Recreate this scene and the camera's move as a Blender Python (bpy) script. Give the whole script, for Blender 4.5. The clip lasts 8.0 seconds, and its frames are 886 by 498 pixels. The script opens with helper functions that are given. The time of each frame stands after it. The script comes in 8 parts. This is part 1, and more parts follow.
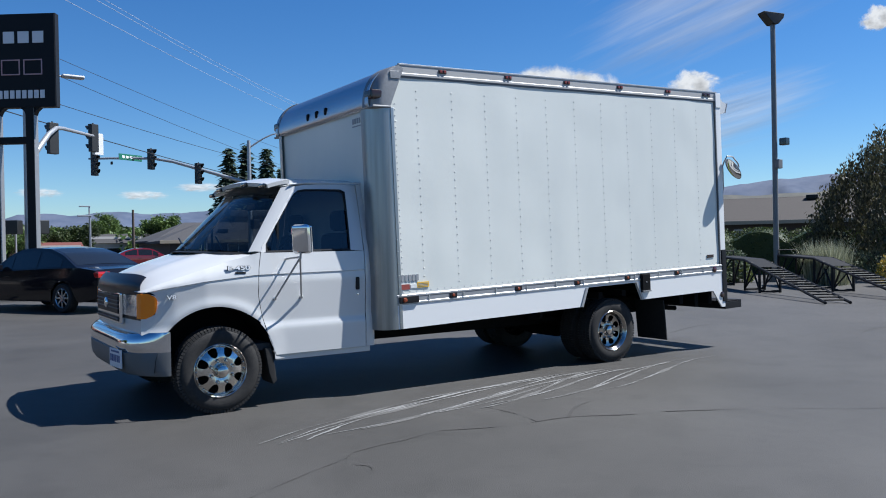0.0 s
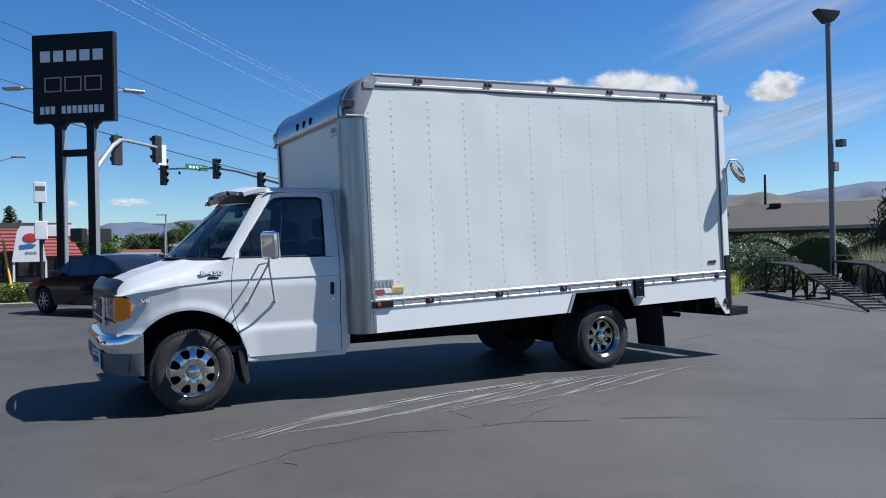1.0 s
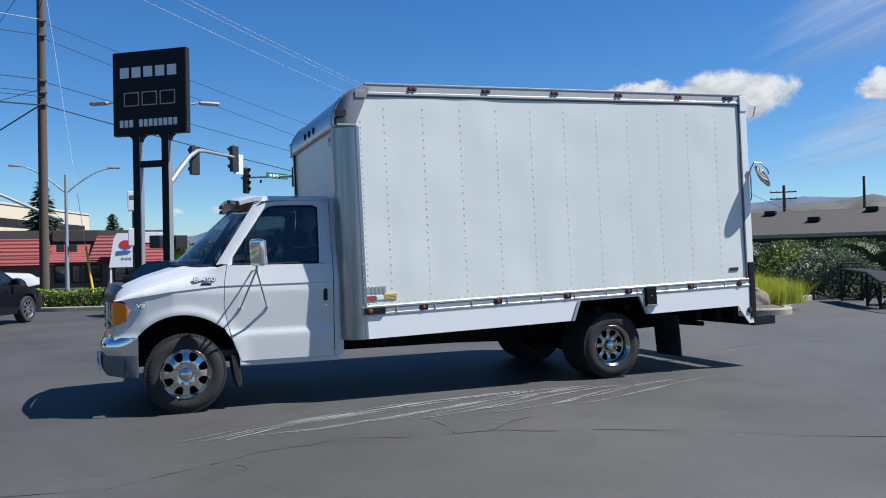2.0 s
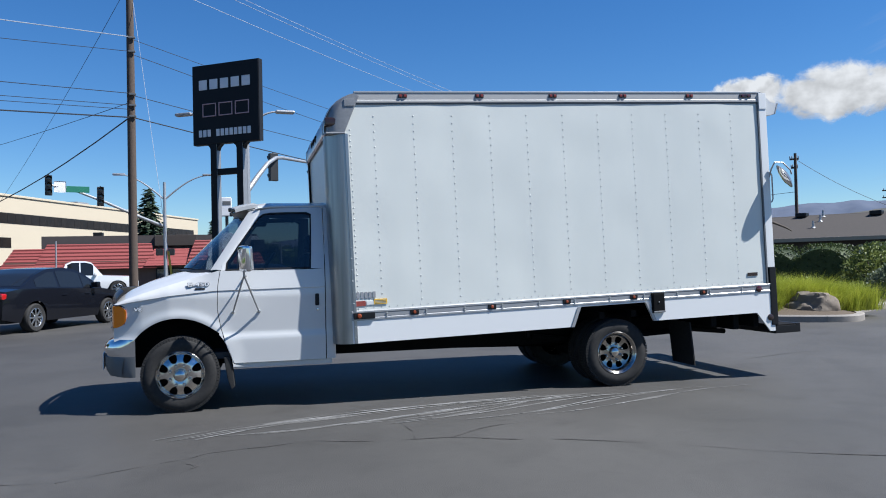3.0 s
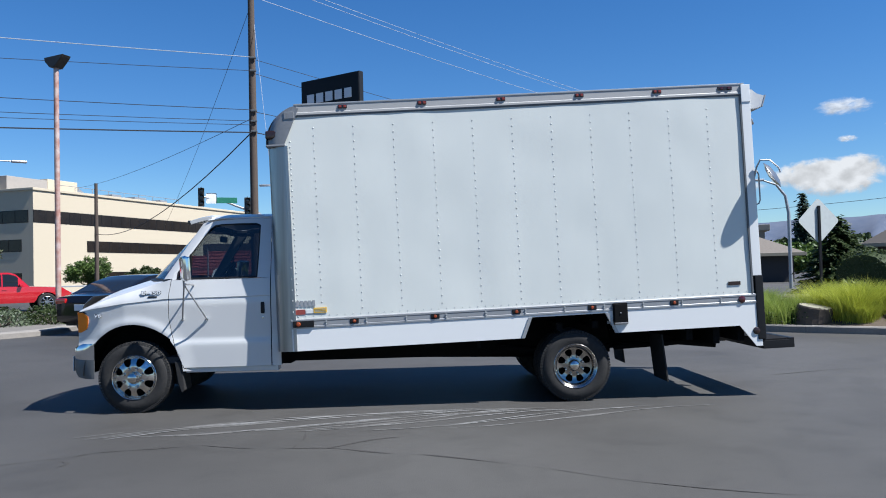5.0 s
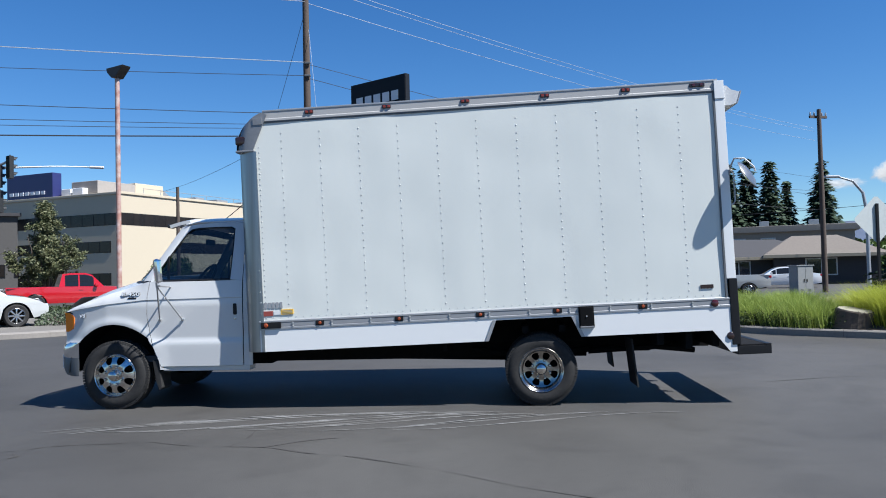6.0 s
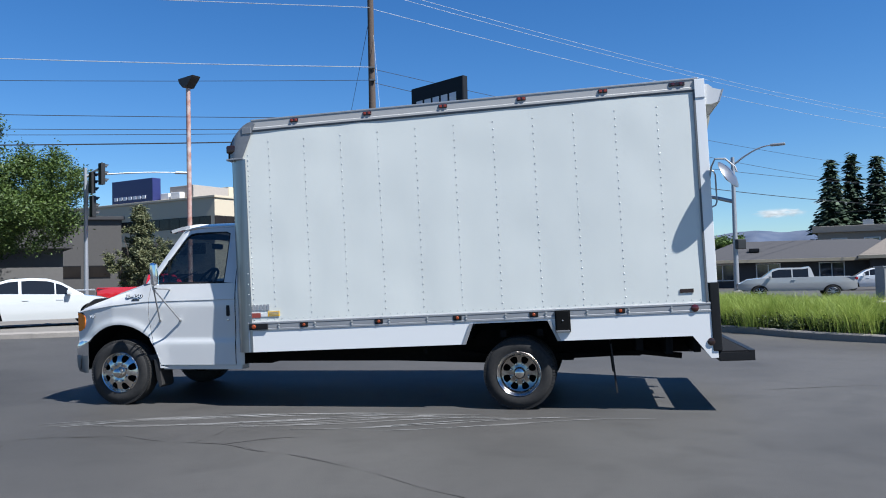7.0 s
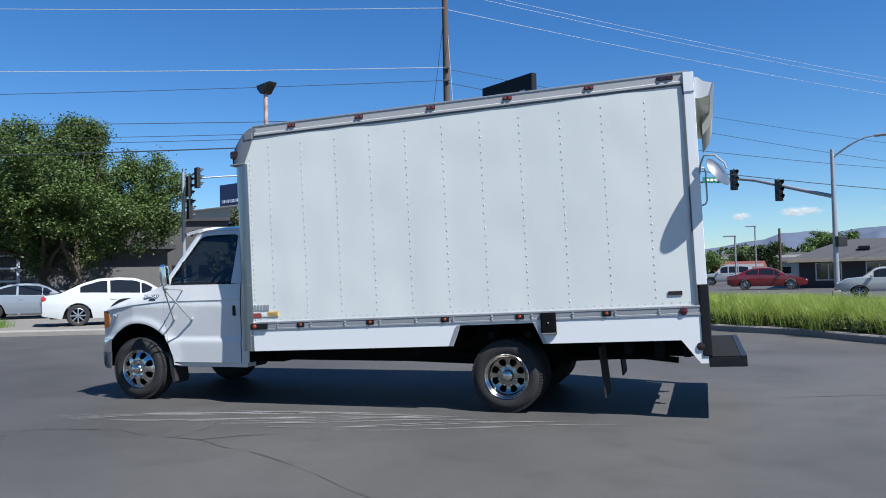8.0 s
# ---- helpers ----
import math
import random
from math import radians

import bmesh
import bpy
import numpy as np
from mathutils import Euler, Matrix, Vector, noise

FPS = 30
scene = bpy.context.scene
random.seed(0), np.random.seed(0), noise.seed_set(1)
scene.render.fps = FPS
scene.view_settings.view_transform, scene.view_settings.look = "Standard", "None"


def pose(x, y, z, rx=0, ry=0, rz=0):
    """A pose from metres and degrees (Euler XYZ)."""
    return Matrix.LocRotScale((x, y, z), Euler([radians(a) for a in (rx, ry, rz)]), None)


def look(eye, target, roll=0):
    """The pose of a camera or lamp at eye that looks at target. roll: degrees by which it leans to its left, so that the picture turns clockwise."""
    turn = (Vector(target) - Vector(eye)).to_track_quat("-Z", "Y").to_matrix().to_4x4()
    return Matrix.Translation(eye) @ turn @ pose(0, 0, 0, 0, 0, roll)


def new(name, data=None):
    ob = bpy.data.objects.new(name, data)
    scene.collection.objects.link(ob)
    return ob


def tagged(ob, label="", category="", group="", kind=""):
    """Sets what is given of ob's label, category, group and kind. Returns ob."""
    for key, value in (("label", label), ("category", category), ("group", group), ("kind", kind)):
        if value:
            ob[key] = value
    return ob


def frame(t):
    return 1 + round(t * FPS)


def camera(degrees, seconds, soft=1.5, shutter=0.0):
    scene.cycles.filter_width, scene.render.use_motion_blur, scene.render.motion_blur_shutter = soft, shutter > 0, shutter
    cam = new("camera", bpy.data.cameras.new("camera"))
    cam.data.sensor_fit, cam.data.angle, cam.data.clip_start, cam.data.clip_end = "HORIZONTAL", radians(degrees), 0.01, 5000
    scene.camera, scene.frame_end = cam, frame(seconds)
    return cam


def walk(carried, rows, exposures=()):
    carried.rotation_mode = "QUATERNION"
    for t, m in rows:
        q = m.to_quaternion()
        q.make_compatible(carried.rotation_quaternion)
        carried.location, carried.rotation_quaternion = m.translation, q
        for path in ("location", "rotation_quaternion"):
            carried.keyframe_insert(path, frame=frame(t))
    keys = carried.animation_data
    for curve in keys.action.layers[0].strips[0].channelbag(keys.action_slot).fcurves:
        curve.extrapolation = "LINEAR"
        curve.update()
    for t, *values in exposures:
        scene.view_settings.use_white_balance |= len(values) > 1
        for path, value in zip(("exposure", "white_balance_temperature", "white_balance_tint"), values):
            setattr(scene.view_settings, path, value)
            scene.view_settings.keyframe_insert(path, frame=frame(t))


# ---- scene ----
cam = camera(58.6, 8.0, 1.0)
PATH = [
    (0, (-2.053, -6.37, 1.385), (-0.954, -4.699, 1.371), -1.1),
    (0.5, (-1.698, -6.681, 1.367), (-0.672, -4.964, 1.362), -1.1),
    (1, (-1.286, -6.951, 1.36), (-0.348, -5.184, 1.366), -1.2),
    (1.5, (-0.859, -7.138, 1.353), (-0.022, -5.322, 1.37), -1.2),
    (1.6, (-0.774, -7.177, 1.353), (0.043, -5.352, 1.372), -1.2),
    (2, (-0.42, -7.364, 1.353), (0.308, -5.502, 1.378), -1.2),
    (3.5, (1.163, -7.814, 1.366), (1.534, -5.849, 1.407), -1.3),
    (4, (1.72, -7.879, 1.371), (1.984, -5.897, 1.417), -1.3),
    (4.5, (2.289, -7.934, 1.381), (2.456, -5.942, 1.433), -1.3),
    (5, (2.867, -7.945, 1.359), (2.937, -5.947, 1.415), -1.4),
    (6.5, (4.648, -7.939, 1.356), (4.398, -5.956, 1.421), -1.3),
    (7, (5.222, -7.881, 1.363), (4.852, -5.917, 1.43), -1.3),
    (7.5, (5.794, -7.744, 1.368), (5.297, -5.808, 1.436), -1.3),
    (8, (6.365, -7.585, 1.367), (5.739, -5.687, 1.436), -1.3),
]
walk(cam, [(t, look(eye, target, roll)) for t, eye, target, roll in PATH], [(0, 0.98, 6100, 9), (1.5, 0.98, 6100, 9), (3.5, 1.03, 6100, 9), (5, 1.05, 6100, 9), (8, 1.08, 6100, 9)])

# ---- light ----
SUN_WAY = Vector((-0.69, 0.29, -1.0)).normalized()
world = bpy.data.worlds.new("sky")
scene.world = world
world.use_nodes = True
wn = world.node_tree.nodes
wl = world.node_tree.links
wbg = wn["Background"]
wbg.inputs["Strength"].default_value = 0.050
wsky = wn.new("ShaderNodeTexSky")
wsky.sky_type = 'NISHITA'
wsky.sun_disc = False
wsky.sun_elevation = math.asin(-SUN_WAY.z)
wsky.sun_rotation = math.atan2(-SUN_WAY.x, -SUN_WAY.y)
wsky.altitude = 300
wsky.air_density = 1.0
wsky.dust_density = 0.0
wsky.ozone_density = 2.0
whs = wn.new("ShaderNodeHueSaturation")
whs.inputs["Saturation"].default_value = 1.28
wl.new(wsky.outputs[0], whs.inputs["Color"])
wtint = wn.new("ShaderNodeMix")
wtint.data_type, wtint.blend_type = 'RGBA', 'MULTIPLY'
wtint.inputs["Factor"].default_value = 1.0
wtint.inputs["B"].default_value = (0.79, 0.965, 1.17, 1)
wl.new(whs.outputs[0], wtint.inputs["A"])
wl.new(wtint.outputs["Result"], wbg.inputs[0])
sun_data = bpy.data.lights.new("sun", 'SUN')
sun_data.energy = 5.0
sun_data.angle = radians(0.53)
sun_data.color = (1.0, 0.972, 0.94)
sun = new("sun", sun_data)
sun.matrix_world = Matrix.Translation((0, 0, 60)) @ SUN_WAY.to_track_quat('-Z', 'Y').to_matrix().to_4x4()

# ---- small building helpers ----
BASE_SCALE = 0.85   # scales every base colour down, so shadows read deeper at the raised exposure


def mat(name, col, rough=0.5, metal=0.0, vary=0.0, scale=20.0, bump=0.0, bscale=60.0, col2=None, spec=0.5, coat=0.0, big=0.0, stretch=None):
    """A plain surface with grain and blotches: vary and big set how far the colour wanders at the small and the large scale."""
    col = tuple(x * BASE_SCALE for x in col)
    col2 = tuple(x * BASE_SCALE for x in col2) if col2 else None
    m = bpy.data.materials.new(name)
    m.use_nodes = True
    n, l = m.node_tree.nodes, m.node_tree.links
    b = n["Principled BSDF"]
    b.inputs["Base Color"].default_value = (*col, 1)
    b.inputs["Roughness"].default_value = rough
    b.inputs["Metallic"].default_value = metal
    b.inputs["Specular IOR Level"].default_value = spec
    b.inputs["Coat Weight"].default_value = coat
    b.inputs["Coat Roughness"].default_value = 0.05
    tc = n.new("ShaderNodeTexCoord")
    out = tc.outputs["Object"]
    if stretch:
        mp = n.new("ShaderNodeMapping")
        mp.inputs["Scale"].default_value = stretch
        l.new(out, mp.inputs["Vector"])
        out = mp.outputs[0]
    if vary or big or col2:
        a = n.new("ShaderNodeTexNoise")
        a.inputs["Scale"].default_value = scale
        a.inputs["Detail"].default_value = 6
        c = n.new("ShaderNodeTexNoise")
        c.inputs["Scale"].default_value = scale * 0.08
        c.inputs["Detail"].default_value = 4
        l.new(out, a.inputs["Vector"])
        l.new(out, c.inputs["Vector"])
        mix = n.new("ShaderNodeMix")
        mix.data_type = 'RGBA'
        k2 = col2 or tuple(x * 0.45 for x in col)
        mix.inputs["A"].default_value = (*col, 1)
        mix.inputs["B"].default_value = (*k2, 1)
        s1 = n.new("ShaderNodeMath")
        s1.operation = 'MULTIPLY_ADD'
        s1.inputs[1].default_value = vary * 2
        s1.inputs[2].default_value = -vary * 0.8
        l.new(a.outputs["Fac"], s1.inputs[0])
        s2 = n.new("ShaderNodeMath")
        s2.operation = 'MULTIPLY_ADD'
        s2.inputs[1].default_value = big * 2
        l.new(c.outputs["Fac"], s2.inputs[0])
        l.new(s1.outputs[0], s2.inputs[2])
        s3 = n.new("ShaderNodeMath")
        s3.operation = 'SUBTRACT'
        s3.use_clamp = True
        s3.inputs[1].default_value = big * 0.8
        l.new(s2.outputs[0], s3.inputs[0])
        l.new(s3.outputs[0], mix.inputs["Factor"])
        l.new(mix.outputs["Result"], b.inputs["Base Color"])
    if bump:
        d = n.new("ShaderNodeTexNoise")
        d.inputs["Scale"].default_value = bscale
        d.inputs["Detail"].default_value = 5
        l.new(out, d.inputs["Vector"])
        u = n.new("ShaderNodeBump")
        u.inputs["Strength"].default_value = bump
        u.inputs["Distance"].default_value = 0.01
        l.new(d.outputs["Fac"], u.inputs["Height"])
        l.new(u.outputs[0], b.inputs["Normal"])
    return m


def glass(name, tint, rough=0.0, clear=0.5):
    """A pane: a tinted see-through sheet with a glossy face. clear: how much of the light passes."""
    m = bpy.data.materials.new(name)
    m.use_nodes = True
    n, l = m.node_tree.nodes, m.node_tree.links
    n.remove(n["Principled BSDF"])
    t = n.new("ShaderNodeBsdfTransparent")
    t.inputs[0].default_value = (*[clear * x for x in tint], 1)
    g = n.new("ShaderNodeBsdfGlossy")
    g.inputs["Roughness"].default_value = rough
    lw = n.new("ShaderNodeLayerWeight")
    p5 = n.new("ShaderNodeMath")
    p5.operation = 'POWER'
    p5.inputs[1].default_value = 5.0
    l.new(lw.outputs["Facing"], p5.inputs[0])
    f = n.new("ShaderNodeMath")
    f.operation = 'MULTIPLY_ADD'
    f.inputs[1].default_value, f.inputs[2].default_value = 0.93, 0.07
    l.new(p5.outputs[0], f.inputs[0])
    x = n.new("ShaderNodeMixShader")
    l.new(f.outputs[0], x.inputs[0])
    l.new(t.outputs[0], x.inputs[1])
    l.new(g.outputs[0], x.inputs[2])
    l.new(x.outputs[0], n["Material Output"].inputs[0])
    return m


def thing(name, m, label, category, group="", kind=""):
    """An Empty at the base of a thing, which its parts hang from."""
    e = new(name)
    e.empty_display_size = 0.2
    e.matrix_world = m
    return tagged(e, label, category, group, kind)


def weigh_normals(me, least):
    """Large faces keep their own direction, so that eased edges alone are shaded round."""
    near = [[] for _ in me.vertices]
    for q in me.polygons:
        for i in q.vertices:
            near[i].append(q)
    out = []
    for q in me.polygons:
        n = q.normal
        for i in q.vertices:
            acc = Vector((0, 0, 0))
            for o in near[i]:
                if n.dot(o.normal) > least:
                    acc += o.normal * o.area
            out.append(acc.normalized() if acc.length > 1e-12 else n.copy())
    me.normals_split_custom_set(out)


def part(name, bm, material, parent=None, label="", smooth=35.0, kind=""):
    """Links bm as one mesh under parent."""
    me = bpy.data.meshes.new(name)
    bmesh.ops.recalc_face_normals(bm, faces=bm.faces[:])
    bm.to_mesh(me)
    bm.free()
    if smooth:
        me.shade_smooth()
        me.set_sharp_from_angle(angle=radians(smooth))
        if len(me.polygons) < 250:
            weigh_normals(me, math.cos(radians(smooth)))
    mats = material if isinstance(material, (list, tuple)) else [material]
    for k in mats:
        me.materials.append(k)
    ob = new(name, me)
    if parent is not None:
        ob.parent = parent
    return tagged(ob, label, kind=kind)


def raw(name, verts, faces, material, parent=None, label="", smooth=0.0, kind=""):
    me = bpy.data.meshes.new(name)
    me.from_pydata([tuple(v) for v in verts], [], faces)
    me.validate()
    if smooth:
        me.shade_smooth()
        me.set_sharp_from_angle(angle=radians(smooth))
        if len(me.polygons) < 250:
            weigh_normals(me, math.cos(radians(smooth)))
    mats = material if isinstance(material, (list, tuple)) else [material]
    for k in mats:
        me.materials.append(k)
    ob = new(name, me)
    if parent is not None:
        ob.parent = parent
    return tagged(ob, label, kind=kind)


def box(bm, x0, x1, y0, y1, z0, z1, bevel=0.0, m=None, seg=2):
    """Adds a box with eased edges to bm."""
    r = bmesh.ops.create_cube(bm, size=1.0)["verts"]
    bmesh.ops.scale(bm, vec=(x1 - x0, y1 - y0, z1 - z0), verts=r)
    bmesh.ops.translate(bm, vec=((x0 + x1) / 2, (y0 + y1) / 2, (z0 + z1) / 2), verts=r)
    if bevel:
        es = list({e for v in r for e in v.link_edges})
        q = bmesh.ops.bevel(bm, geom=es, offset=bevel, segments=seg, affect='EDGES', profile=0.5)
        r = list({v for f in q["faces"] for v in f.verts} | {v for v in r if v.is_valid})
    if m is not None:
        bmesh.ops.transform(bm, matrix=m, verts=r)
    return r


def bx(x0, x1, y0, y1, z0, z1, bevel=0.0, m=None):
    bm = bmesh.new()
    box(bm, x0, x1, y0, y1, z0, z1, bevel, m)
    return bm


def ring_tube(bm, path, radii, seg=10, cap=True):
    """A tube with the given radius at each point of path."""
    pts = [Vector(p) for p in path]
    if not isinstance(radii, (list, tuple)):
        radii = [radii] * len(pts)
    rings = []
    ref = None
    for i, p in enumerate(pts):
        a = pts[max(i - 1, 0)]
        b = pts[min(i + 1, len(pts) - 1)]
        t = (b - a).normalized()
        if ref is None:
            ref = t.orthogonal().normalized()
        u = (ref - t * ref.dot(t)).normalized()
        ref = u
        v = t.cross(u)
        rings.append([bm.verts.new(p + (u * math.cos(k * 2 * math.pi / seg) + v * math.sin(k * 2 * math.pi / seg)) * radii[i]) for k in range(seg)])
    for a, b in zip(rings, rings[1:]):
        for k in range(seg):
            bm.faces.new((a[k], a[(k + 1) % seg], b[(k + 1) % seg], b[k]))
    if cap:
        bm.faces.new(rings[0][::-1])
        bm.faces.new(rings[-1])
    return bm


def tube(path, radii, seg=10):
    return ring_tube(bmesh.new(), path, radii, seg)


def lathe(profile, seg=32, axis='Y', m=None, bm=None):
    """Spins (radius, along) pairs round an axis; closed where the radius is nought."""
    bm = bm or bmesh.new()
    rings = []
    for r, a in profile:
        if r < 1e-6:
            rings.append([bm.verts.new((0, a, 0))])
        else:
            rings.append([bm.verts.new((r * math.cos(2 * math.pi * k / seg), a, r * math.sin(2 * math.pi * k / seg))) for k in range(seg)])
    for p, q in zip(rings, rings[1:]):
        for k in range(seg):
            j = (k + 1) % seg
            if len(p) == 1 and len(q) == 1:
                continue
            if len(p) == 1:
                bm.faces.new((p[0], q[j], q[k]))
            elif len(q) == 1:
                bm.faces.new((p[k], p[j], q[0]))
            else:
                bm.faces.new((p[k], p[j], q[j], q[k]))
    vs = [v for r in rings for v in r]
    if axis == 'Z':
        bmesh.ops.transform(bm, matrix=pose(0, 0, 0, 90), verts=vs)
    elif axis == 'X':
        bmesh.ops.transform(bm, matrix=pose(0, 0, 0, 0, 0, -90), verts=vs)
    if m is not None:
        bmesh.ops.transform(bm, matrix=m, verts=vs)
    return bm


def prism(poly, a, b, axis='Y', bevel=0.0, m=None, bm=None):
    """A polygon pushed from a to b along an axis. axis Y: poly is (x, z); X: (y, z); Z: (x, y)."""
    bm = bm or bmesh.new()
    def put(p, s):
        return {'Y': (p[0], s, p[1]), 'X': (s, p[0], p[1]), 'Z': (p[0], p[1], s)}[axis]
    lo = [bm.verts.new(put(p, a)) for p in poly]
    hi = [bm.verts.new(put(p, b)) for p in poly]
    f = [bm.faces.new(lo), bm.faces.new(hi[::-1])]
    n = len(poly)
    for k in range(n):
        f.append(bm.faces.new((lo[k], hi[k], hi[(k + 1) % n], lo[(k + 1) % n])))
    vs = lo + hi
    if bevel:
        bmesh.ops.recalc_face_normals(bm, faces=f)
        es = list({e for v in vs for e in v.link_edges})
        q = bmesh.ops.bevel(bm, geom=es, offset=bevel, segments=2, affect='EDGES', profile=0.5)
        vs = list({v for g in q["faces"] for v in g.verts} | {v for v in vs if v.is_valid})
    if m is not None:
        bmesh.ops.transform(bm, matrix=m, verts=vs)
    return bm


def sheet(rows, thick=0.0, bm=None):
    """A quad sheet through rows of points, with thickness inwards along its normals."""
    bm = bm or bmesh.new()
    g = [[bm.verts.new(p) for p in r] for r in rows]
    fs = []
    for a, b in zip(g, g[1:]):
        for k in range(len(a) - 1):
            try:
                fs.append(bm.faces.new((a[k], a[k + 1], b[k + 1], b[k])))
            except ValueError:
                pass
    if thick:
        bmesh.ops.recalc_face_normals(bm, faces=fs)
        bmesh.ops.solidify(bm, geom=fs, thickness=thick)
    return bm


def lerp(table, x):
    """The height at x of a line through (x, height) pairs."""
    if x <= table[0][0]:
        return table[0][1]
    for (a, p), (b, q) in zip(table, table[1:]):
        if x <= b:
            return p + (q - p) * (x - a) / (b - a)
    return table[-1][1]


def steps(a, b, n):
    return [a + (b - a) * k / n for k in range(n + 1)]


def lettering(name, text, size, material, parent, m, label="", depth=0.006, width=None, fat=0.0):
    """Raised letters, as a mesh, in the built-in face."""
    cu = bpy.data.curves.new(name, 'FONT')
    cu.body, cu.size, cu.extrude, cu.offset = text, size, depth, fat
    cu.align_x = 'CENTER'
    cu.align_y = 'CENTER'
    tmp = bpy.data.objects.new(name, cu)
    me = bpy.data.meshes.new_from_object(tmp)
    bpy.data.objects.remove(tmp)
    if width:
        xs = [v.co.x for v in me.vertices]
        k = width / max(max(xs) - min(xs), 1e-6)
        for v in me.vertices:
            v.co.x *= k
    me.materials.clear()
    me.materials.append(material)
    ob = new(name, me)
    ob.parent = parent
    ob.matrix_parent_inverse = Matrix()
    ob.matrix_basis = m
    return tagged(ob, label)

# ---- materials ----
WHITE = mat("white_paint", (0.62, 0.62, 0.605), 0.25, 0, 0.04, 6, col2=(0.62, 0.63, 0.63), coat=0.4, big=0.05)
TRIMW = mat("fresh_white_paint", (0.80, 0.80, 0.775), 0.3, 0, 0.06, 6, col2=(0.76, 0.77, 0.755), coat=0.25, big=0.08)
PANEL = mat("white_panel", (0.745, 0.757, 0.695), 0.36, 0, 0.20, 4, col2=(0.58, 0.61, 0.58), bump=0.06, bscale=2.6, big=0.35, stretch=(1, 1, 0.4))
ALU = mat("aluminium", (0.42, 0.42, 0.42), 0.42, 0.5, 0.4, 14, col2=(0.33, 0.33, 0.335), bump=0.06, bscale=40)
# streaky reflections are put into this colour as noise stretched upright
POLISHED = mat("polished_aluminium", (0.50, 0.49, 0.475), 0.36, 1.0, 0.8, 12, col2=(0.17, 0.165, 0.16), bump=0.12, bscale=9, stretch=(1, 1, 0.04))
NOSE = mat("brushed_nose_aluminium", (0.60, 0.62, 0.65), 0.30, 1.0, 0.3, 6, col2=(0.36, 0.37, 0.40), bump=0.10, bscale=5, stretch=(1, 0.1, 1))
TOPRAIL = mat("weathered_top_rail", (0.45, 0.44, 0.42), 0.5, 0.1, 0.3, 10, col2=(0.36, 0.352, 0.34), bump=0.04, bscale=30)
CAST = mat("cast_aluminium", (0.30, 0.30, 0.30), 0.5, 0.6, 0.3, 30, bump=0.1)
CHROME = mat("chrome", (0.80, 0.81, 0.83), 0.08, 1.0)
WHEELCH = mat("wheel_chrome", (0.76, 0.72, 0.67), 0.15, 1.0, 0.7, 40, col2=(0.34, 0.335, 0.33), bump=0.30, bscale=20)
# darker copy of the chrome: shade in the deep rear dish put into colour
REARCH = mat("shaded_wheel_chrome", (0.44, 0.41, 0.375), 0.16, 1.0, 0.8, 40, col2=(0.16, 0.155, 0.15), bump=0.34, bscale=20)
RUBBER = mat("tyre_rubber", (0.024, 0.0235, 0.023), 0.8, 0, 0.5, 30, col2=(0.056, 0.051, 0.046), bump=0.2, bscale=120, spec=0.3)
BLACK = mat("black_paint", (0.012, 0.012, 0.013), 0.45, 0, 0.2, 30, col2=(0.026, 0.026, 0.026), spec=0.22)
UNDER = mat("chassis_black", (0.007, 0.007, 0.007), 0.85, 0.0, 0.4, 25, col2=(0.017, 0.015, 0.013), bump=0.2, spec=0.1)
GREYPL = mat("grey_plastic", (0.115, 0.12, 0.122), 0.5, 0, 0.2, 40, col2=(0.11, 0.11, 0.115), bump=0.08, bscale=200)
GUARDM = mat("guard_plastic", (0.016, 0.016, 0.018), 0.34, 0, 0.2, 20, spec=0.4)
SMOKE = mat("smoked_plastic", (0.02, 0.02, 0.022), 0.15, 0, coat=0.5)
AMBER = mat("amber_lens", (1.0, 0.25, 0.003), 0.2, 0, 0.35, 34, col2=(1.0, 0.17, 0.002), coat=0.2)
REDLENS = mat("red_lens", (0.07, 0.010, 0.010), 0.12, 0, 0.2, 60, coat=0.6)
MARKER = mat("marker_red", (0.24, 0.035, 0.016), 0.2, 0, 0.3, 80, coat=0.4)
LENS = mat("headlight_lens", (0.86, 0.87, 0.88), 0.16, 0.75, 0.3, 40, col2=(0.60, 0.62, 0.64), coat=1.0)
CABGLASS = glass("cab_glass", (0.82, 0.92, 0.98), 0.0, 0.30)
CLEAR = glass("windscreen_glass", (0.90, 0.97, 0.98), 0.0, 0.60)
FILLERBLK = mat("filler_black", (0.005, 0.005, 0.005), 0.6, 0, 0.2, 30, spec=0.12)
DARKIN = mat("cab_interior", (0.035, 0.036, 0.04), 0.8, 0, 0.2, 30)
SEATMAT = mat("seat_cloth", (0.045, 0.047, 0.052), 0.9, 0, 0.3, 60)
PLATE = mat("plate_white", (0.7, 0.72, 0.75), 0.4)
PLATEINK = mat("plate_ink", (0.05, 0.09, 0.25), 0.5)
STICKY = mat("yellow_sticker", (0.85, 0.50, 0.03), 0.5)
STICKR = mat("red_sticker", (0.30, 0.06, 0.045), 0.5)
STICKW = mat("white_sticker", (0.75, 0.75, 0.72), 0.5)
STICKG = mat("grey_letters", (0.30, 0.31, 0.32), 0.5)
MIRROR = mat("mirror_glass", (0.85, 0.86, 0.87), 0.015, 1.0)

# ---- the box truck ----
MID = 1.20            # the middle of the truck across its width
RAKE = pose(1.45, 0, 0.60, 0, -1.75, 0)   # the cargo box stands a little nose-down
BOX_L, BOX_W, BOX_H = 4.94, 2.40, 2.45
truck = thing("box_truck", pose(0, 0, -0.012), "white box truck with riveted cargo body and chrome wheels on asphalt", "truck")


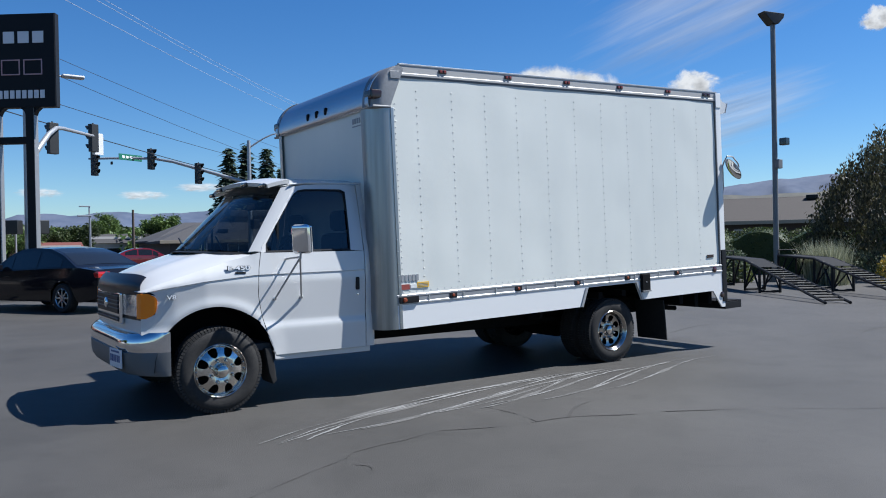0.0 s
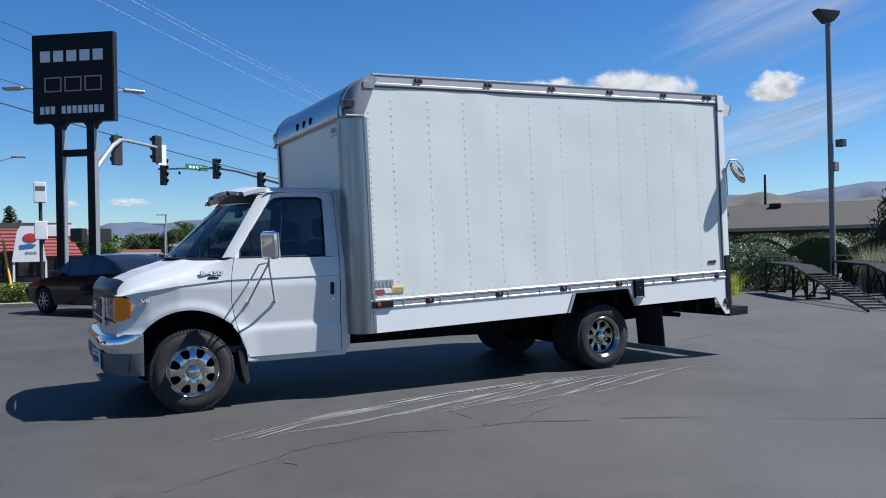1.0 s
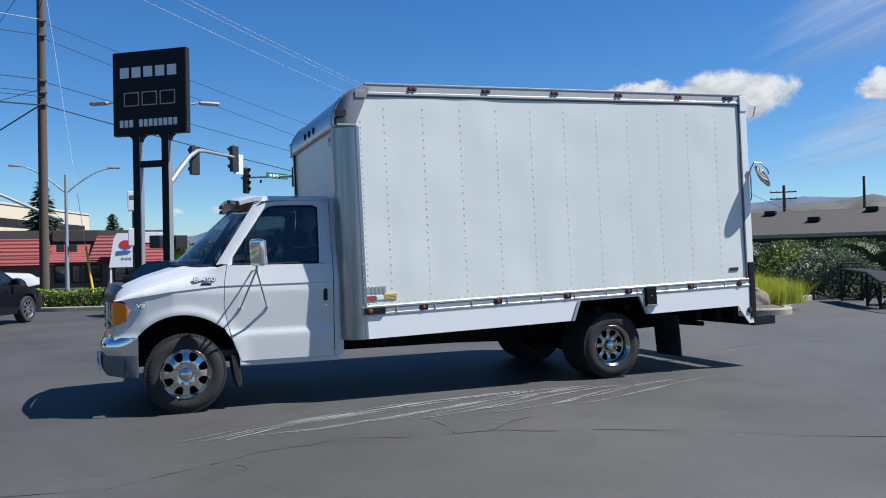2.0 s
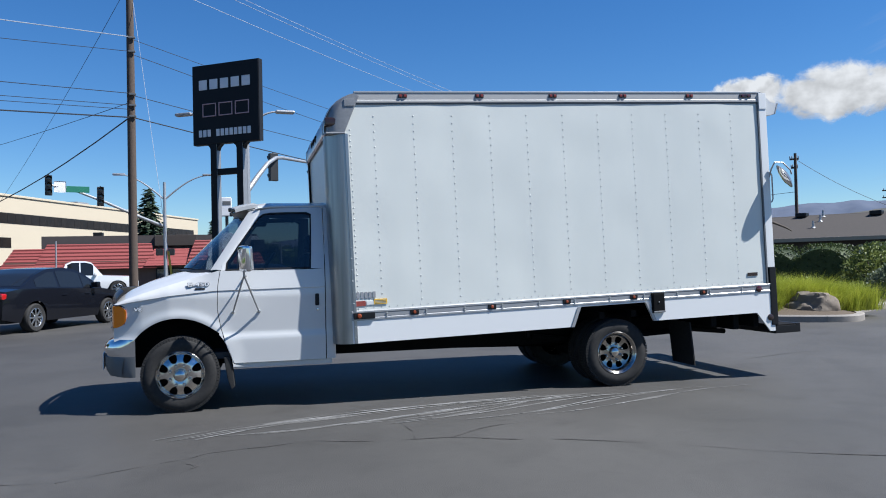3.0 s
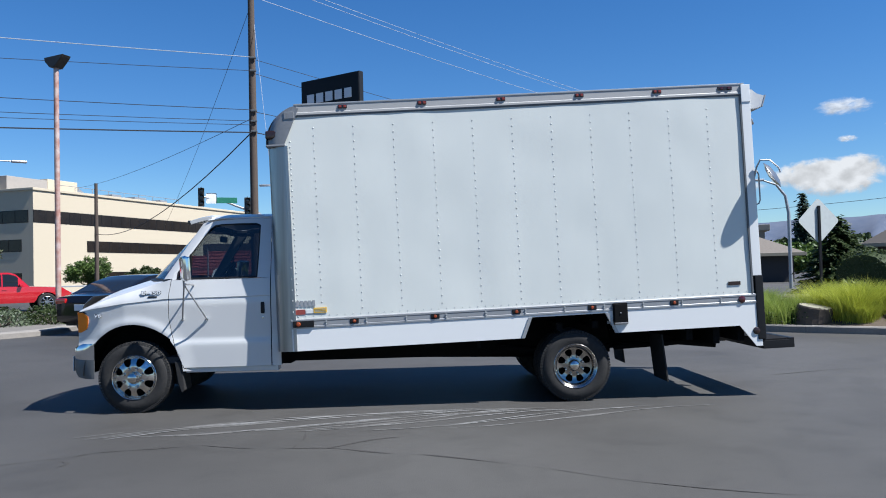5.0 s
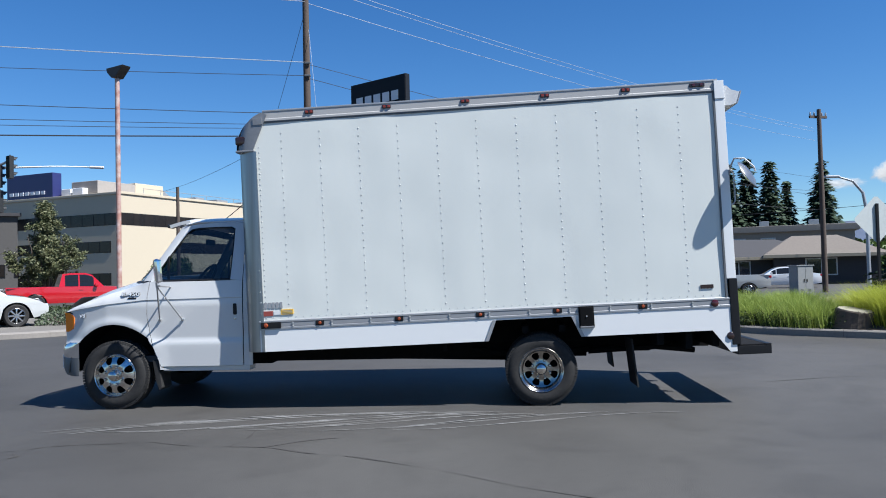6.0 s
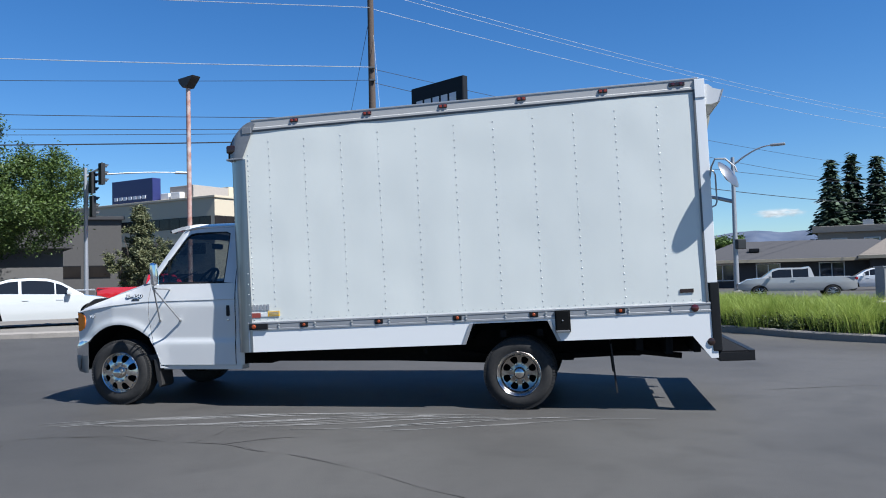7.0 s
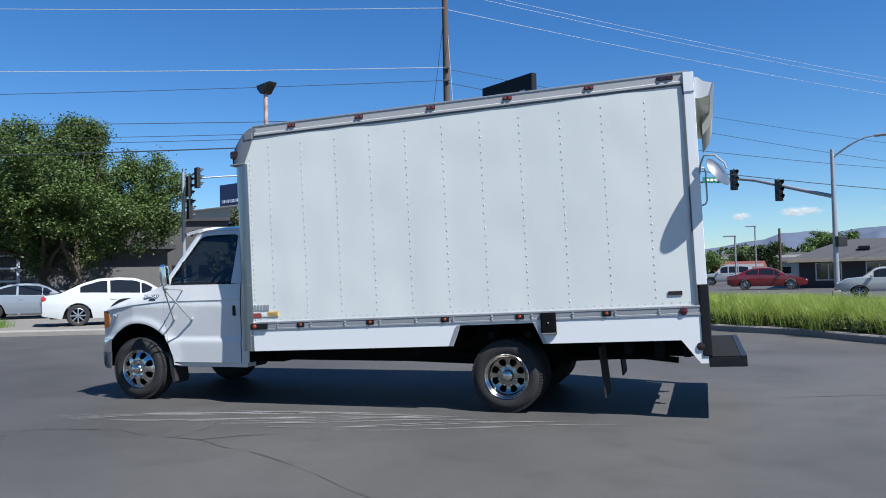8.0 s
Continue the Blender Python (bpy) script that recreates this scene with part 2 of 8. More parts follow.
def cargo(name, bm, material, parent, label="", smooth=35.0):
    bmesh.ops.transform(bm, matrix=RAKE, verts=bm.verts[:])
    return part(name, bm, material, parent, label, smooth)


def both(y, side):
    """The near side as given, the far side mirrored."""
    return y if side < 0 else 2 * MID - y


def panel_y(u, w, side=-1):
    """The skin of the side wall: bowed, dented and drawn in a little along its rivet rows."""
    k = (u - 0.485) / 0.4015 * math.pi
    return 0.004 + 0.0003 * math.cos(2 * k) + 0.005 * noise.noise((u * 0.9, w * 0.7, 3.1 + side)) + 0.0036 * noise.noise((u * 2.9, w * 2.3, 7.7 + side))


def side_wall(side):
    """One riveted side sheet, a little wavy between its posts."""
    rows = []
    for w in steps(0.30, 2.37, 34):
        r = []
        for u in steps(0.16, 4.87, 96):
            r.append((u, both(panel_y(u, w, side), side), w))
        rows.append(r)
    bm = sheet(rows)
    cargo("side_panel", bm, PANEL, truck, "white aluminium sheet with rows of rivets" if side < 0 else "")


for s in (-1, 1):
    side_wall(s)


def rivet_row(u, w0, w1, pitch, r=0.0076):
    verts, faces = [], []
    n = int((w1 - w0) / pitch)
    for k in range(n + 1):
        c = RAKE @ Vector((u, panel_y(u, w0 + k * pitch), w0 + k * pitch))
        b = len(verts)
        for rr, dy in ((r, 0.001), (r * 0.86, -0.0018), (r * 0.45, -0.0030)):
            for j in range(8):
                a = j * math.pi / 4
                verts.append((c.x + rr * math.cos(a), c.y + dy, c.z + rr * math.sin(a)))
        for q in (b, b + 8):
            for j in range(8):
                faces.append((q + j, q + (j + 1) % 8, q + 8 + (j + 1) % 8, q + 8 + j))
        faces.append(tuple(b + 16 + j for j in range(8)))
    return verts, faces


MARKERAMB = mat("marker_amber", (0.30, 0.055, 0.014), 0.2, 0, 0.6, 60, col2=(0.10, 0.02, 0.01), coat=0.4)
MARKERDK = mat("marker_dark", (0.030, 0.014, 0.011), 0.25, 0, 0.3, 80, coat=0.3)
# grey darker than the panel: the rivets' shadow dots put into their colour
RIVET = mat("rivet", (0.44, 0.45, 0.44), 0.42, 0.3)
rivet_sets = []
for k in range(11):
    v, f = rivet_row(0.485 + 0.4015 * k, 0.40, 2.27, 0.0762)
    rivet_sets.append((v, f))
v, f = rivet_row(0.245, 0.34, 2.10, 0.055)
rivet_sets.append((v, f))
v, f = rivet_row(0.196, 0.06, 2.02, 0.11, 0.008)
v = [(a, b - 0.0135, c) for a, b, c in v]
rivet_sets.append((v, f))
# the row of rivets along the foot of the side sheet
verts, faces = [], []
for k in range(60):
    c = RAKE @ Vector((0.24 + k * 0.0785, panel_y(0.24 + k * 0.0785, 0.345), 0.345))
    b = len(verts)
    for rr, dy in ((0.005, 0), (0.004, -0.003)):
        verts += [(c.x + rr * math.cos(j * math.pi / 3), c.y + dy, c.z + rr * math.sin(j * math.pi / 3)) for j in range(6)]
    faces += [(b + j, b + (j + 1) % 6, b + 6 + (j + 1) % 6, b + 6 + j) for j in range(6)] + [tuple(b + 6 + j for j in range(6))]
rivet_sets.append((verts, faces))

cargo("front_wall", bx(0.03, 0.06, 0.15, 2.25, 0.02, 2.13), PANEL, truck, "white front wall above the cab")
for s in (-1, 1):
    # rounded corner posts
    rows = []
    for w in (0.0, 0.7, 1.4, 2.06):
        r = []
        for k in range(13):
            a = k / 12 * math.pi / 2
            r.append((0.185 - 0.185 * math.sin(a) ** 0.9, both(-0.006 + 0.20 * (1 - math.cos(a)), s), w))
        rows.append([(0.215, both(-0.004, s), w)] + r + [(0.0, both(0.225, s), w)])
    cargo("corner_post", sheet(rows, 0.004), POLISHED, truck, "polished aluminium corner post")
    y0, y1 = sorted((both(-0.013, s), both(-0.003, s)))
    cargo("post_flange", bx(0.190, 0.222, y0, y1, 0.0, 2.06, 0.003), POLISHED, truck)
# the rounded leading edge of the roof
rows = []
for y in steps(0.06, 2.34, 8):
    r = [(0.012, y, 2.055), (0.0, y, 2.075)]
    for k in range(11):
        a = k / 10 * math.pi / 2
        r.append((0.30 - 0.305 * math.cos(a), y, 2.10 + 0.345 * math.sin(a)))
    rows.append(r)
cargo("roof_nose", sheet(rows, 0.004), NOSE, truck, "rounded aluminium nose of the roof")
v, f = [], []
for k in range(26):
    c = RAKE @ Vector((-0.006, 0.22 + k * 0.0785, 2.06))
    b = len(v)
    for rr, dx in ((0.008, 0), (0.006, -0.004)):
        v += [(c.x + dx, c.y + rr * math.cos(j * math.pi / 3), c.z + rr * math.sin(j * math.pi / 3)) for j in range(6)]
    f += [(b + j, b + (j + 1) % 6, b + 6 + (j + 1) % 6, b + 6 + j) for j in range(6)] + [tuple(b + 6 + j for j in range(6))]
rivet_sets.append((v, f))
v, f = [], []
for k in range(22):
    c = RAKE @ Vector((0.03, 0.235, 0.1 + k * 0.088))
    b = len(v)
    for rr, dx in ((0.008, 0), (0.006, -0.004)):
        v += [(c.x + dx, c.y + rr * math.cos(j * math.pi / 3), c.z + rr * math.sin(j * math.pi / 3)) for j in range(6)]
    f += [(b + j, b + (j + 1) % 6, b + 6 + (j + 1) % 6, b + 6 + j) for j in range(6)] + [tuple(b + 6 + j for j in range(6))]
rivet_sets.append((v, f))
for s in (-1, 1):
    # cast corner caps: a quarter ball that runs into a slanted cheek
    rows = []
    for i in range(9):
        b = i / 8 * math.pi / 2
        r = []
        for k in range(9):
            a = k / 8 * math.pi / 2
            x = 0.30 - 0.31 * math.cos(a) * (0.35 + 0.65 * math.cos(b) ** 0.6) if b < 1.5 else 0.30 - 0.11 * math.cos(a)
            y = 0.165 - 0.178 * math.sin(b)
            z = 2.07 + 0.385 * math.sin(a) ** 0.9
            r.append((x, both(y, s), z))
        rows.append(r)
    rows.append([(0.19 + 0.16 * k / 8, both(-0.012, s), 2.07 + 0.36 * k / 8) for k in range(9)])
    cargo("corner_cap", sheet(rows, 0.004), CAST, truck, "grey cast corner cap")
    if s < 0:
        cargo("cap_badge", bx(0.20, 0.30, -0.020, -0.012, 2.33, 2.40, 0.003), CAST, truck)
    cargo("corner_light", bx(0.0, 0.13, both(-0.005, s) if s < 0 else both(0.15, s), both(0.15, s) if s < 0 else both(-0.005, s), 2.135, 2.225, 0.02), MARKERDK, truck, "dark louvred corner marker light")
    cargo("post_collar", bx(0.005, 0.20, min(both(-0.014, s), both(0.16, s)), max(both(-0.014, s), both(0.16, s)), 2.055, 2.078, 0.008), CAST, truck)
for y in (0.98, 1.20, 1.42):
    cargo("cab_marker_light", bx(-0.014, 0.02, y - 0.030, y + 0.030, 2.120, 2.200, 0.020), FILLERBLK, truck)
cargo("roof", bx(0.28, 4.92, 0.01, 2.39, 2.425, 2.447), PANEL, truck, "white roof sheet")
for s in (-1, 1):
    poly = [(-0.004, 2.362), (-0.008, 2.366), (-0.008, 2.385), (-0.003, 2.392), (-0.004, 2.462), (0.05, 2.472), (0.05, 2.44), (0.004, 2.42), (0.004, 2.362)]
    cargo("top_rail", prism([(both(a, s), b) for a, b in poly], 0.30, 4.90, 'X'), TOPRAIL, truck, "aluminium top rail")
    lo, hi = sorted((both(-0.009, s), both(0.02, s)))
    cargo("roof_lip", bx(0.30, 4.90, lo, hi, 2.460, 2.478, 0.003), ALU, truck)
    # grey strip laid on the sheet as the rail's painted shadow line
    cargo("rail_shadow_strip", bx(0.30, 4.86, min(both(-0.002, s), both(0.003, s)), max(both(-0.002, s), both(0.003, s)), 2.345, 2.362), GREYPL, truck)
    for k in range(6):
        u = 0.79 + 0.802 * k - (0.10 if k == 5 else 0)
        wide = 0.075 if k == 5 else 0.046
        lo, hi = sorted((both(-0.012, s), both(0.0, s)))
        lamp = cargo("roof_marker_light", bx(u - wide, u + wide, lo, hi, 2.411, 2.449, 0.006), MARKERDK, truck)
        lo, hi = sorted((both(-0.021, s), both(-0.010, s)))
        for d in (-0.5, 0.5):
            cargo("lens", bx(u + d * wide - 0.015, u + d * wide + 0.015, lo, hi, 2.416, 2.444, 0.006), MARKER if k < 5 else REDLENS, lamp, "small red-amber lens")
    poly = [(-0.006, 0.222), (-0.012, 0.226), (-0.012, 0.243), (-0.006, 0.250), (-0.006, 0.290), (-0.012, 0.297), (-0.012, 0.312), (-0.004, 0.320), (0.02, 0.320), (0.02, 0.222)]
    cargo("bottom_rail", prism([(both(a, s), b) for a, b in poly], 0.175, 4.92, 'X'), ALU, truck, "aluminium bottom rail")
    lo, hi = sorted((both(-0.0085, s), both(0.0, s)))
    cargo("rail_web", bx(0.18, 4.915, lo, hi, 0.2515, 0.2885), mat("rail_web_grey", (0.33, 0.335, 0.34), 0.5, 0.3, 0.4, 12, col2=(0.24, 0.245, 0.25)) if s < 0 else bpy.data.materials["rail_web_grey"], truck, "dull grey web of the bottom rail")
    skirt = [(0.175, 0.0), (2.50, 0.0), (2.585, 0.205), (3.33, 0.205), (3.42, 0.0), (4.70, 0.0), (4.86, -0.215), (4.925, -0.215), (4.925, 0.222), (0.175, 0.222)]
    cargo("skirt", prism(skirt, both(-0.006, s), both(0.012, s)), TRIMW, truck, "white lower skirt with a wheel cut-out")
    for a, b in (((2.50, 0.0), (2.585, 0.205)), ((3.42, 0.0), (3.33, 0.205))):
        cargo("skirt_edge", prism([(a[0] - 0.035, a[1]), (a[0], a[1]), (b[0], b[1]), (b[0] - 0.035, b[1])] if a[0] < 3 else [(a[0], a[1]), (a[0] + 0.035, a[1]), (b[0] + 0.035, b[1]), (b[0], b[1])], both(-0.016, s), both(-0.004, s)), ALU, truck)
    if s < 0:
        for x in (2.25, 3.06, 3.88, 4.65, 5.49):
            u = x - 1.45
            lamp = cargo("side_marker_light", bx(u - 0.044, u + 0.044, -0.016, -0.004, 0.246, 0.298, 0.006), BLACK, truck)
            cargo("lens", lathe([(0.0, -0.026), (0.013, -0.024), (0.017, -0.018), (0.017, -0.01)], 16, m=pose(u, 0, 0.270)), MARKERAMB, lamp, "dark amber lens")
        u = 4.735
        cargo("side_marker_light", lathe([(0.0, -0.024), (0.026, -0.022), (0.036, -0.016), (0.036, -0.006)], 20, m=pose(u, 0, 0.265)), REDLENS, truck, "round red marker light")
        lamp = cargo("side_marker_light", bx(0.19, 0.40, -0.028, -0.008, 0.236, 0.300, 0.006), BLACK, truck)
        cargo("lens", lathe([(0.0, -0.044), (0.018, -0.041), (0.024, -0.03), (0.024, -0.01)], 16, m=pose(0.245, 0, 0.268)), MARKERAMB, lamp, "amber lens")
        # pairs of bolts along the rail
        v, f = [], []
        for k in range(11):
            for dw in (0.255, 0.284):
                c = RAKE @ Vector((0.52 + 0.4 * k, -0.012, dw))
                b = len(v)
                for rr, dy in ((0.010, 0), (0.008, -0.006)):
                    v += [(c.x + rr * math.cos(j * math.pi / 3), c.y + dy, c.z + rr * math.sin(j * math.pi / 3)) for j in range(6)]
                f += [(b + j, b + (j + 1) % 6, b + 6 + (j + 1) % 6, b + 6 + j) for j in range(6)] + [tuple(b + 6 + j for j in range(6))]
        rivet_sets.append((v, f))
# all the small rivet and bolt heads
v, f = [], []
for a, b in rivet_sets:
    k = len(v)
    v += a
    f += [tuple(i + k for i in q) for q in b]
raw("rivets", v, f, RIVET, truck, "small rivet heads in rows", smooth=50, kind="stuff")
# small maker's plate high on the front wall
for k in range(4):
    cargo("maker_mark", bx(0.0265, 0.031, 0.29 + 0.045 * k, 0.32 + 0.045 * k, 1.955, 2.005), STICKG, truck)
cargo("maker_mark", bx(0.0265, 0.031, 0.285, 0.46, 1.925, 1.937), STICKG, truck)
# fuel filler box
filler = cargo("fuel_filler_box", bx(3.405, 3.555, -0.028, 0.03, 0.085, 0.30, 0.006), FILLERBLK, truck, "black fuel filler box")
cargo("filler_door", bx(3.418, 3.542, -0.036, -0.026, 0.10, 0.288, 0.004), FILLERBLK, filler)
cargo("filler_lip", bx(3.412, 3.548, -0.046, -0.030, 0.088, 0.104, 0.003), CAST, filler)
cargo("latch", lathe([(0.0, -0.045), (0.006, -0.043), (0.008, -0.036)], 10, m=pose(3.48, 0, 0.20)), ALU, filler)
# stickers and letters
for k in range(6):
    cargo("maker_mark", bx(0.190 + 0.040 * k, 0.218 + 0.040 * k, -0.0032, 0.0015, 0.440, 0.500), STICKG, truck)
cargo("sticker", bx(0.195, 0.315, -0.0030, 0.0015, 0.362, 0.412), STICKR, truck)
cargo("sticker", bx(0.325, 0.395, -0.0032, 0.0015, 0.372, 0.408), STICKW, truck)
cargo("sticker", bx(0.40, 0.53, -0.0034, 0.0015, 0.372, 0.424), STICKY, truck)
for k in range(3):
    cargo("sticker_bar", bx(0.41, 0.52, -0.0050, 0.0015, 0.382 + 0.013 * k, 0.387 + 0.013 * k), STICKG, truck)
cargo("sticker", bx(4.61, 4.735, -0.0034, 0.0015, 0.415, 0.452), MARKERDK, truck)

# rear frame and door
for s in (-1, 1):
    y0, y1 = sorted((both(-0.012, s), both(0.006, s)))
    cargo("rear_gasket", bx(4.846, 4.862, y0, y1, 0.32, 2.36), GREYPL, truck)
    y0, y1 = sorted((both(-0.012, s), both(0.09, s)))
    cargo("rear_post", bx(4.862, 4.955, y0, y1, 0.50, 2.44, 0.004), TRIMW, truck, "white rear door post")
    y0, y1 = sorted((both(-0.016, s), both(0.10, s)))
    cargo("post_foot", bx(4.880, 4.965, y0, y1, -0.15, 0.50, 0.010), BLACK, truck, "black steel foot of the rear post")
    cargo("rear_lamp", lathe([(0.0, -0.020), (0.03, -0.018), (0.037, -0.013), (0.037, -0.002)], 20, m=pose(4.868, both(0, s), -0.06) if s < 0 else pose(4.868, both(0, s), -0.06, 0, 0, 180)), MARKERDK, truck, "round dark red lamp")
cargo("rear_header", bx(4.86, 4.955, -0.02, 2.42, 2.28, 2.46, 0.004), TRIMW, truck)
# the white hood that shelters the rear door, with a grey curtain roll under it
hood = part("rear_hood", prism([(6.335, 3.165), (6.365, 3.160), (6.41, 3.120), (6.492, 3.096), (6.498, 3.090), (6.468, 2.990), (6.395, 2.965), (6.335, 2.965)], 0.015, 2.385), WHITE, truck, "white hood above the rear door")
part("hood_lip", prism([(6.498, 3.106), (6.508, 3.103), (6.470, 2.983), (6.460, 2.986)], 0.010, 2.39), ALU, hood)
part("curtain_roll", prism([(6.385, 3.150), (6.505, 3.150), (6.500, 2.98), (6.470, 2.86), (6.395, 2.76)], 0.90, 2.20), mat("curtain_grey", (0.34, 0.345, 0.30), 0.8, 0, 0.2, 12), truck, "grey rolled curtain under the hood")
door = cargo("rear_door", bx(4.885, 4.915, 0.09, 2.31, 0.30, 2.28), WHITE, truck, "white roll-up rear door")
for k in range(6):
    cargo("door_slat", bx(4.915, 4.922, 0.10, 2.30, 0.315 + 0.33 * k, 0.63 + 0.33 * k, 0.004), WHITE, door)
bm = bmesh.new()
box(bm, 4.93, 5.255, 0.0, 2.40, -0.250, -0.166, 0.006)
box(bm, 5.20, 5.255, 0.0, 2.40, -0.170, -0.150, 0.004)
step = cargo("step_bumper", bm, BLACK, truck, "black steel step bumper")
cargo("step_plate", bx(4.935, 5.196, 0.004, 2.396, -0.165, -0.152), mat("worn_step_plate", (0.016, 0.016, 0.017), 0.85, 0.0, 0.4, 30, bump=0.3, bscale=90, spec=0.08), step, "worn dark chequer plate")
# grab handle
cargo("grab_handle", tube([(4.95, 0.02, 1.58), (4.99, 0.02, 1.565), (5.005, 0.02, 1.53), (5.005, 0.02, 1.27), (4.99, 0.02, 1.235), (4.95, 0.02, 1.22)], 0.008, 8), ALU, truck)
# convex rear corner mirror on its bent arm
arm = cargo("mirror_arm", tube([(4.95, 0.0, 1.50), (4.965, -0.03, 1.60), (5.00, -0.05, 1.672), (5.09, -0.07, 1.665), (5.17, -0.085, 1.58), (5.185, -0.085, 1.53)], 0.009, 8), ALU, truck)
mm = Matrix.Translation((5.115, -0.058, 1.515)) @ Vector((0.76, -0.415, 0.50)).to_track_quat('Z', 'Y').to_matrix().to_4x4()
head = cargo("corner_mirror", lathe([(0.0, 0.034), (0.09, 0.025), (0.145, 0.0), (0.150, -0.006), (0.143, -0.010)], 32, 'Z', mm), mat("mirror_back", (0.34, 0.35, 0.36), 0.30, 0.8, 0.2, 20), truck, "round convex mirror on a bent arm")
cargo("mirror_glass", lathe([(0.0, -0.040), (0.085, -0.030), (0.142, -0.008)], 32, 'Z', mm), MIRROR, head)

# chassis under the box
bm = bmesh.new()
for y in (0.78, 1.56):
    box(bm, -0.35, 5.0, y, y + 0.07, 0.43, 0.68, 0.01)
    box(bm, 5.0, 6.25, y, y + 0.07, 0.52, 0.68, 0.01)
for k in range(13):
    box(bm, 1.7 + 0.37 * k, 1.76 + 0.37 * k, 0.10, 2.30, 0.67 + 0.010 * k, 0.74 + 0.010 * k)
part("chassis_frame", bm, UNDER, truck, "black chassis frame")
bm = bmesh.new()
ring_tube(bm, [(4.47, 0.35, 0.372), (4.47, 0.95, 0.372), (4.47, 1.0, 0.372), (4.47, 1.45, 0.372), (4.47, 2.05, 0.372)], [0.06, 0.06, 0.15, 0.15, 0.06], 14)
part("rear_axle", bm, UNDER, truck)
bm = bmesh.new()
ring_tube(bm, [(1.3, 1.2, 0.46), (2.4, 1.2, 0.45), (4.3, 1.2, 0.40)], 0.05, 10)
part("drive_shaft", bm, UNDER, truck)
part("front_axle", tube([(0, 0.4, 0.36), (0, 2.0, 0.36)], 0.055, 10), UNDER, truck)
part("fuel_tank", bx(5.05, 5.75, 0.90, 1.50, 0.46, 0.66, 0.05), UNDER, truck, "dark fuel tank behind the axle")
part("gearbox", bx(0.5, 1.5, 0.95, 1.45, 0.38, 0.66, 0.06), UNDER, truck)
part("exhaust_pipe", tube([(1.2, 0.95, 0.50), (2.6, 0.86, 0.50), (4.0, 0.86, 0.50)], 0.035, 10), UNDER, truck)
part("tail_pipe", tube([(5.0, 0.62, 0.50), (5.7, 0.58, 0.54), (6.1, 0.56, 0.50)], 0.03, 10), UNDER, truck)
for x, z in ((5.62, 0.60), (5.90, 0.56), (6.16, 0.58)):
    part("crossmember", bx(x, x + 0.07, 0.08, 2.32, z, 0.80, 0.008), UNDER, truck)
part("tow_bracket", prism([(5.78, 0.62), (6.26, 0.62), (6.24, 0.56), (6.12, 0.50), (5.98, 0.49), (5.86, 0.54)], 1.05, 1.35), UNDER, truck)
for x in (1.62, 2.18, 2.95, 3.48):
    part("frame_hanger", bx(x, x + 0.035, 0.16, 0.20, 0.575 + 0.02 * math.sin(9 * x), 0.72, 0.006), UNDER, truck)
part("bumper_hanger", bx(5.75, 6.3, 0.75, 0.80, 0.52, 0.66, 0.01), UNDER, truck)
part("bumper_hanger", bx(5.75, 6.3, 1.60, 1.65, 0.52, 0.66, 0.01), UNDER, truck)
for y in (0.44, 1.96):
    bm = bmesh.new()
    for a, b in zip(steps(3.75, 5.15, 14), steps(3.75, 5.15, 14)[1:]):
        za, zb = 0.50 - 0.06 * math.sin((a - 3.75) / 1.4 * math.pi), 0.50 - 0.06 * math.sin((b - 3.75) / 1.4 * math.pi)
        prism([(a, za), (b, zb), (b, zb + 0.05), (a, za + 0.05)], y + 0.26, y + 0.33, bm=bm)
    part("leaf_spring", bm, UNDER, truck)
for s in (-1, 1):
    y = both(0.12, s)
    w = 0.46 if s < 0 else -0.46
    part("mud_flap", prism([(5.375, 0.66), (5.39, 0.66), (5.44, 0.18), (5.425, 0.18)], y, y + w), RUBBER, truck, "black rubber mud flap")
    part("inner_arch", bx(3.95, 4.95, min(y + 0.55 * w / 0.46, y + w * 1.2), max(y + 0.55 * w / 0.46, y + w * 1.2), 0.60, 0.90), UNDER, truck)


# ---- wheels ----
def tyre_mesh():
    bm = bmesh.new()
    pro = [(0.215, 0.028), (0.222, 0.010), (0.240, 0.004), (0.285, -0.004), (0.325, 0.002), (0.352, 0.018), (0.364, 0.040), (0.369, 0.075),
           (0.370, 0.112), (0.369, 0.150), (0.364, 0.185), (0.352, 0.207), (0.325, 0.222), (0.285, 0.228), (0.240, 0.220), (0.222, 0.214), (0.215, 0.196)]
    lathe(pro, 72, bm=bm)
    # tread blocks
    n = 76
    for k in range(n):
        a = 2 * math.pi * k / n
        for y0, y1, r0, r1 in ((0.012, 0.058, 0.345, 0.3735), (0.066, 0.108, 0.366, 0.3752), (0.116, 0.158, 0.366, 0.3752), (0.166, 0.212, 0.345, 0.3735)):
            d = 0.024 if (k + (y0 > 0.1)) % 2 else 0.021
            rot = Matrix.Rotation(a + (0.02 if 0.06 < y0 < 0.12 else 0), 4, 'Y')
            q = [bm.verts.new(rot @ Vector((sx * d / 2, y, z))) for y, z in ((y0, r0), (y0 + 0.004, r1), (y1 - 0.004, r1), (y1, r0)) for sx in (-1, 1)]
            bm.faces.new((q[2], q[3], q[5], q[4]))
            bm.faces.new((q[0], q[1], q[3], q[2]))
            bm.faces.new((q[4], q[5], q[7], q[6]))
            bm.faces.new((q[0], q[2], q[4], q[6]))
            bm.faces.new((q[1], q[3], q[5], q[7]))
    return bm


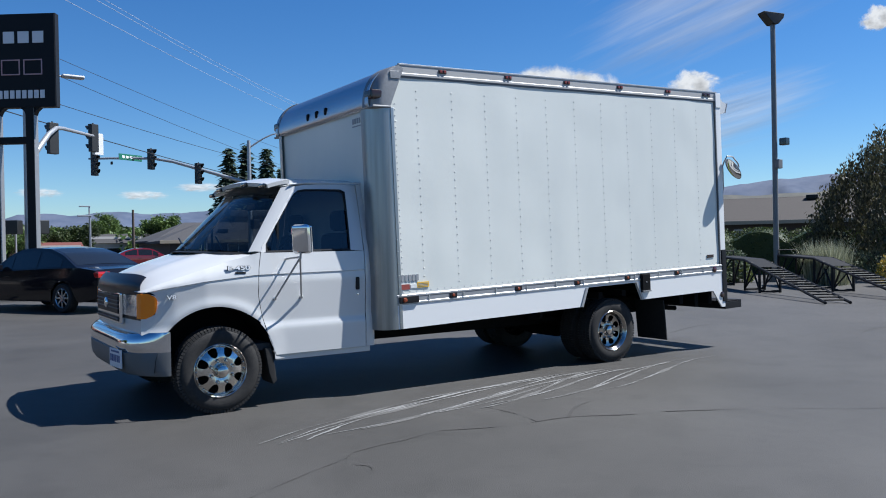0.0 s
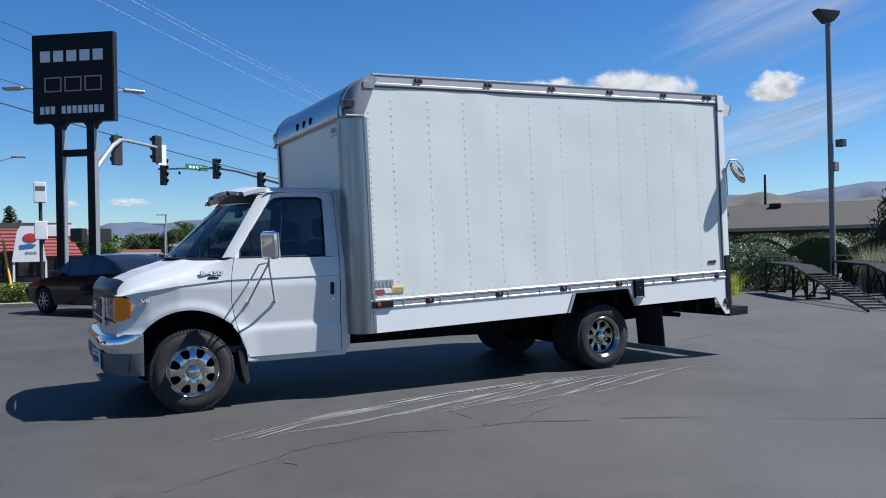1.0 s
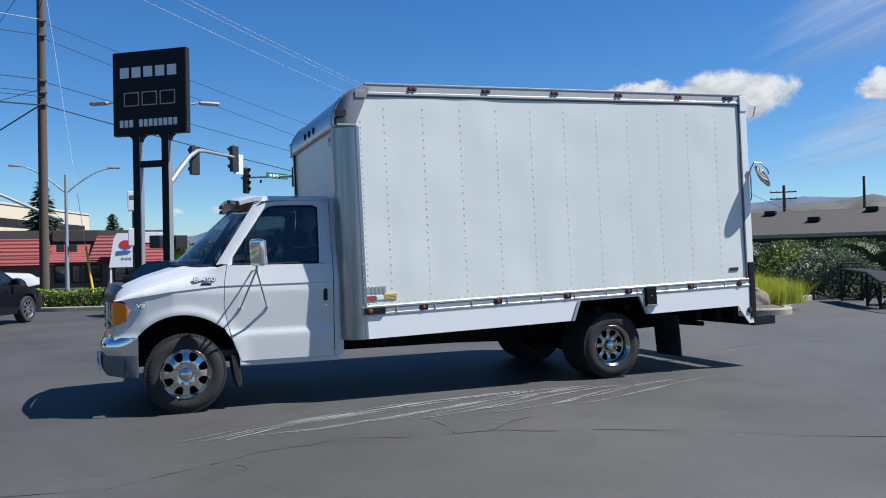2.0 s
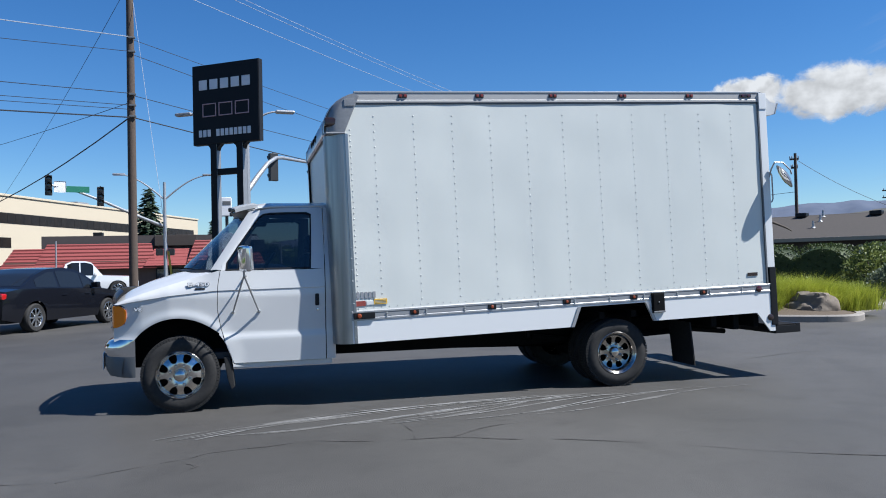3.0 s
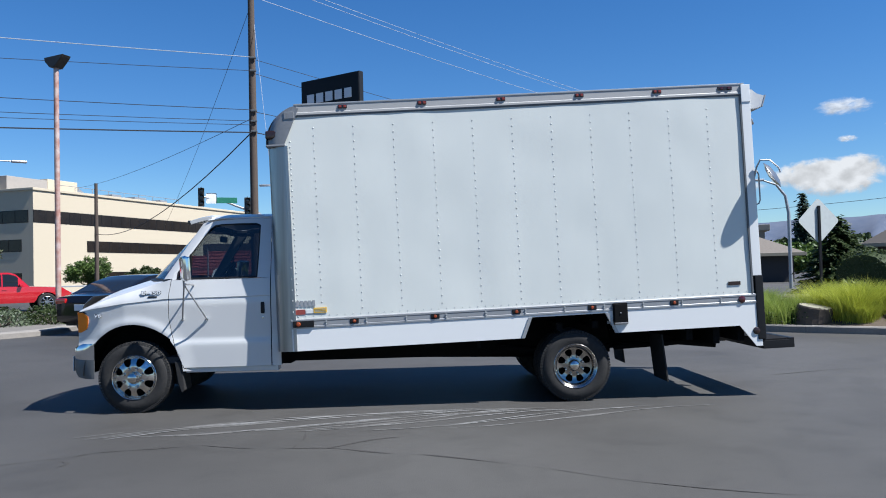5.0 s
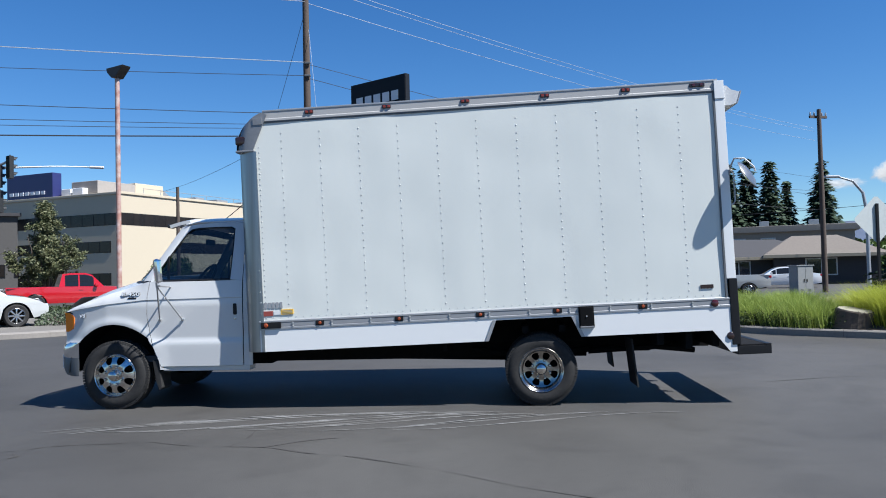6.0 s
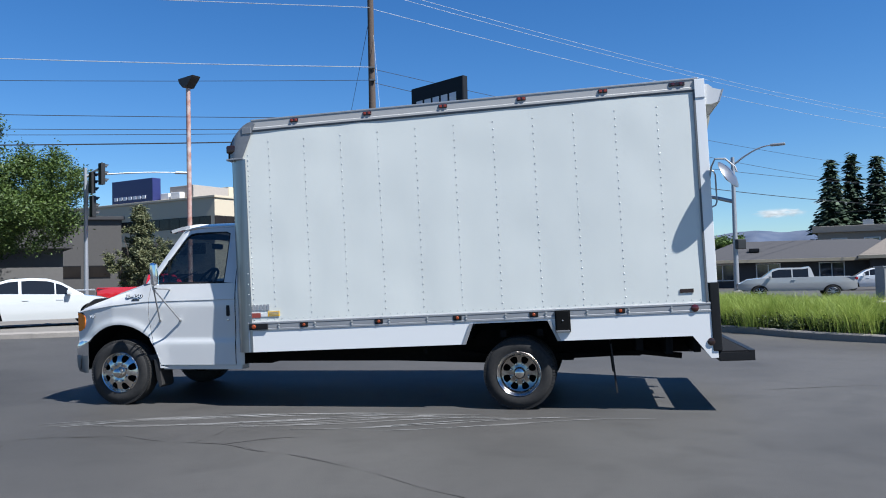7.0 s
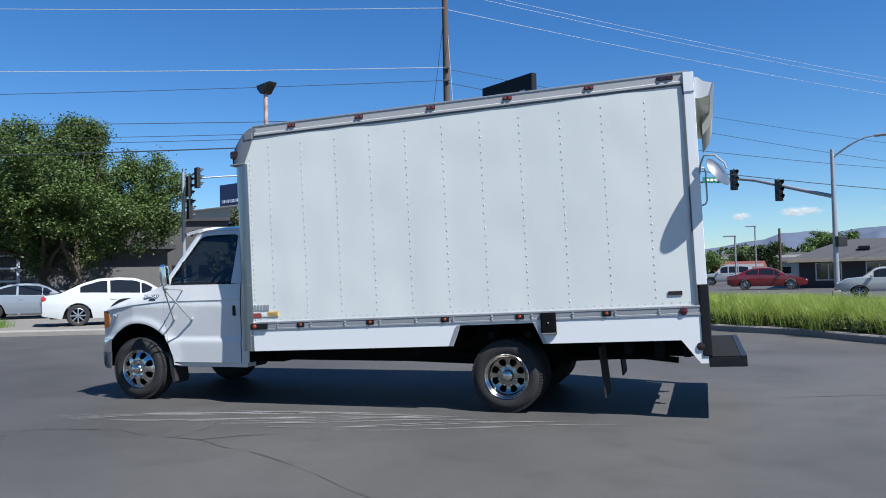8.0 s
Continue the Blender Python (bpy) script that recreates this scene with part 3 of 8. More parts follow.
def holed_disc(bm, r0, r1, y0, y1, n, hole_r, hole_c, dome=0.0):
    """A wheel disc with n openings cut clean through, dished from y0 at the hub to y1 at the rim."""
    seg = n * 26
    def yy(r):
        t = (r - r0) / (r1 - r0)
        return y0 + (y1 - y0) * t + dome * math.sin(math.pi * t)
    radii = steps(r0, r1, 30)
    grid = []
    for r in radii:
        grid.append([bm.verts.new((r * math.cos(2 * math.pi * k / seg), yy(r), r * math.sin(2 * math.pi * k / seg))) for k in range(seg)])
    fs = []
    for i in range(30):
        for k in range(seg):
            rm = (radii[i] + radii[i + 1]) / 2
            am = 2 * math.pi * (k + 0.5) / seg
            c = 2 * math.pi * (round(am / (2 * math.pi / n) - 0.5) + 0.5) / n
            d = (abs((rm - hole_c) / hole_r) ** 2.6 + abs((am - c) * rm / (hole_r * (0.86 + 0.30 * (rm - hole_c) / hole_r))) ** 2.6)
            if d > 1.0:
                fs.append(bm.faces.new((grid[i][k], grid[i][(k + 1) % seg], grid[i + 1][(k + 1) % seg], grid[i + 1][k])))
    bmesh.ops.recalc_face_normals(bm, faces=fs)
    bmesh.ops.solidify(bm, geom=fs, thickness=0.012)
    return bm


TYRE = tyre_mesh()
bmesh.ops.scale(TYRE, vec=(0.965, 1.0, 0.965), verts=TYRE.verts[:])
def wheel(x, y, side, rear):
    """A truck wheel whose outer face lies at y."""
    m = pose(x, y, 0.372) if side < 0 else pose(x, y, 0.372, 0, 0, 180)
    w = part("wheel", TYRE.copy(), RUBBER, truck, "black tyre on a chrome eight-hole wheel")
    w.matrix_basis = m
    rim = part("rim", lathe([(0.216, 0.006), (0.222, 0.000), (0.226, 0.004), (0.226, 0.02), (0.214, 0.03), (0.206, 0.06), (0.200, 0.20), (0.216, 0.22), (0.21, 0.225), (0.192, 0.20), (0.196, 0.06), (0.205, 0.02), (0.216, 0.006)], 48), WHEELCH, w)
    bm = bmesh.new()
    if rear:
        holed_disc(bm, 0.055, 0.186, 0.100, 0.088, 8, 0.040, 0.138, 0.012)
        lathe([(0.214, 0.008), (0.196, 0.020), (0.186, 0.040), (0.183, 0.090), (0.188, 0.095)], 48, bm=bm)
    else:
        holed_disc(bm, 0.055, 0.208, -0.006, 0.030, 8, 0.0405, 0.159, -0.022)
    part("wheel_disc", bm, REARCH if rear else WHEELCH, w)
    back = 0.19 if rear else 0.12
    part("brake_drum", lathe([(0.0, back), (0.195, back), (0.195, 0.22)], 32), UNDER, w)
    y0 = 0.100 if rear else -0.006
    bm = lathe([(0.0, y0 - 0.062), (0.030, y0 - 0.060), (0.046, y0 - 0.050), (0.052, y0 - 0.02), (0.060, y0 - 0.012), (0.064, y0 + 0.01)], 24)
    part("hub_cap", bm, WHEELCH, w)
    if not rear:
        for k in range(24):
            a = k * math.pi / 12
            part("rim_bolt", lathe([(0.0, 0.012), (0.005, 0.014), (0.007, 0.022)], 6, m=pose(0.204 * math.cos(a), 0, 0.204 * math.sin(a))), WHEELCH, rim)
    for k in range(8):
        a = (k + 0.5) * math.pi / 4
        bm = lathe([(0.0, y0 - 0.034), (0.009, y0 - 0.036), (0.0155, y0 - 0.026), (0.0165, y0 + 0.004)], 8, m=pose(0.096 * math.cos(a), 0, 0.096 * math.sin(a)))
        part("lug_nut", bm, WHEELCH, w)


wheel(0.0, 0.155, -1, False)
wheel(0.0, 2 * MID - 0.155, 1, False)
wheel(4.47, 0.065, -1, True)
wheel(4.47, 2 * MID - 0.065, 1, True)
for y in (0.355, 2 * MID - 0.355 - 0.225):
    w = part("wheel", TYRE.copy(), RUBBER, truck, "inner rear tyre")
    w.matrix_basis = pose(4.47, y, 0.372)

# ---- the cab ----
CREASE = [(-0.62, 1.03), (-0.45, 1.065), (-0.1, 1.115), (0.34, 1.155), (1.40, 1.168)]   # the line along wing and door


def half(x, z):
    """Half the cab's width at a place along it and a height."""
    w = lerp([(0.30, 1.004), (0.50, 1.012), (0.66, 1.019), (0.70, 1.019), (0.745, 1.006), (0.95, 1.016), (1.10, 1.024), (1.36, 0.995), (1.95, 0.845), (2.1, 0.80)], z)
    if z > lerp(CREASE, x):
        w += 0.008
    f = lerp([(-0.70, 0.84), (-0.62, 0.885), (-0.50, 0.93), (-0.35, 0.965), (-0.1, 0.995), (0.15, 1.0)], x)
    arch = math.exp(-((math.hypot(x + 0.02, z - 0.40) - 0.52) / 0.05) ** 2) * 0.012 if x < 0.6 else 0
    return w * f + arch


HOOD_EDGE = [(-0.62, 1.035), (-0.57, 1.062), (-0.50, 1.09), (-0.35, 1.14), (-0.1, 1.215), (0.15, 1.29), (0.40, 1.36)]
HOOD_MID = [(-0.65, 1.06), (-0.61, 1.115), (-0.52, 1.18), (-0.35, 1.255), (-0.1, 1.335), (0.02, 1.36), (0.2, 1.385)]


def arch_low(x):
    d = 0.505 ** 2 - (x + 0.02) ** 2
    return 0.40 + math.sqrt(d) if d > 0 else 0.0


def yside(h, s):
    return MID - h if s < 0 else MID + h


def turned(x):
    """How far the top of the wing is turned in; it runs out towards the windscreen pillar."""
    return 0.04 * min(1.0, max(0.0, (0.34 - x) / 0.25))


DOOR_EDGE = [(0.44, 0.50), (0.60, 0.432), (0.80, 0.375), (0.98, 0.345), (1.20, 0.352), (1.40, 0.385)]
for s in (-1, 1):
    # front wing: from the arch up to the edge of the bonnet
    rows = []
    for t in steps(0, 1, 44):
        x = -0.60 + t * (0.37 + 0.60)
        lo = max(arch_low(x), 0.70 if x < -0.33 else 0.0)
        hi = lerp(HOOD_EDGE, x)
        zc = min(lerp(CREASE, x), hi - 0.012)
        r = []
        for z in steps(lo, zc - 0.004, 14) + steps(zc + 0.004, hi, 6):
            xx = -0.60 + t * (lerp(DOOR_EDGE, z) - 0.003 + 0.60)
            turn_in = turned(xx) * max(0.0, (z - zc) / max(hi - zc, 0.01)) ** 2
            r.append((xx, yside(half(xx, z) - turn_in, s), z))
        rows.append(r)
    part("front_wing", sheet(rows, 0.004), WHITE, truck, "white front wing with a round wheel arch")
    # foot of the wing behind the wheel
    rows = []
    for z in steps(0.42, 0.82, 14):
        x0 = -0.02 + math.sqrt(max(0.505 ** 2 - (z - 0.40) ** 2, 0.0)) if z < 0.9 else 0.3
        x0 = max(x0, 0.36)
        x1 = max(lerp([(a, b) for a, b in DOOR_EDGE], z) - 0.006, x0 + 0.004) if z > 0.44 else x0 + 0.10 - (0.44 - z) * 0.12
        rows.append([(x, yside(half(x, z), s), z) for z_, x in ((z, q) for q in steps(x0, x1, 3))])
    part("wing_foot", sheet(rows, 0.004), WHITE, truck)
    # arch lining
    rows = []
    for k in range(19):
        a = math.pi * (0.0 + k / 18)
        rows.append([(-0.02 + 0.503 * math.cos(a), yside(h, s), 0.40 + 0.503 * math.sin(a)) for h in (1.0, 0.8, 0.55)])
    part("wheel_arch_lining", sheet(rows), UNDER, truck)
    y0, y1 = sorted((yside(1.015, s), yside(0.76, s)))
    part("mud_flap", prism([(0.395, 0.52), (0.455, 0.52), (0.485, 0.36), (0.50, 0.23), (0.465, 0.20), (0.43, 0.30)], y0, y1, bevel=0.008), RUBBER, truck, "moulded mud flap behind the front wheel")
    # sill
    y0, y1 = sorted((yside(0.985, s), yside(0.80, s)))
    part("sill", bx(0.50, 1.44, y0, y1, 0.40, 0.455, 0.01), WHITE, truck)
    # door skin below the window
    rows = []
    for k in range(46):
        q = []
        for t in steps(0, 1, 16):
            x = 0.40 + 0.975 * t
            zc = lerp(CREASE, x)
            z = 0.455 + (zc - 0.459) * k / 32 if k <= 32 else zc + 0.004 + (1.341 - zc) * (k - 33) / 12
            x0 = lerp(DOOR_EDGE, z) + 0.003
            x = x0 + (1.375 - x0) * t
            q.append((x, yside(half(x, z), s), z))
        rows.append(q)
    cab_door = part("door", sheet(rows, 0.004), WHITE, truck, "white cab door with a dark tinted window")
    # window frame: outline and opening share the count of points
    outer = [(0.385, 1.345), (0.395, 1.40), (0.50, 1.555), (0.62, 1.735), (0.735, 1.905), (0.78, 1.945), (0.86, 1.958), (1.05, 1.965), (1.25, 1.965), (1.375, 1.96), (1.378, 1.75), (1.378, 1.55), (1.375, 1.345)]
    inner = [(0.425, 1.350), (0.432, 1.42), (0.525, 1.560), (0.645, 1.735), (0.745, 1.870), (0.79, 1.905), (0.86, 1.917), (1.05, 1.922), (1.22, 1.922), (1.265, 1.90), (1.262, 1.75), (1.255, 1.55), (1.245, 1.355)]
    rows = [[(x, yside(half(x, z), s), z) for x, z in outer], [(x, yside(half(x, z) - 0.002, s), z) for x, z in inner], [(x, yside(half(x, z) - 0.030, s), z) for x, z in inner]]
    part("window_frame", sheet(rows, 0.003), WHITE, cab_door)
    seal = [(x, z) for x, z in inner]
    cx, cz = 0.9, 1.64
    inn = [(x + (cx - x) * 0.035, z + (cz - z) * 0.045) for x, z in inner]
    rows = [[(x, yside(half(x, z) - 0.006, s), z) for x, z in seal + seal[:1]], [(x, yside(half(x, z) - 0.008, s), z) for x, z in inn + inn[:1]]]
    part("window_seal", sheet(rows, 0.003), BLACK, cab_door)
    bm = bmesh.new()
    bm.faces.new([bm.verts.new((x, yside(half(x, z) - 0.020, s), z)) for x, z in inner])
    bmesh.ops.triangulate(bm, faces=bm.faces[:])
    pane = part("window_glass", bm, CABGLASS, cab_door, "dark tinted side glass", 0)
    pane.visible_shadow = False
    y0, y1 = sorted((yside(half(0.53, 1.5) - 0.012, s), yside(half(0.53, 1.5) - 0.03, s)))
    part("quarter_bar", prism([(0.545, 1.352), (0.565, 1.352), (0.570, 1.62), (0.550, 1.60)], y0, y1), BLACK, cab_door)
    y0, y1 = sorted((yside(1.037, s), yside(1.005, s)))
    part("door_handle", bx(1.277, 1.318, y0, y1, 0.985, 1.105, 0.012), BLACK, cab_door, "black door handle")
    y0, y1 = sorted((yside(1.030, s), yside(1.01, s)))
    part("door_lock", lathe([(0.0, y0), (0.010, y0 + 0.001), (0.013, y0 + 0.02)], 12, m=pose(1.30, 0, 0.945)), CHROME, cab_door)
    # rear pillar of the cab
    rows = []
    for z in steps(0.455, 1.97, 24):
        rows.append([(x, yside(half(x, z) - (0.012 if x > 1.46 else 0), s), z) for x in (1.384, 1.42, 1.455, 1.475)])
    part("rear_pillar", sheet(rows, 0.004), WHITE, truck)
    # windscreen pillar
    rows = []
    for t in steps(0, 1, 10):
        a = Vector((0.285 + 0.37 * t, yside(0.955 - 0.155 * t, s), 1.355 + 0.575 * t))
        x, z = 0.385 + 0.385 * t, 1.355 + 0.59 * t
        b = Vector((x, yside(half(x, z) + 0.001, s), z))
        mid = a * 0.5 + b * 0.5 + Vector((0, -0.008 if s < 0 else 0.008, 0.006))
        rows.append([a, mid, b])
    part("windscreen_pillar", sheet(rows, 0.004), WHITE, truck)

# bonnet
rows = []
for t in steps(0, 1, 20):
    r = []
    for q in steps(-1, 1, 28):
        e = -0.60 + t * (0.30 + 0.60)
        c = -0.65 + t * (-0.02 + 0.65)
        k = 1 - abs(q) ** 2.2
        x = e + (c - e) * k
        we = half(e, lerp(HOOD_EDGE, e)) - turned(e)
        z = lerp(HOOD_EDGE, e) + (lerp(HOOD_MID, c) - lerp(HOOD_EDGE, e)) * (1 - abs(q) ** 2.5) + 0.012 * math.exp(-((abs(q) - 0.55) / 0.10) ** 2) * min(1, 3 * t)
        r.append((x, MID + q * we, z))
    rows.append(r)
part("bonnet", sheet(rows, 0.004), WHITE, truck, "white sloping bonnet")
# cowl under the windscreen
rows = []
for q in steps(-1, 1, 16):
    k = 1 - abs(q) ** 2.2
    we = 0.96
    x0 = 0.27 + (-0.08 - 0.27) * k
    rows.append([(x0, MID + q * we, 1.33 + 0.035 * k), (x0 + 0.06, MID + q * we * 0.97, 1.345 + 0.03 * k), (x0 + 0.20, MID + q * we * 0.95, 1.34 + 0.03 * k)])
part("cowl", sheet(rows, 0.004), BLACK, truck, "black cowl under the windscreen")
# windscreen
rows = []
for t in steps(0, 1, 10):
    r = []
    for q in steps(-1, 1, 16):
        k = 1 - abs(q) ** 2.0
        xe, xc = 0.29 + 0.37 * t, -0.03 + 0.60 * t
        r.append((xe + (xc - xe) * k, MID + q * (0.955 - 0.155 * t), 1.355 + 0.575 * t + 0.035 * k))
    rows.append(r)
pane = part("windscreen", sheet(rows), CLEAR, truck, "raked windscreen", 60)
pane.visible_shadow = False
rows = []
for t in (0.88, 1.0):
    r = []
    for q in steps(-1, 1, 16):
        k = 1 - abs(q) ** 2.0
        xe, xc = 0.285 + 0.37 * t, -0.035 + 0.60 * t
        r.append((xe + (xc - xe) * k, MID + q * (0.955 - 0.155 * t), 1.359 + 0.575 * t + 0.035 * k))
    rows.append(r)
part("tint_strip", sheet(rows), SMOKE, truck, "dark strip along the top of the windscreen", 60)
# roof of the cab
rows = []
for t in steps(0, 1, 12):
    r = []
    for q in steps(-1, 1, 24):
        k = 1 - abs(q) ** 2.6
        xe, xc = 0.655 + t * 0.82, 0.56 + t * 0.915
        we = 0.795 + 0.05 * min(1, t * 6)
        z = 1.945 + 0.022 * min(1, t * 4) + (0.075 + 0.02 * min(1, t * 3)) * k
        r.append((xe + (xc - xe) * k, MID + q * we, z))
    rows.append(r)
part("cab_roof", sheet(rows, 0.004), WHITE, truck, "white cab roof")
part("rain_gutter", tube([(0.72, yside(0.85, -1), 1.955), (0.86, yside(0.855, -1), 1.975), (1.47, yside(0.855, -1), 1.985)], 0.009, 6), WHITE, truck)
part("cab_back", bx(1.462, 1.474, MID - 0.98, MID + 0.98, 0.46, 1.96), UNDER, truck)
part("cab_floor", bx(0.30, 1.46, MID - 0.97, MID + 0.97, 0.50, 0.56), DARKIN, truck)
# front panel, grille and lights
rows = []
for z in steps(0.70, 1.04, 6):
    r = []
    for q in steps(-1, 1, 20):
        k = 1 - abs(q) ** 3.0
        xe, xc = -0.60, -0.648
        r.append((xe + (xc - xe) * k, MID + q * half(-0.60, z), z))
    rows.append(r)
part("front_panel", sheet(rows, 0.01), WHITE, truck)
bm = bx(-0.682, -0.64, MID - 0.50, MID + 0.50, 0.765, 1.035, 0.02)
grille = part("grille", bm, CHROME, truck, "chrome grille with dark slots")
for z0, z1 in ((0.850, 1.005), (0.785, 0.832)):
    part("grille_slot", bx(-0.690, -0.668, MID - 0.455, MID + 0.455, z0, z1, 0.010), BLACK, grille)
for z in (0.897, 0.930, 0.963, 0.808):
    part("grille_bar", bx(-0.696, -0.682, MID - 0.455, MID + 0.455, z - 0.005, z + 0.005, 0.003), GREYPL, grille)
part("grille_badge", lathe([(0.0, -0.712), (0.03, -0.710), (0.045, -0.700), (0.048, -0.69)], 20, 'X', pose(0, MID, 0.93, 0, 0, 0)), CHROME, grille)
for s in (-1, 1):
    # headlight, with the rounded amber lamp wrapped round the corner, both in a dark seal
    rows = []
    for z in steps(0.850, 1.022, 6):
        r = []
        for q in steps(0.555, 0.94, 8):
            k = 1 - q ** 3.0
            r.append((-0.60 - 0.048 * k - 0.012, yside(q * half(-0.60, z), s), z))
        rows.append(r)
    lamp = part("headlight", sheet(rows, 0.01), LENS, truck, "clear headlight")
    rows = []
    for t in steps(0, 1, 10):
        z = 0.832 + 0.203 * t
        end = -0.475 - 0.075 * (2 * t - 1) ** 4 - 0.02 * (1 - t)
        r = [(-0.60 - 0.048 * (1 - q ** 3.0) - 0.014, yside(q * half(-0.60, z), s), z) for q in (0.945, 0.975)]
        for x in steps(-0.603, end, 8):
            r.append((x, yside(half(x, z) + 0.010, s), z))
        rows.append(r)
    part("corner_lamp", sheet(rows, 0.01), AMBER, truck, "amber corner lamp")
    rows = []
    for t in steps(0, 1, 10):
        z = 0.820 + 0.227 * t
        end = -0.463 - 0.075 * (2 * t - 1) ** 4 - 0.02 * (1 - t)
        r = [(-0.60 - 0.048 * (1 - q ** 3.0) - 0.006, yside(q * half(-0.60, z), s), z) for q in (0.55, 0.75, 0.90, 0.975)]
        for x in steps(-0.602, end, 8):
            r.append((x, yside(half(x, z) + 0.004, s), z))
        rows.append(r)
    part("lamp_seal", sheet(rows, 0.004), BLACK, truck)
# smoked bonnet guard, a bowed band round the front of the bonnet
rows = []
for t in steps(0, 1, 8):
    r = []
    for q in steps(-1, 1, 30):
        e = abs(q)
        x = -0.695 + 0.115 * e ** 2.4
        z = 1.012 + 0.02 * e ** 3 + (0.170 - 0.035 * e ** 8) * t + 0.012 * (1 - e * e)
        r.append((x + 0.055 * t ** 2.2 - 0.016 * math.sin(math.pi * t), MID + q * (0.835 - 0.05 * t ** 2), z))
    rows.append(r)
part("bonnet_guard", sheet(rows, 0.005), GUARDM, truck, "dark smoked plastic bonnet guard")


# front bumper: chrome shelf above, grey below
def bumper_x(q):
    return -0.40 - 0.335 * max(0.0, 1 - abs(q) ** 7) ** 0.7


def bumper(prof, name, material, label):
    rows = []
    for a in steps(-math.pi / 2, math.pi / 2, 56):
        q = math.sin(a)
        rows.append([(bumper_x(q) + dx * (1 - abs(q) ** 8), MID + q * 1.025, z) for dx, z in prof])
    return part(name, sheet(rows, 0.004), material, truck, label)


bumper([(0.16, 0.722), (0.10, 0.720), (0.045, 0.702), (0.012, 0.672), (0.0, 0.640), (0.0, 0.600), (0.008, 0.572), (0.016, 0.556)], "front_bumper", CHROME, "chrome front bumper")
bumper([(0.020, 0.562), (0.004, 0.555), (0.004, 0.480), (0.016, 0.420), (0.045, 0.375), (0.10, 0.366)], "bumper_apron", GREYPL, "grey lower bumper")
pm = pose(-0.738, 0.60, 0.500, 0, 0, -84)
plate = part("licence_plate", bx(-0.152, 0.152, -0.006, 0.004, -0.076, 0.076, 0.003), PLATE, truck, "white licence plate with a blue band")
plate.matrix_basis = pm
for k in range(6):
    part("plate_bar", bx(-0.125 + 0.043 * k, -0.100 + 0.043 * k, -0.009, -0.005, -0.03, 0.028), PLATEINK, plate)
part("plate_bar", bx(-0.10, 0.10, -0.009, -0.005, 0.048, 0.062), PLATEINK, plate)
# engine and bulkhead behind the wheel arches
part("engine_bay", bx(-0.55, 0.48, MID - 0.56, MID + 0.56, 0.40, 1.00, 0.05), UNDER, truck, "black engine bay between the wheel arches")
# sun visor over the windscreen
rows = []
for t in steps(0, 1, 6):
    r = []
    for q in steps(-1, 1, 20):
        k = 1 - abs(q) ** 2.2
        r.append((0.74 - 0.22 * t - 0.06 * k, MID + q * (0.80 + 0.02 * t), 2.005 + 0.055 * k - 0.03 * t * t - 0.02 * t))
    rows.append(r)
visor = part("sun_visor", sheet(rows, 0.035), WHITE, truck, "white sun visor above the windscreen")
for q in (-0.9, -0.45, 0.45, 0.9):
    k = 1 - abs(q) ** 2.2
    part("visor_lamp", bx(0.50 - 0.06 * k, 0.535 - 0.06 * k, MID + q * 0.82 - 0.06, MID + q * 0.82 + 0.06, 1.915 + 0.055 * k, 1.955 + 0.055 * k, 0.01), SMOKE, visor)
# west-coast mirrors on tripod arms
for s in (-1, 1):
    y = yside(1.36, s)
    d = -1 if s < 0 else 1
    mh = pose(0.60, y, 1.455, 4, 0, -64 if s < 0 else 64)
    bm = bmesh.new()
    box(bm, -0.095, 0.095, -0.02, 0.045, -0.125, 0.125, 0.03)
    mirror = part("door_mirror", bm, CHROME, truck, "chrome door mirror on tripod arms")
    mirror.matrix_basis = mh
    bm = bmesh.new()
    box(bm, -0.083, 0.083, 0.040, 0.050, -0.112, 0.112, 0.012)
    part("mirror_glass", bm, MIRROR, mirror)
    y = yside(1.30, s)
    for tip in ((0.49, 1.022, 0.945), (0.735, 1.022, 0.945)):
        bm = tube([(0.60, yside(1.34, s), 1.30), (tip[0], yside(tip[1] + 0.01, s), tip[2])], 0.0085, 8)
        arm = part("mirror_strut", bm, ALU, truck)
        part("strut_foot", lathe([(0.0, -0.012), (0.014, -0.010), (0.016, 0.012)], 10, m=pose(tip[0], yside(tip[1] + 0.004, s), tip[2])), CHROME, arm)
    part("mirror_strut", tube([(0.60, yside(1.34, s), 1.305), (0.62, yside(1.10, s), 1.295), (0.60, yside(1.0, s), 1.285)], 0.0085, 8), ALU, truck)
    part("mirror_strut", tube([(0.60, yside(1.345, s), 1.29), (0.60, yside(1.355, s), 1.345)], 0.010, 8), ALU, truck)
# badges
BADGE = mat("badge_silver", (0.80, 0.81, 0.82), 0.35, 0.1)
for text, size, x, z, wide in (("E-450", 0.050, 0.175, 1.220, 0.190), ("V8", 0.050, -0.375, 0.998, 0.075)):
    yaw = -math.degrees(math.atan((half(x + 0.05, z) - half(x - 0.05, z)) / 0.1))
    rim = lettering("badge", text, size, BLACK, truck, pose(x, yside(half(x, z) + (0.004 if x > 0 else 0.012), -1), z, 84, 0, yaw), "dark edge round silver badge letters", 0.003, wide * 1.05, 0.0026)
    lettering("letters", text, size, BADGE, rim, pose(0, 0, 0.0045), "", 0.001, wide, 0.0008)
part("badge", bx(0.145, 0.235, yside(1.032, -1), yside(1.008, -1), 1.172, 1.188, 0.002), BLACK, truck)
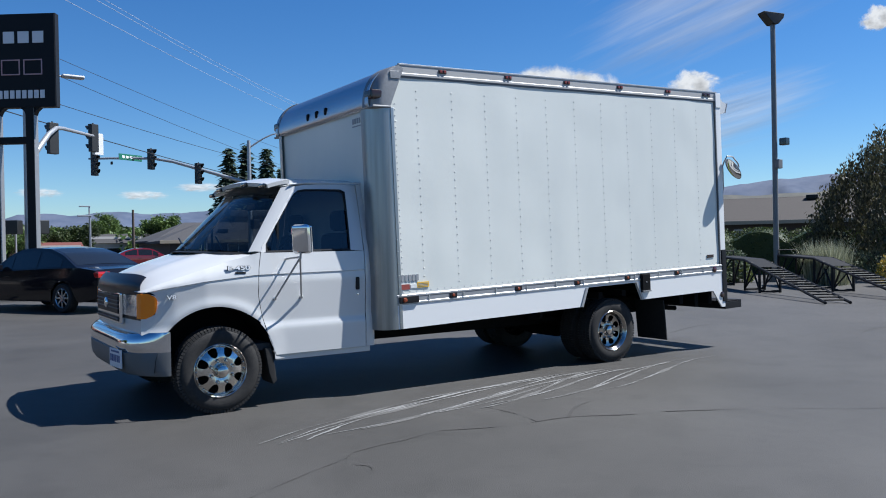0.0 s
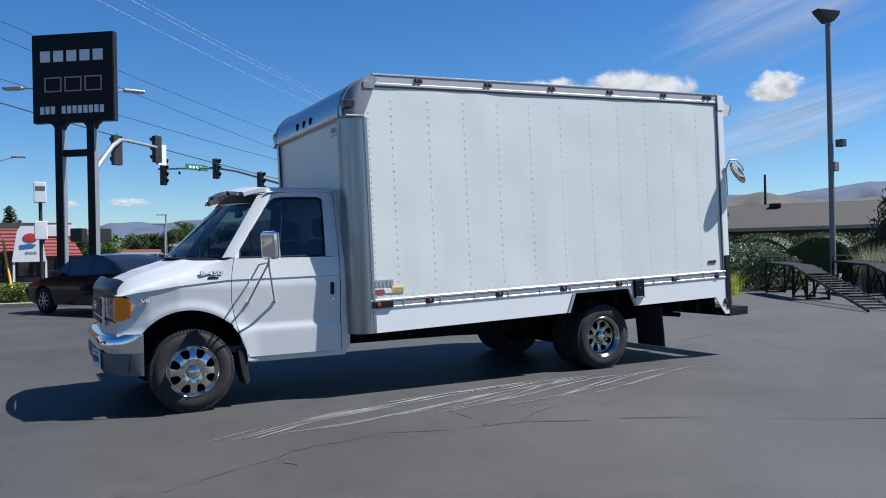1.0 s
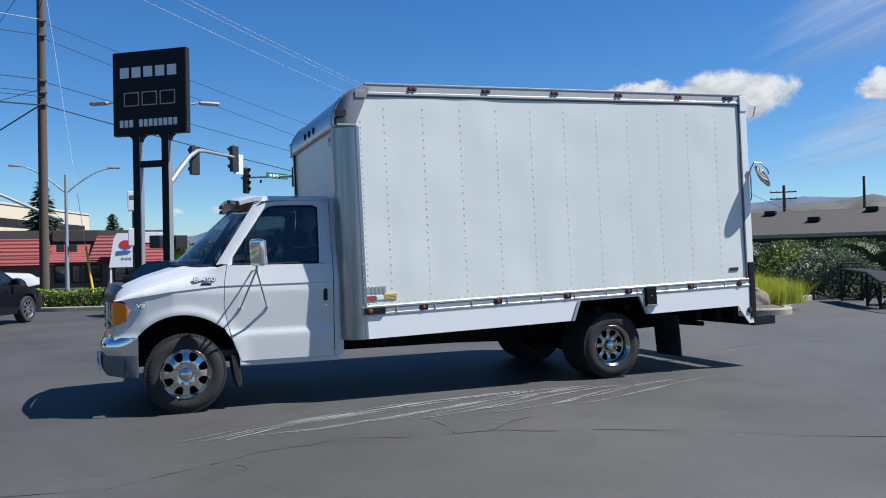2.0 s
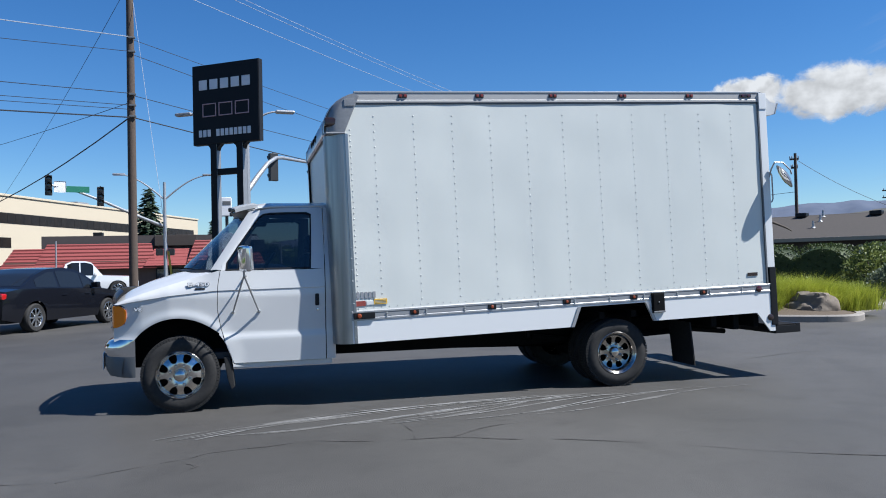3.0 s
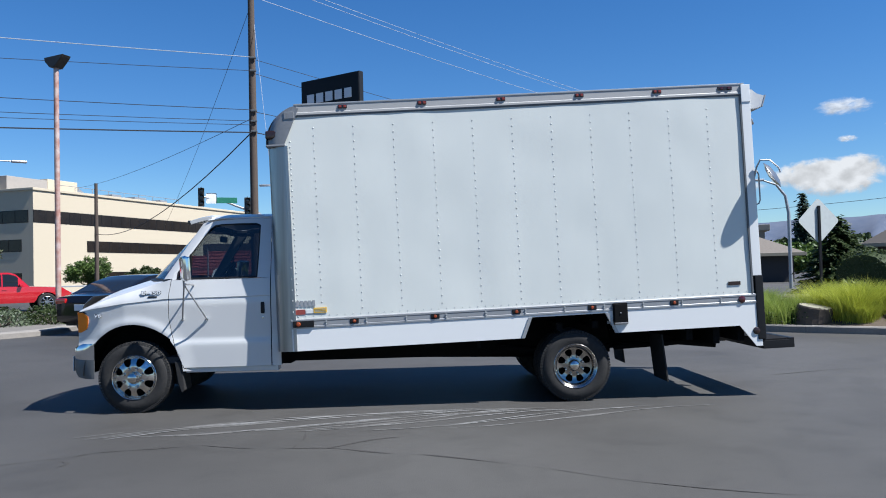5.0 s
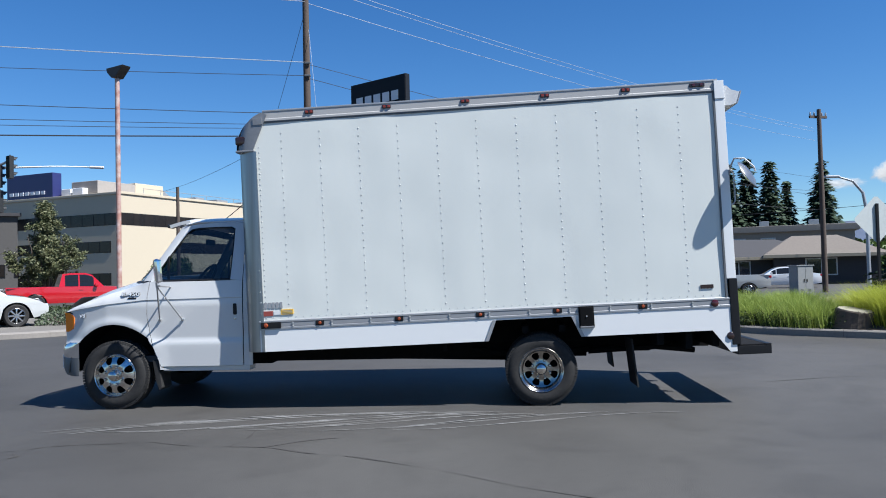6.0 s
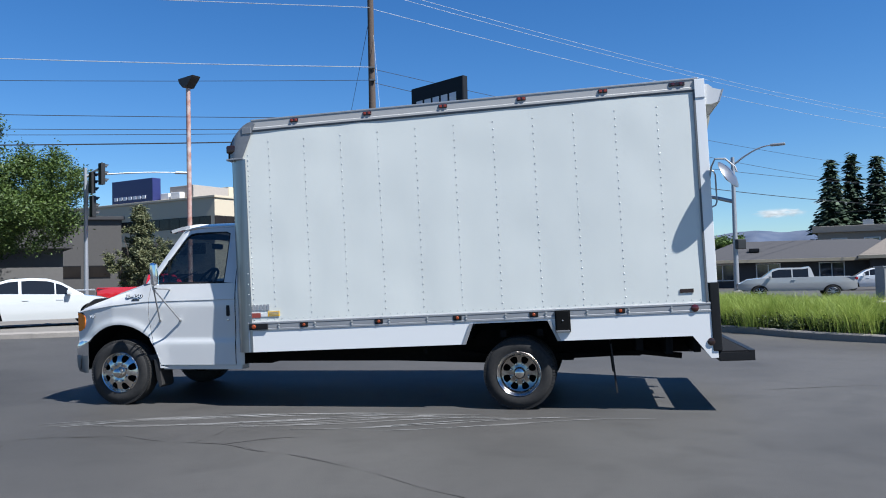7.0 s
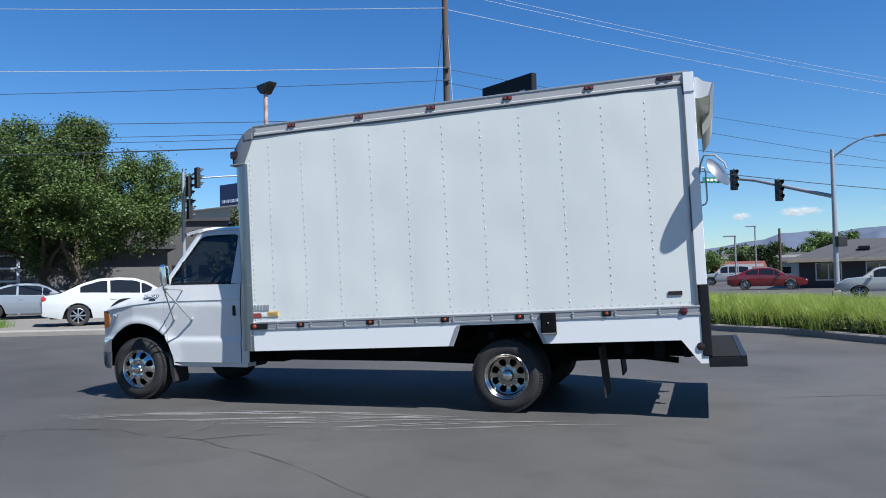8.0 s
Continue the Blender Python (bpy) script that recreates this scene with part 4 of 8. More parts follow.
# inside the cab
part("dashboard", bx(0.30, 0.62, MID - 0.90, MID + 0.90, 0.95, 1.30, 0.05), DARKIN, truck)
wm = pose(0.80, 0.66, 1.36, 0, -55, 0)
steer = part("steering_wheel", tube([(0.19 * math.cos(a), 0.19 * math.sin(a), 0) for a in steps(0, 2 * math.pi, 28)], 0.015, 8), BLACK, truck, "black steering wheel")
steer.matrix_basis = wm
bm = bmesh.new()
box(bm, -0.18, 0.18, -0.025, 0.025, -0.015, 0.01, 0.006)
box(bm, -0.05, 0.05, -0.06, 0.06, -0.03, 0.012, 0.01)
part("wheel_spokes", bm, BLACK, steer)
part("steering_column", tube([(0.52, 0.66, 1.14), (0.79, 0.66, 1.35)], 0.035, 10), DARKIN, truck)
for y in (0.66, 1.74):
    seat = part("cab_seat", bx(0.92, 1.36, y - 0.25, y + 0.25, 0.62, 0.95, 0.06), SEATMAT, truck, "dark cloth cab seat")
    part("seat_back", bx(1.25, 1.42, y - 0.25, y + 0.25, 0.93, 1.52, 0.06), SEATMAT, seat)
    part("headrest", bx(1.30, 1.41, y - 0.14, y + 0.14, 1.54, 1.74, 0.05), SEATMAT, seat)
part("cab_mirror", bx(0.655, 0.685, MID - 0.13, MID + 0.13, 1.76, 1.83, 0.015), BLACK, truck)
for y in (0.62, 1.78):
    part("inner_visor", bx(0.70, 0.86, y - 0.2, y + 0.2, 1.86, 1.885, 0.008), DARKIN, truck)
wip = tube([(0.16, 0.55, 1.375), (0.22, 0.85, 1.45), (0.24, 1.0, 1.50)], 0.008, 6)
part("wiper", wip, BLACK, truck)
part("wiper", tube([(0.02, 1.25, 1.40), (0.08, 1.6, 1.46), (0.10, 1.75, 1.50)], 0.008, 6), BLACK, truck)

# ---- parked cars ----
CARGLASS = mat("car_glass", (0.012, 0.014, 0.016), 0.04, 0, spec=0.5)
SILVERRIM = mat("alloy_rim", (0.55, 0.56, 0.57), 0.25, 0.9, 0.2, 30)
TAILRED = mat("tail_lamp_red", (0.42, 0.012, 0.012), 0.12, 0, coat=1.0)
HEADL = mat("head_lamp_clear", (0.6, 0.62, 0.64), 0.08, 0.2, coat=1.0)


def car_paint(name, col, rough=0.12):
    return mat(name, col, rough, 0.1, 0.05, 8, coat=0.9 if max(col) > 0.03 else 0.25, spec=0.5 if max(col) > 0.03 else 0.25, col2=tuple(c * 0.8 for c in col))


def make_car(name, m, paint, label, kind="sedan", length=4.85, width=1.84, wheelbase=2.8, tall=1.46, wheel_r=0.33, category="car", group="", ext=0.0):
    """A car that points along its own x axis and stands at m. kind: sedan, suv or pickup; ext lengthens a pickup's cab."""
    car = thing(name, m, label, category, group)
    L2, h = length / 2, width / 2
    fx, rx = wheelbase / 2 + 0.06, -wheelbase / 2 + 0.06
    if kind == "sedan":
        belt = [(-L2, 0.78), (-L2 + 0.06, 0.94), (-L2 + 0.5, 1.00), (-0.9, 0.985), (0.75, 0.93), (1.05, 0.94), (1.7, 0.85), (L2 - 0.25, 0.74), (L2, 0.58)]
        roof = [(-1.85, 0.99), (-1.2, 1.30), (-0.75, 1.43), (-0.2, tall), (0.25, 1.435), (0.6, 1.32), (1.2, 0.955)]
        wins = [(-1.28, -0.52), (-0.44, 0.42), (0.46, 0.78)]
    elif kind == "suv":
        belt = [(-L2, 0.85), (-L2 + 0.05, 1.10), (-1.0, 1.08), (0.75, 1.05), (1.05, 1.06), (L2 - 0.3, 0.98), (L2, 0.75)]
        roof = [(-L2 + 0.05, 1.10), (-L2 + 0.22, 1.60), (-1.2, tall), (0.0, tall + 0.02), (0.45, tall - 0.04), (1.05, 1.07)]
        wins = [(-1.75, -0.95), (-0.88, -0.12), (-0.04, 0.58)]
    else:
        belt = [(-L2, 1.02), (-L2 + 0.03, 1.13), (-0.75, 1.13), (0.9 + ext, 1.10), (1.15 + ext, 1.12), (L2 - 0.4, 1.04), (L2, 0.78)]
        roof = [(-0.78, 1.13), (-0.62, 1.72), (-0.3, tall), (0.35 + ext, tall), (0.62 + ext, tall - 0.08), (1.15 + ext, 1.12)]
        wins = [(-0.52, 0.04 + ext * 0.3), (0.10 + ext * 0.3, 0.70 + ext)]
    zb = 0.24 if kind == "sedan" else 0.40
    def hw(x, z):
        e = 1 - 0.10 * max(0, (abs(x) - L2 + 0.9) / 0.9) ** 2.2
        k = lerp([(0.2, 0.93), (0.45, 0.985), (0.7, 1.0), (0.95, 0.985), (1.15, 0.965)], z * (1 if kind == "sedan" else 0.85))
        return h * e * k
    def low(x):
        z = zb + 0.10 * max(0, (abs(x) - L2 + 0.5) / 0.5)
        for c in (fx, rx):
            d = (wheel_r + 0.065) ** 2 - (x - c) ** 2
            if d > 0:
                z = max(z, wheel_r + math.sqrt(d) * 0.97)
        return z
    xs = steps(-L2, L2, 70)
    for s in (-1, 1):
        part("body_side", sheet([[(x, s * hw(x, z), z) for z in steps(low(x), lerp(belt, x), 9)] for x in xs], 0.004), paint, car)
        for c in (fx, rx):
            part("wheel_well", sheet([[(c + (wheel_r + 0.06) * math.cos(a), s * y, wheel_r + (wheel_r + 0.06) * math.sin(a) * 0.97) for y in (h * 0.95, h * 0.62)] for a in steps(0, math.pi, 12)]), BLACK, car)
    part("bonnet", sheet([[(x, q * hw(x, lerp(belt, x)), lerp(belt, x) + 0.035 * (1 - q ** 4)) for q in steps(-1, 1, 10)] for x in xs if x >= lerp(belt, 0) * 0 + roof[-1][0] - 0.1], 0.004), paint, car)
    if kind == "sedan":
        part("boot_lid", sheet([[(x, q * hw(x, lerp(belt, x)), lerp(belt, x) + 0.03 * (1 - q ** 4)) for q in steps(-1, 1, 10)] for x in xs if x <= roof[0][0] + 0.1], 0.004), paint, car)
    if kind == "pickup":
        part("bed_floor", bx(-L2 + 0.1, -0.8, -h * 0.85, h * 0.85, 0.70, 0.74), BLACK, car)
        part("bed_rail", bx(-L2 + 0.03, -0.78, h * 0.86, h * 0.97, 1.10, 1.145, 0.01), paint, car)
        part("bed_rail", bx(-L2 + 0.03, -0.78, -h * 0.97, -h * 0.86, 1.10, 1.145, 0.01), paint, car)
        part("tail_gate", bx(-L2 - 0.01, -L2 + 0.05, -h * 0.84, h * 0.84, 0.62, 1.13, 0.012), paint, car)
    for end, f in ((-L2, -1), (L2, 1)):
        zt = lerp(belt, end * 0.999)
        part("bumper", sheet([[(end + f * 0.07 * (1 - q ** 2) - f * 0.02 * (z < zb + 0.12), q * hw(end, z), z) for q in steps(-1, 1, 12)] for z in steps(low(end), zt + 0.02, 6)], 0.004), paint, car)
    # cabin
    def rw(x, z):
        t = max(0.0, (z - lerp(belt, x)) / (tall - 0.95))
        return h * 0.955 - 0.20 * t
    rxs = steps(roof[0][0], roof[-1][0], 34)
    for s in (-1, 1):
        part("cabin_side", sheet([[(x, s * rw(x, z), z) for z in steps(min(lerp(belt, x), lerp(roof, x)), lerp(roof, x), 5)] for x in rxs], 0.004), paint, car)
        for a, b in wins:
            rows = []
            for x in steps(a, b, 8):
                top = lerp(roof, x) - 0.075
                bot = lerp(belt, x) + 0.03
                if top - bot < 0.02:
                    top = bot + 0.02
                rows.append([(x, s * (rw(x, z) + 0.006), z) for z in steps(bot, top, 4)])
            part("side_window", sheet(rows, 0.004), CARGLASS, car)
    k0 = [x for x in rxs]
    part("roof", sheet([[(x, q * rw(x, lerp(roof, x)), lerp(roof, x) + 0.02 * (1 - q ** 2)) for q in steps(-1, 1, 8)] for x in rxs], 0.004), paint, car)
    def pane(a, b, name2):
        rows = [[(x, q * (rw(x, lerp(roof, x)) - 0.07), lerp(roof, x) + 0.02 * (1 - q ** 2) + 0.007) for q in steps(-1, 1, 8)] for x in steps(a, b, 8)]
        part(name2, sheet(rows, 0.004), CARGLASS, car)
    if kind == "sedan":
        pane(-1.72, -0.85, "rear_window")
        pane(0.38, 1.12, "windscreen")
    elif kind == "suv":
        pane(-L2 + 0.09, -L2 + 0.19, "rear_window")
        pane(0.52, 0.98, "windscreen")
    else:
        pane(-0.75, -0.66, "rear_window")
        pane(0.66 + ext, 1.08 + ext, "windscreen")
    part("floor_pan", bx(-L2 + 0.2, L2 - 0.2, -h * 0.8, h * 0.8, zb, zb + 0.25), BLACK, car)
    for s in (-1, 1):
        zt = lerp(belt, -L2 + 0.1)
        part("tail_lamp", bx(-L2 - 0.035, -L2 + 0.20, min(s * h * 0.56, s * h * 0.915), max(s * h * 0.56, s * h * 0.915), zt - 0.17, zt - 0.03, 0.03), TAILRED, car, "red tail lamp")
        zt = lerp(belt, L2 - 0.15)
        part("head_lamp", bx(L2 - 0.30, L2 + 0.0, min(s * h * 0.55, s * h * 0.87), max(s * h * 0.55, s * h * 0.87), zt - 0.16, zt - 0.02, 0.03), HEADL, car)
        part("door_mirror", bx(0.72 + ext, 0.86 + ext, min(s * h * 0.97, s * (h + 0.17)), max(s * h * 0.97, s * (h + 0.17)), lerp(belt, 0.8) + 0.02, lerp(belt, 0.8) + 0.16, 0.03), paint, car)
        for x in (-0.35, 0.55) if kind != "pickup" else (0.15,):
            part("door_handle", bx(x - 0.09, x + 0.09, min(s * (hw(x, 0.85) + 0.02), s * (hw(x, 0.85) - 0.01)), max(s * (hw(x, 0.85) + 0.02), s * (hw(x, 0.85) - 0.01)), 0.80 if kind == "sedan" else 0.98, 0.825 if kind == "sedan" else 1.005, 0.006), paint, car)
    part("number_plate", bx(-L2 - 0.085, -L2 - 0.06, -0.16, 0.16, 0.62, 0.77, 0.003), PLATE, car)
    part("front_grille", bx(L2 + 0.02, L2 + 0.065, -0.36, 0.36, 0.45, 0.62, 0.02), BLACK, car)
    # wheels
    for c in (fx, rx):
        for s in (-1, 1):
            w = part("wheel", lathe([(wheel_r * 0.66, 0.0), (wheel_r * 0.9, -0.012), (wheel_r * 0.985, 0.02), (wheel_r, 0.06), (wheel_r, 0.15), (wheel_r * 0.97, 0.2), (wheel_r * 0.66, 0.21)], 28), RUBBER, car)
            w.matrix_basis = pose(c, s * (h - 0.01), wheel_r) if s < 0 else pose(c, s * (h - 0.01), wheel_r, 0, 0, 180)
            bm = lathe([(wheel_r * 0.67, 0.0), (wheel_r * 0.65, -0.004), (wheel_r * 0.61, 0.015), (wheel_r * 0.60, 0.08)], 28)
            for k in range(8):
                a = k * math.pi / 4
                q = box(bm, -0.02, 0.02, 0.006, 0.028, wheel_r * 0.1, wheel_r * 0.63, 0.004, pose(0, 0, 0, 0, math.degrees(a), 0))
            lathe([(0.0, -0.004), (wheel_r * 0.17, 0.0), (wheel_r * 0.19, 0.03)], 14, bm=bm)
            part("rim", bm, SILVERRIM, w)
            part("brake_disc", lathe([(0.0, 0.075), (wheel_r * 0.6, 0.075)], 20), UNDER, w)
    return car


DARKNAVY = car_paint("black_car_paint", (0.008, 0.009, 0.013))
make_car("sedan", pose(0.63, 14.55, 0, 0, 0, 119), DARKNAVY, "shiny black sedan parked on the asphalt lot", group="parked cars")
make_car("sedan", pose(-4.30, 13.6, 0, 0, 0, 66), car_paint("charcoal_car_paint", (0.008, 0.009, 0.013)), "shiny black sedan parked beside the planted kerb", length=4.6, group="parked cars")
make_car("sedan", pose(-11.2, 13.15, 0.10, 0, 0, 43), car_paint("white_car_paint", (0.60, 0.615, 0.60)), "white sedan parked behind the concrete kerb", length=4.62, group="parked cars")
make_car("sedan", pose(-20.5, 18.6, 0, 0, 0, 40), car_paint("silver_car_paint", (0.22, 0.25, 0.28), 0.3), "silver blue sedan parked near the big tree", group="parked cars")
make_car("pickup_truck", pose(-15.9, 28.1, 0, 0, 0, 36), car_paint("red_car_paint", (0.50, 0.012, 0.02)), "bright red pickup truck parked across the street", "pickup", 5.8, 1.98, 3.6, 1.76, 0.40, "pickup", "parked cars")
make_car("pickup_truck", pose(-7.9, 37.0, 0, 0, 0, 15), car_paint("white_pickup_paint", (0.76, 0.77, 0.77)), "white pickup truck on the street", "pickup", 5.8, 1.98, 3.6, 1.88, 0.40, "pickup", "parked cars")
make_car("sedan", pose(-13.5, 40.5, 0, 0, 0, 5), car_paint("blue_car_paint", (0.03, 0.06, 0.42)), "bright blue sedan on the street", group="parked cars")
make_car("pickup_truck", pose(14.3, 30.6, 0, 0, 0, 172) @ Matrix.Diagonal((0.94, 1, 0.81, 1)), car_paint("grey_pickup_paint", (0.40, 0.41, 0.40), 0.3), "silver grey pickup truck on the street", "pickup", 5.2, 1.85, 3.2, 1.66, 0.34, "pickup", "parked cars", 0.38)
make_car("sedan", pose(20.9, 40.5, 0, 0, 0, 170) @ Matrix.Diagonal((0.86, 0.95, 0.86, 1)), car_paint("white_far_paint", (0.72, 0.73, 0.74)), "white car in front of the low building", group="parked cars")
make_car("sedan", pose(10.3, 49.0, 0, 0, 0, -5), car_paint("dark_red_paint", (0.17, 0.008, 0.013)), "dark red sedan on the street", group="parked cars")
make_car("suv", pose(8.4, 68.0, 0, 0, 0, 175), car_paint("grey_suv_paint", (0.40, 0.42, 0.43)), "silver car parked far down the street", "suv", 4.6, 1.85, 2.7, 1.72, 0.36, "car", "parked cars")

# ---- ground, kerbs and planting ----
def asphalt():
    m = mat("asphalt", (0.070, 0.067, 0.063), 0.62, 0, 0.36, 90, col2=(0.125, 0.118, 0.109), spec=0.20, bump=0.25, bscale=130, big=0.0)
    n, l = m.node_tree.nodes, m.node_tree.links
    b = n["Principled BSDF"]
    src = b.inputs["Base Color"].links[0].from_socket
    tc = n.new("ShaderNodeTexCoord")
    last = src
    for scale, dark, lo, hi in ((0.35, 0.82, 0.42, 0.62), (1.6, 0.88, 0.50, 0.68), (7.0, 0.94, 0.50, 0.66), (0.06, 1.16, 0.45, 0.6)):
        a = n.new("ShaderNodeTexNoise")
        a.inputs["Scale"].default_value = scale
        a.inputs["Detail"].default_value = 5
        a.inputs["Distortion"].default_value = 0.6
        l.new(tc.outputs["Object"], a.inputs["Vector"])
        r = n.new("ShaderNodeMapRange")
        r.inputs["From Min"].default_value, r.inputs["From Max"].default_value = lo, hi
        r.inputs["To Min"].default_value, r.inputs["To Max"].default_value = 1.0, dark
        l.new(a.outputs["Fac"], r.inputs["Value"])
        x = n.new("ShaderNodeVectorMath")
        x.operation = 'SCALE'
        l.new(last, x.inputs[0])
        l.new(r.outputs["Result"], x.inputs["Scale"])
        last = x.outputs[0]
    # paler towards the ramps: sun sheen on the asphalt, put into its colour
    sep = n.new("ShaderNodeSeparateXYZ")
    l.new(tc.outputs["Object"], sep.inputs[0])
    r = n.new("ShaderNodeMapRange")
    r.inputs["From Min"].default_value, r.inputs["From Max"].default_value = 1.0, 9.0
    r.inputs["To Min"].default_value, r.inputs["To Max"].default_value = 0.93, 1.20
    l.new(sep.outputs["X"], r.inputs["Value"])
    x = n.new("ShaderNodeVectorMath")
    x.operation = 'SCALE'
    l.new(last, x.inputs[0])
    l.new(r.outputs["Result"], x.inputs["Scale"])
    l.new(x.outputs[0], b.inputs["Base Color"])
    return m


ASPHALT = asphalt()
CONCRETE = mat("kerb_concrete", (0.27, 0.245, 0.215), 0.85, 0, 0.4, 25, col2=(0.13, 0.12, 0.105), bump=0.3, bscale=80, big=0.3)
SOIL = mat("bark_soil", (0.085, 0.062, 0.042), 0.95, 0, 0.5, 30, col2=(0.16, 0.125, 0.08), bump=0.8, bscale=40)
SCRATCH = mat("pale_scuff", (0.235, 0.235, 0.228), 0.85, 0, 0.9, 14, col2=(0.10, 0.10, 0.098))
SMEAR = mat("pale_smear", (0.132, 0.129, 0.124), 0.85, 0, 0.9, 9, col2=(0.090, 0.086, 0.081), spec=0.14)
CRACKSTAIN = mat("crack_stain", (0.066, 0.063, 0.060), 0.8, 0, 0.36, 90, col2=(0.115, 0.109, 0.102), spec=0.14)
CRACK = mat("dark_crack", (0.058, 0.057, 0.056), 0.9, 0, 0.3, 20)
ring = [0, 6, 12, 20, 35, 70, 150, 400, 1200, 4500]
verts, faces = [(2.5, 0, 0)], []
for r in ring[1:]:
    for k in range(48):
        a = 2 * math.pi * k / 48
        verts.append((2.5 + r * math.cos(a), r * math.sin(a), 0))
for k in range(48):
    faces.append((0, 1 + k, 1 + (k + 1) % 48))
for i in range(len(ring) - 2):
    for k in range(48):
        a, b = 1 + i * 48, 1 + (i + 1) * 48
        faces.append((a + k, b + k, b + (k + 1) % 48, a + (k + 1) % 48))
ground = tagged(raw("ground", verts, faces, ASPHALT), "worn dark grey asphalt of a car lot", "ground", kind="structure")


def ribbon(pts, widths, z):
    """A thin stripe along pts, a list of (x, y)."""
    v, f = [], []
    for i, p in enumerate(pts):
        a, b = Vector(pts[max(0, i - 1)]), Vector(pts[min(len(pts) - 1, i + 1)])
        t = (b - a).normalized()
        n = Vector((-t.y, t.x)) * widths[i] / 2
        v += [(p[0] + n.x, p[1] + n.y, z), (p[0] - n.x, p[1] - n.y, z)]
        if i:
            f.append((2 * i - 2, 2 * i - 1, 2 * i + 1, 2 * i))
    return v, f


def smooth_line(ctrl, n, jit=0.0, rng=None):
    """Points along a Catmull-Rom curve through ctrl."""
    c = [Vector(p) for p in ctrl]
    c = [c[0] * 2 - c[1]] + c + [c[-1] * 2 - c[-2]]
    out = []
    for i in range(1, len(c) - 2):
        for k in range(n):
            t = k / n
            p = 0.5 * ((2 * c[i]) + (c[i + 1] - c[i - 1]) * t + (2 * c[i - 1] - 5 * c[i] + 4 * c[i + 1] - c[i + 2]) * t * t + (3 * c[i] - c[i - 1] - 3 * c[i + 1] + c[i + 2]) * t ** 3)
            if rng:
                p = p + Vector((rng.gauss(0, jit), rng.gauss(0, jit)))
            out.append(tuple(p))
    out.append(tuple(c[-2]))
    return out


rng = random.Random(11)
# pale scuff marks beside the truck: strands that swing across a long band from its near to its far edge
for k in range(13):
    u = (k + 0.7 * rng.random()) / 13
    top = k % 4 == 0
    x0 = 0.0 + 3.5 * u if not top else -0.28 + 0.5 * rng.random()
    x1 = x0 + (rng.uniform(2.0, 3.2) if not top else rng.uniform(3.0, 4.2))
    near, far = (-1.12 if top else -1.03) + rng.uniform(-0.07, 0.10), rng.uniform(-0.42, -0.20) if not top else rng.uniform(-0.28, -0.16)
    ctrl = []
    for t in steps(0, 1, 7):
        q = t * t * (3 - 2 * t) if not top else math.sin(t * math.pi / 2) ** 0.8
        x = x0 + (x1 - x0) * t
        ctrl.append((x, near + (far - near) * q - 0.05 * max(0.0, x - 4.0) + 0.03 * noise.noise((1.6 * x, k * 1.7, 2))))
    pts = smooth_line(ctrl, 14, 0.003, rng)
    n = len(pts)
    bold = rng.uniform(0.012, 0.036)
    w = [max(0.0015, bold * math.sin(math.pi * (0.05 + 0.90 * i / (n - 1))) ** 0.6 * max(0.05, 0.45 + 1.5 * noise.noise((i * 0.07, k * 3.1, 0)))) for i in range(n)]
    v, f = ribbon(pts, w, 0.004 + 0.0005 * (k % 5))
    raw("scuff_mark", v, f, SCRATCH, ground, "thin pale scuff on asphalt")
    v, f = ribbon(smooth_line(ctrl, 14), [max(0.002, 0.075 * math.sin(math.pi * (0.03 + 0.94 * i / (n - 1))) ** 0.6 * max(0.08, 0.4 + 1.3 * noise.noise((i * 0.05, k * 2.3, 4)))) for i in range(n)], 0.0022 + 0.0003 * (k % 5))
    raw("rubbed_smear", v, f, SMEAR, ground, "faint pale smear on asphalt")
# cracks in the asphalt, broken along their way, in faint dark stains
for k, ctrl in enumerate(([(-0.6, -2.15), (-0.1, -1.88), (0.18, -1.75), (0.35, -1.62), (0.7, -1.55), (1.1, -1.47)],
             [(0.17, -2.15), (0.26, -1.98), (0.16, -1.86), (0.24, -1.70)],
             [(1.88, -1.02), (1.91, -1.34), (1.87, -1.68)], [(1.1, -1.47), (1.6, -1.66), (2.15, -1.72), (2.6, -1.95), (3.0, -2.10), (3.7, -2.55), (4.3, -3.0), (5.2, -3.4), (6.4, -3.5)],
             [(2.15, -1.72), (2.5, -1.45), (2.9, -1.35)], [(7.0, 1.5), (8.4, 1.9), (10.0, 1.8), (12.0, 2.3)],
             [(-3.4, -1.9), (-2.4, -1.7), (-1.6, -1.95), (-0.6, -2.15)], [(8.5, -0.5), (9.8, -0.1), (11.3, -0.6), (12.6, -0.3)])):
    pts = smooth_line(ctrl, 12, 0.006, rng)
    n = len(pts)
    fade = [max(0.0, 0.42 + 1.7 * noise.noise((i * 0.11, k * 5.3, 1))) * min(1, 5 * (1 - i / n) + 0.1) for i in range(n)]
    v, f = ribbon(pts, [max(0.0008, 0.004 * q * (0.4 + rng.random())) for q in fade], 0.0045)
    raw("crack", v, f, CRACK, ground, "dark hairline crack")
    v, f = ribbon(smooth_line(ctrl, 12), [max(0.001, 0.028 * q) for q in fade], 0.0032)
    raw("crack_stain", v, f, CRACKSTAIN, ground, "faint dark stain along a crack")


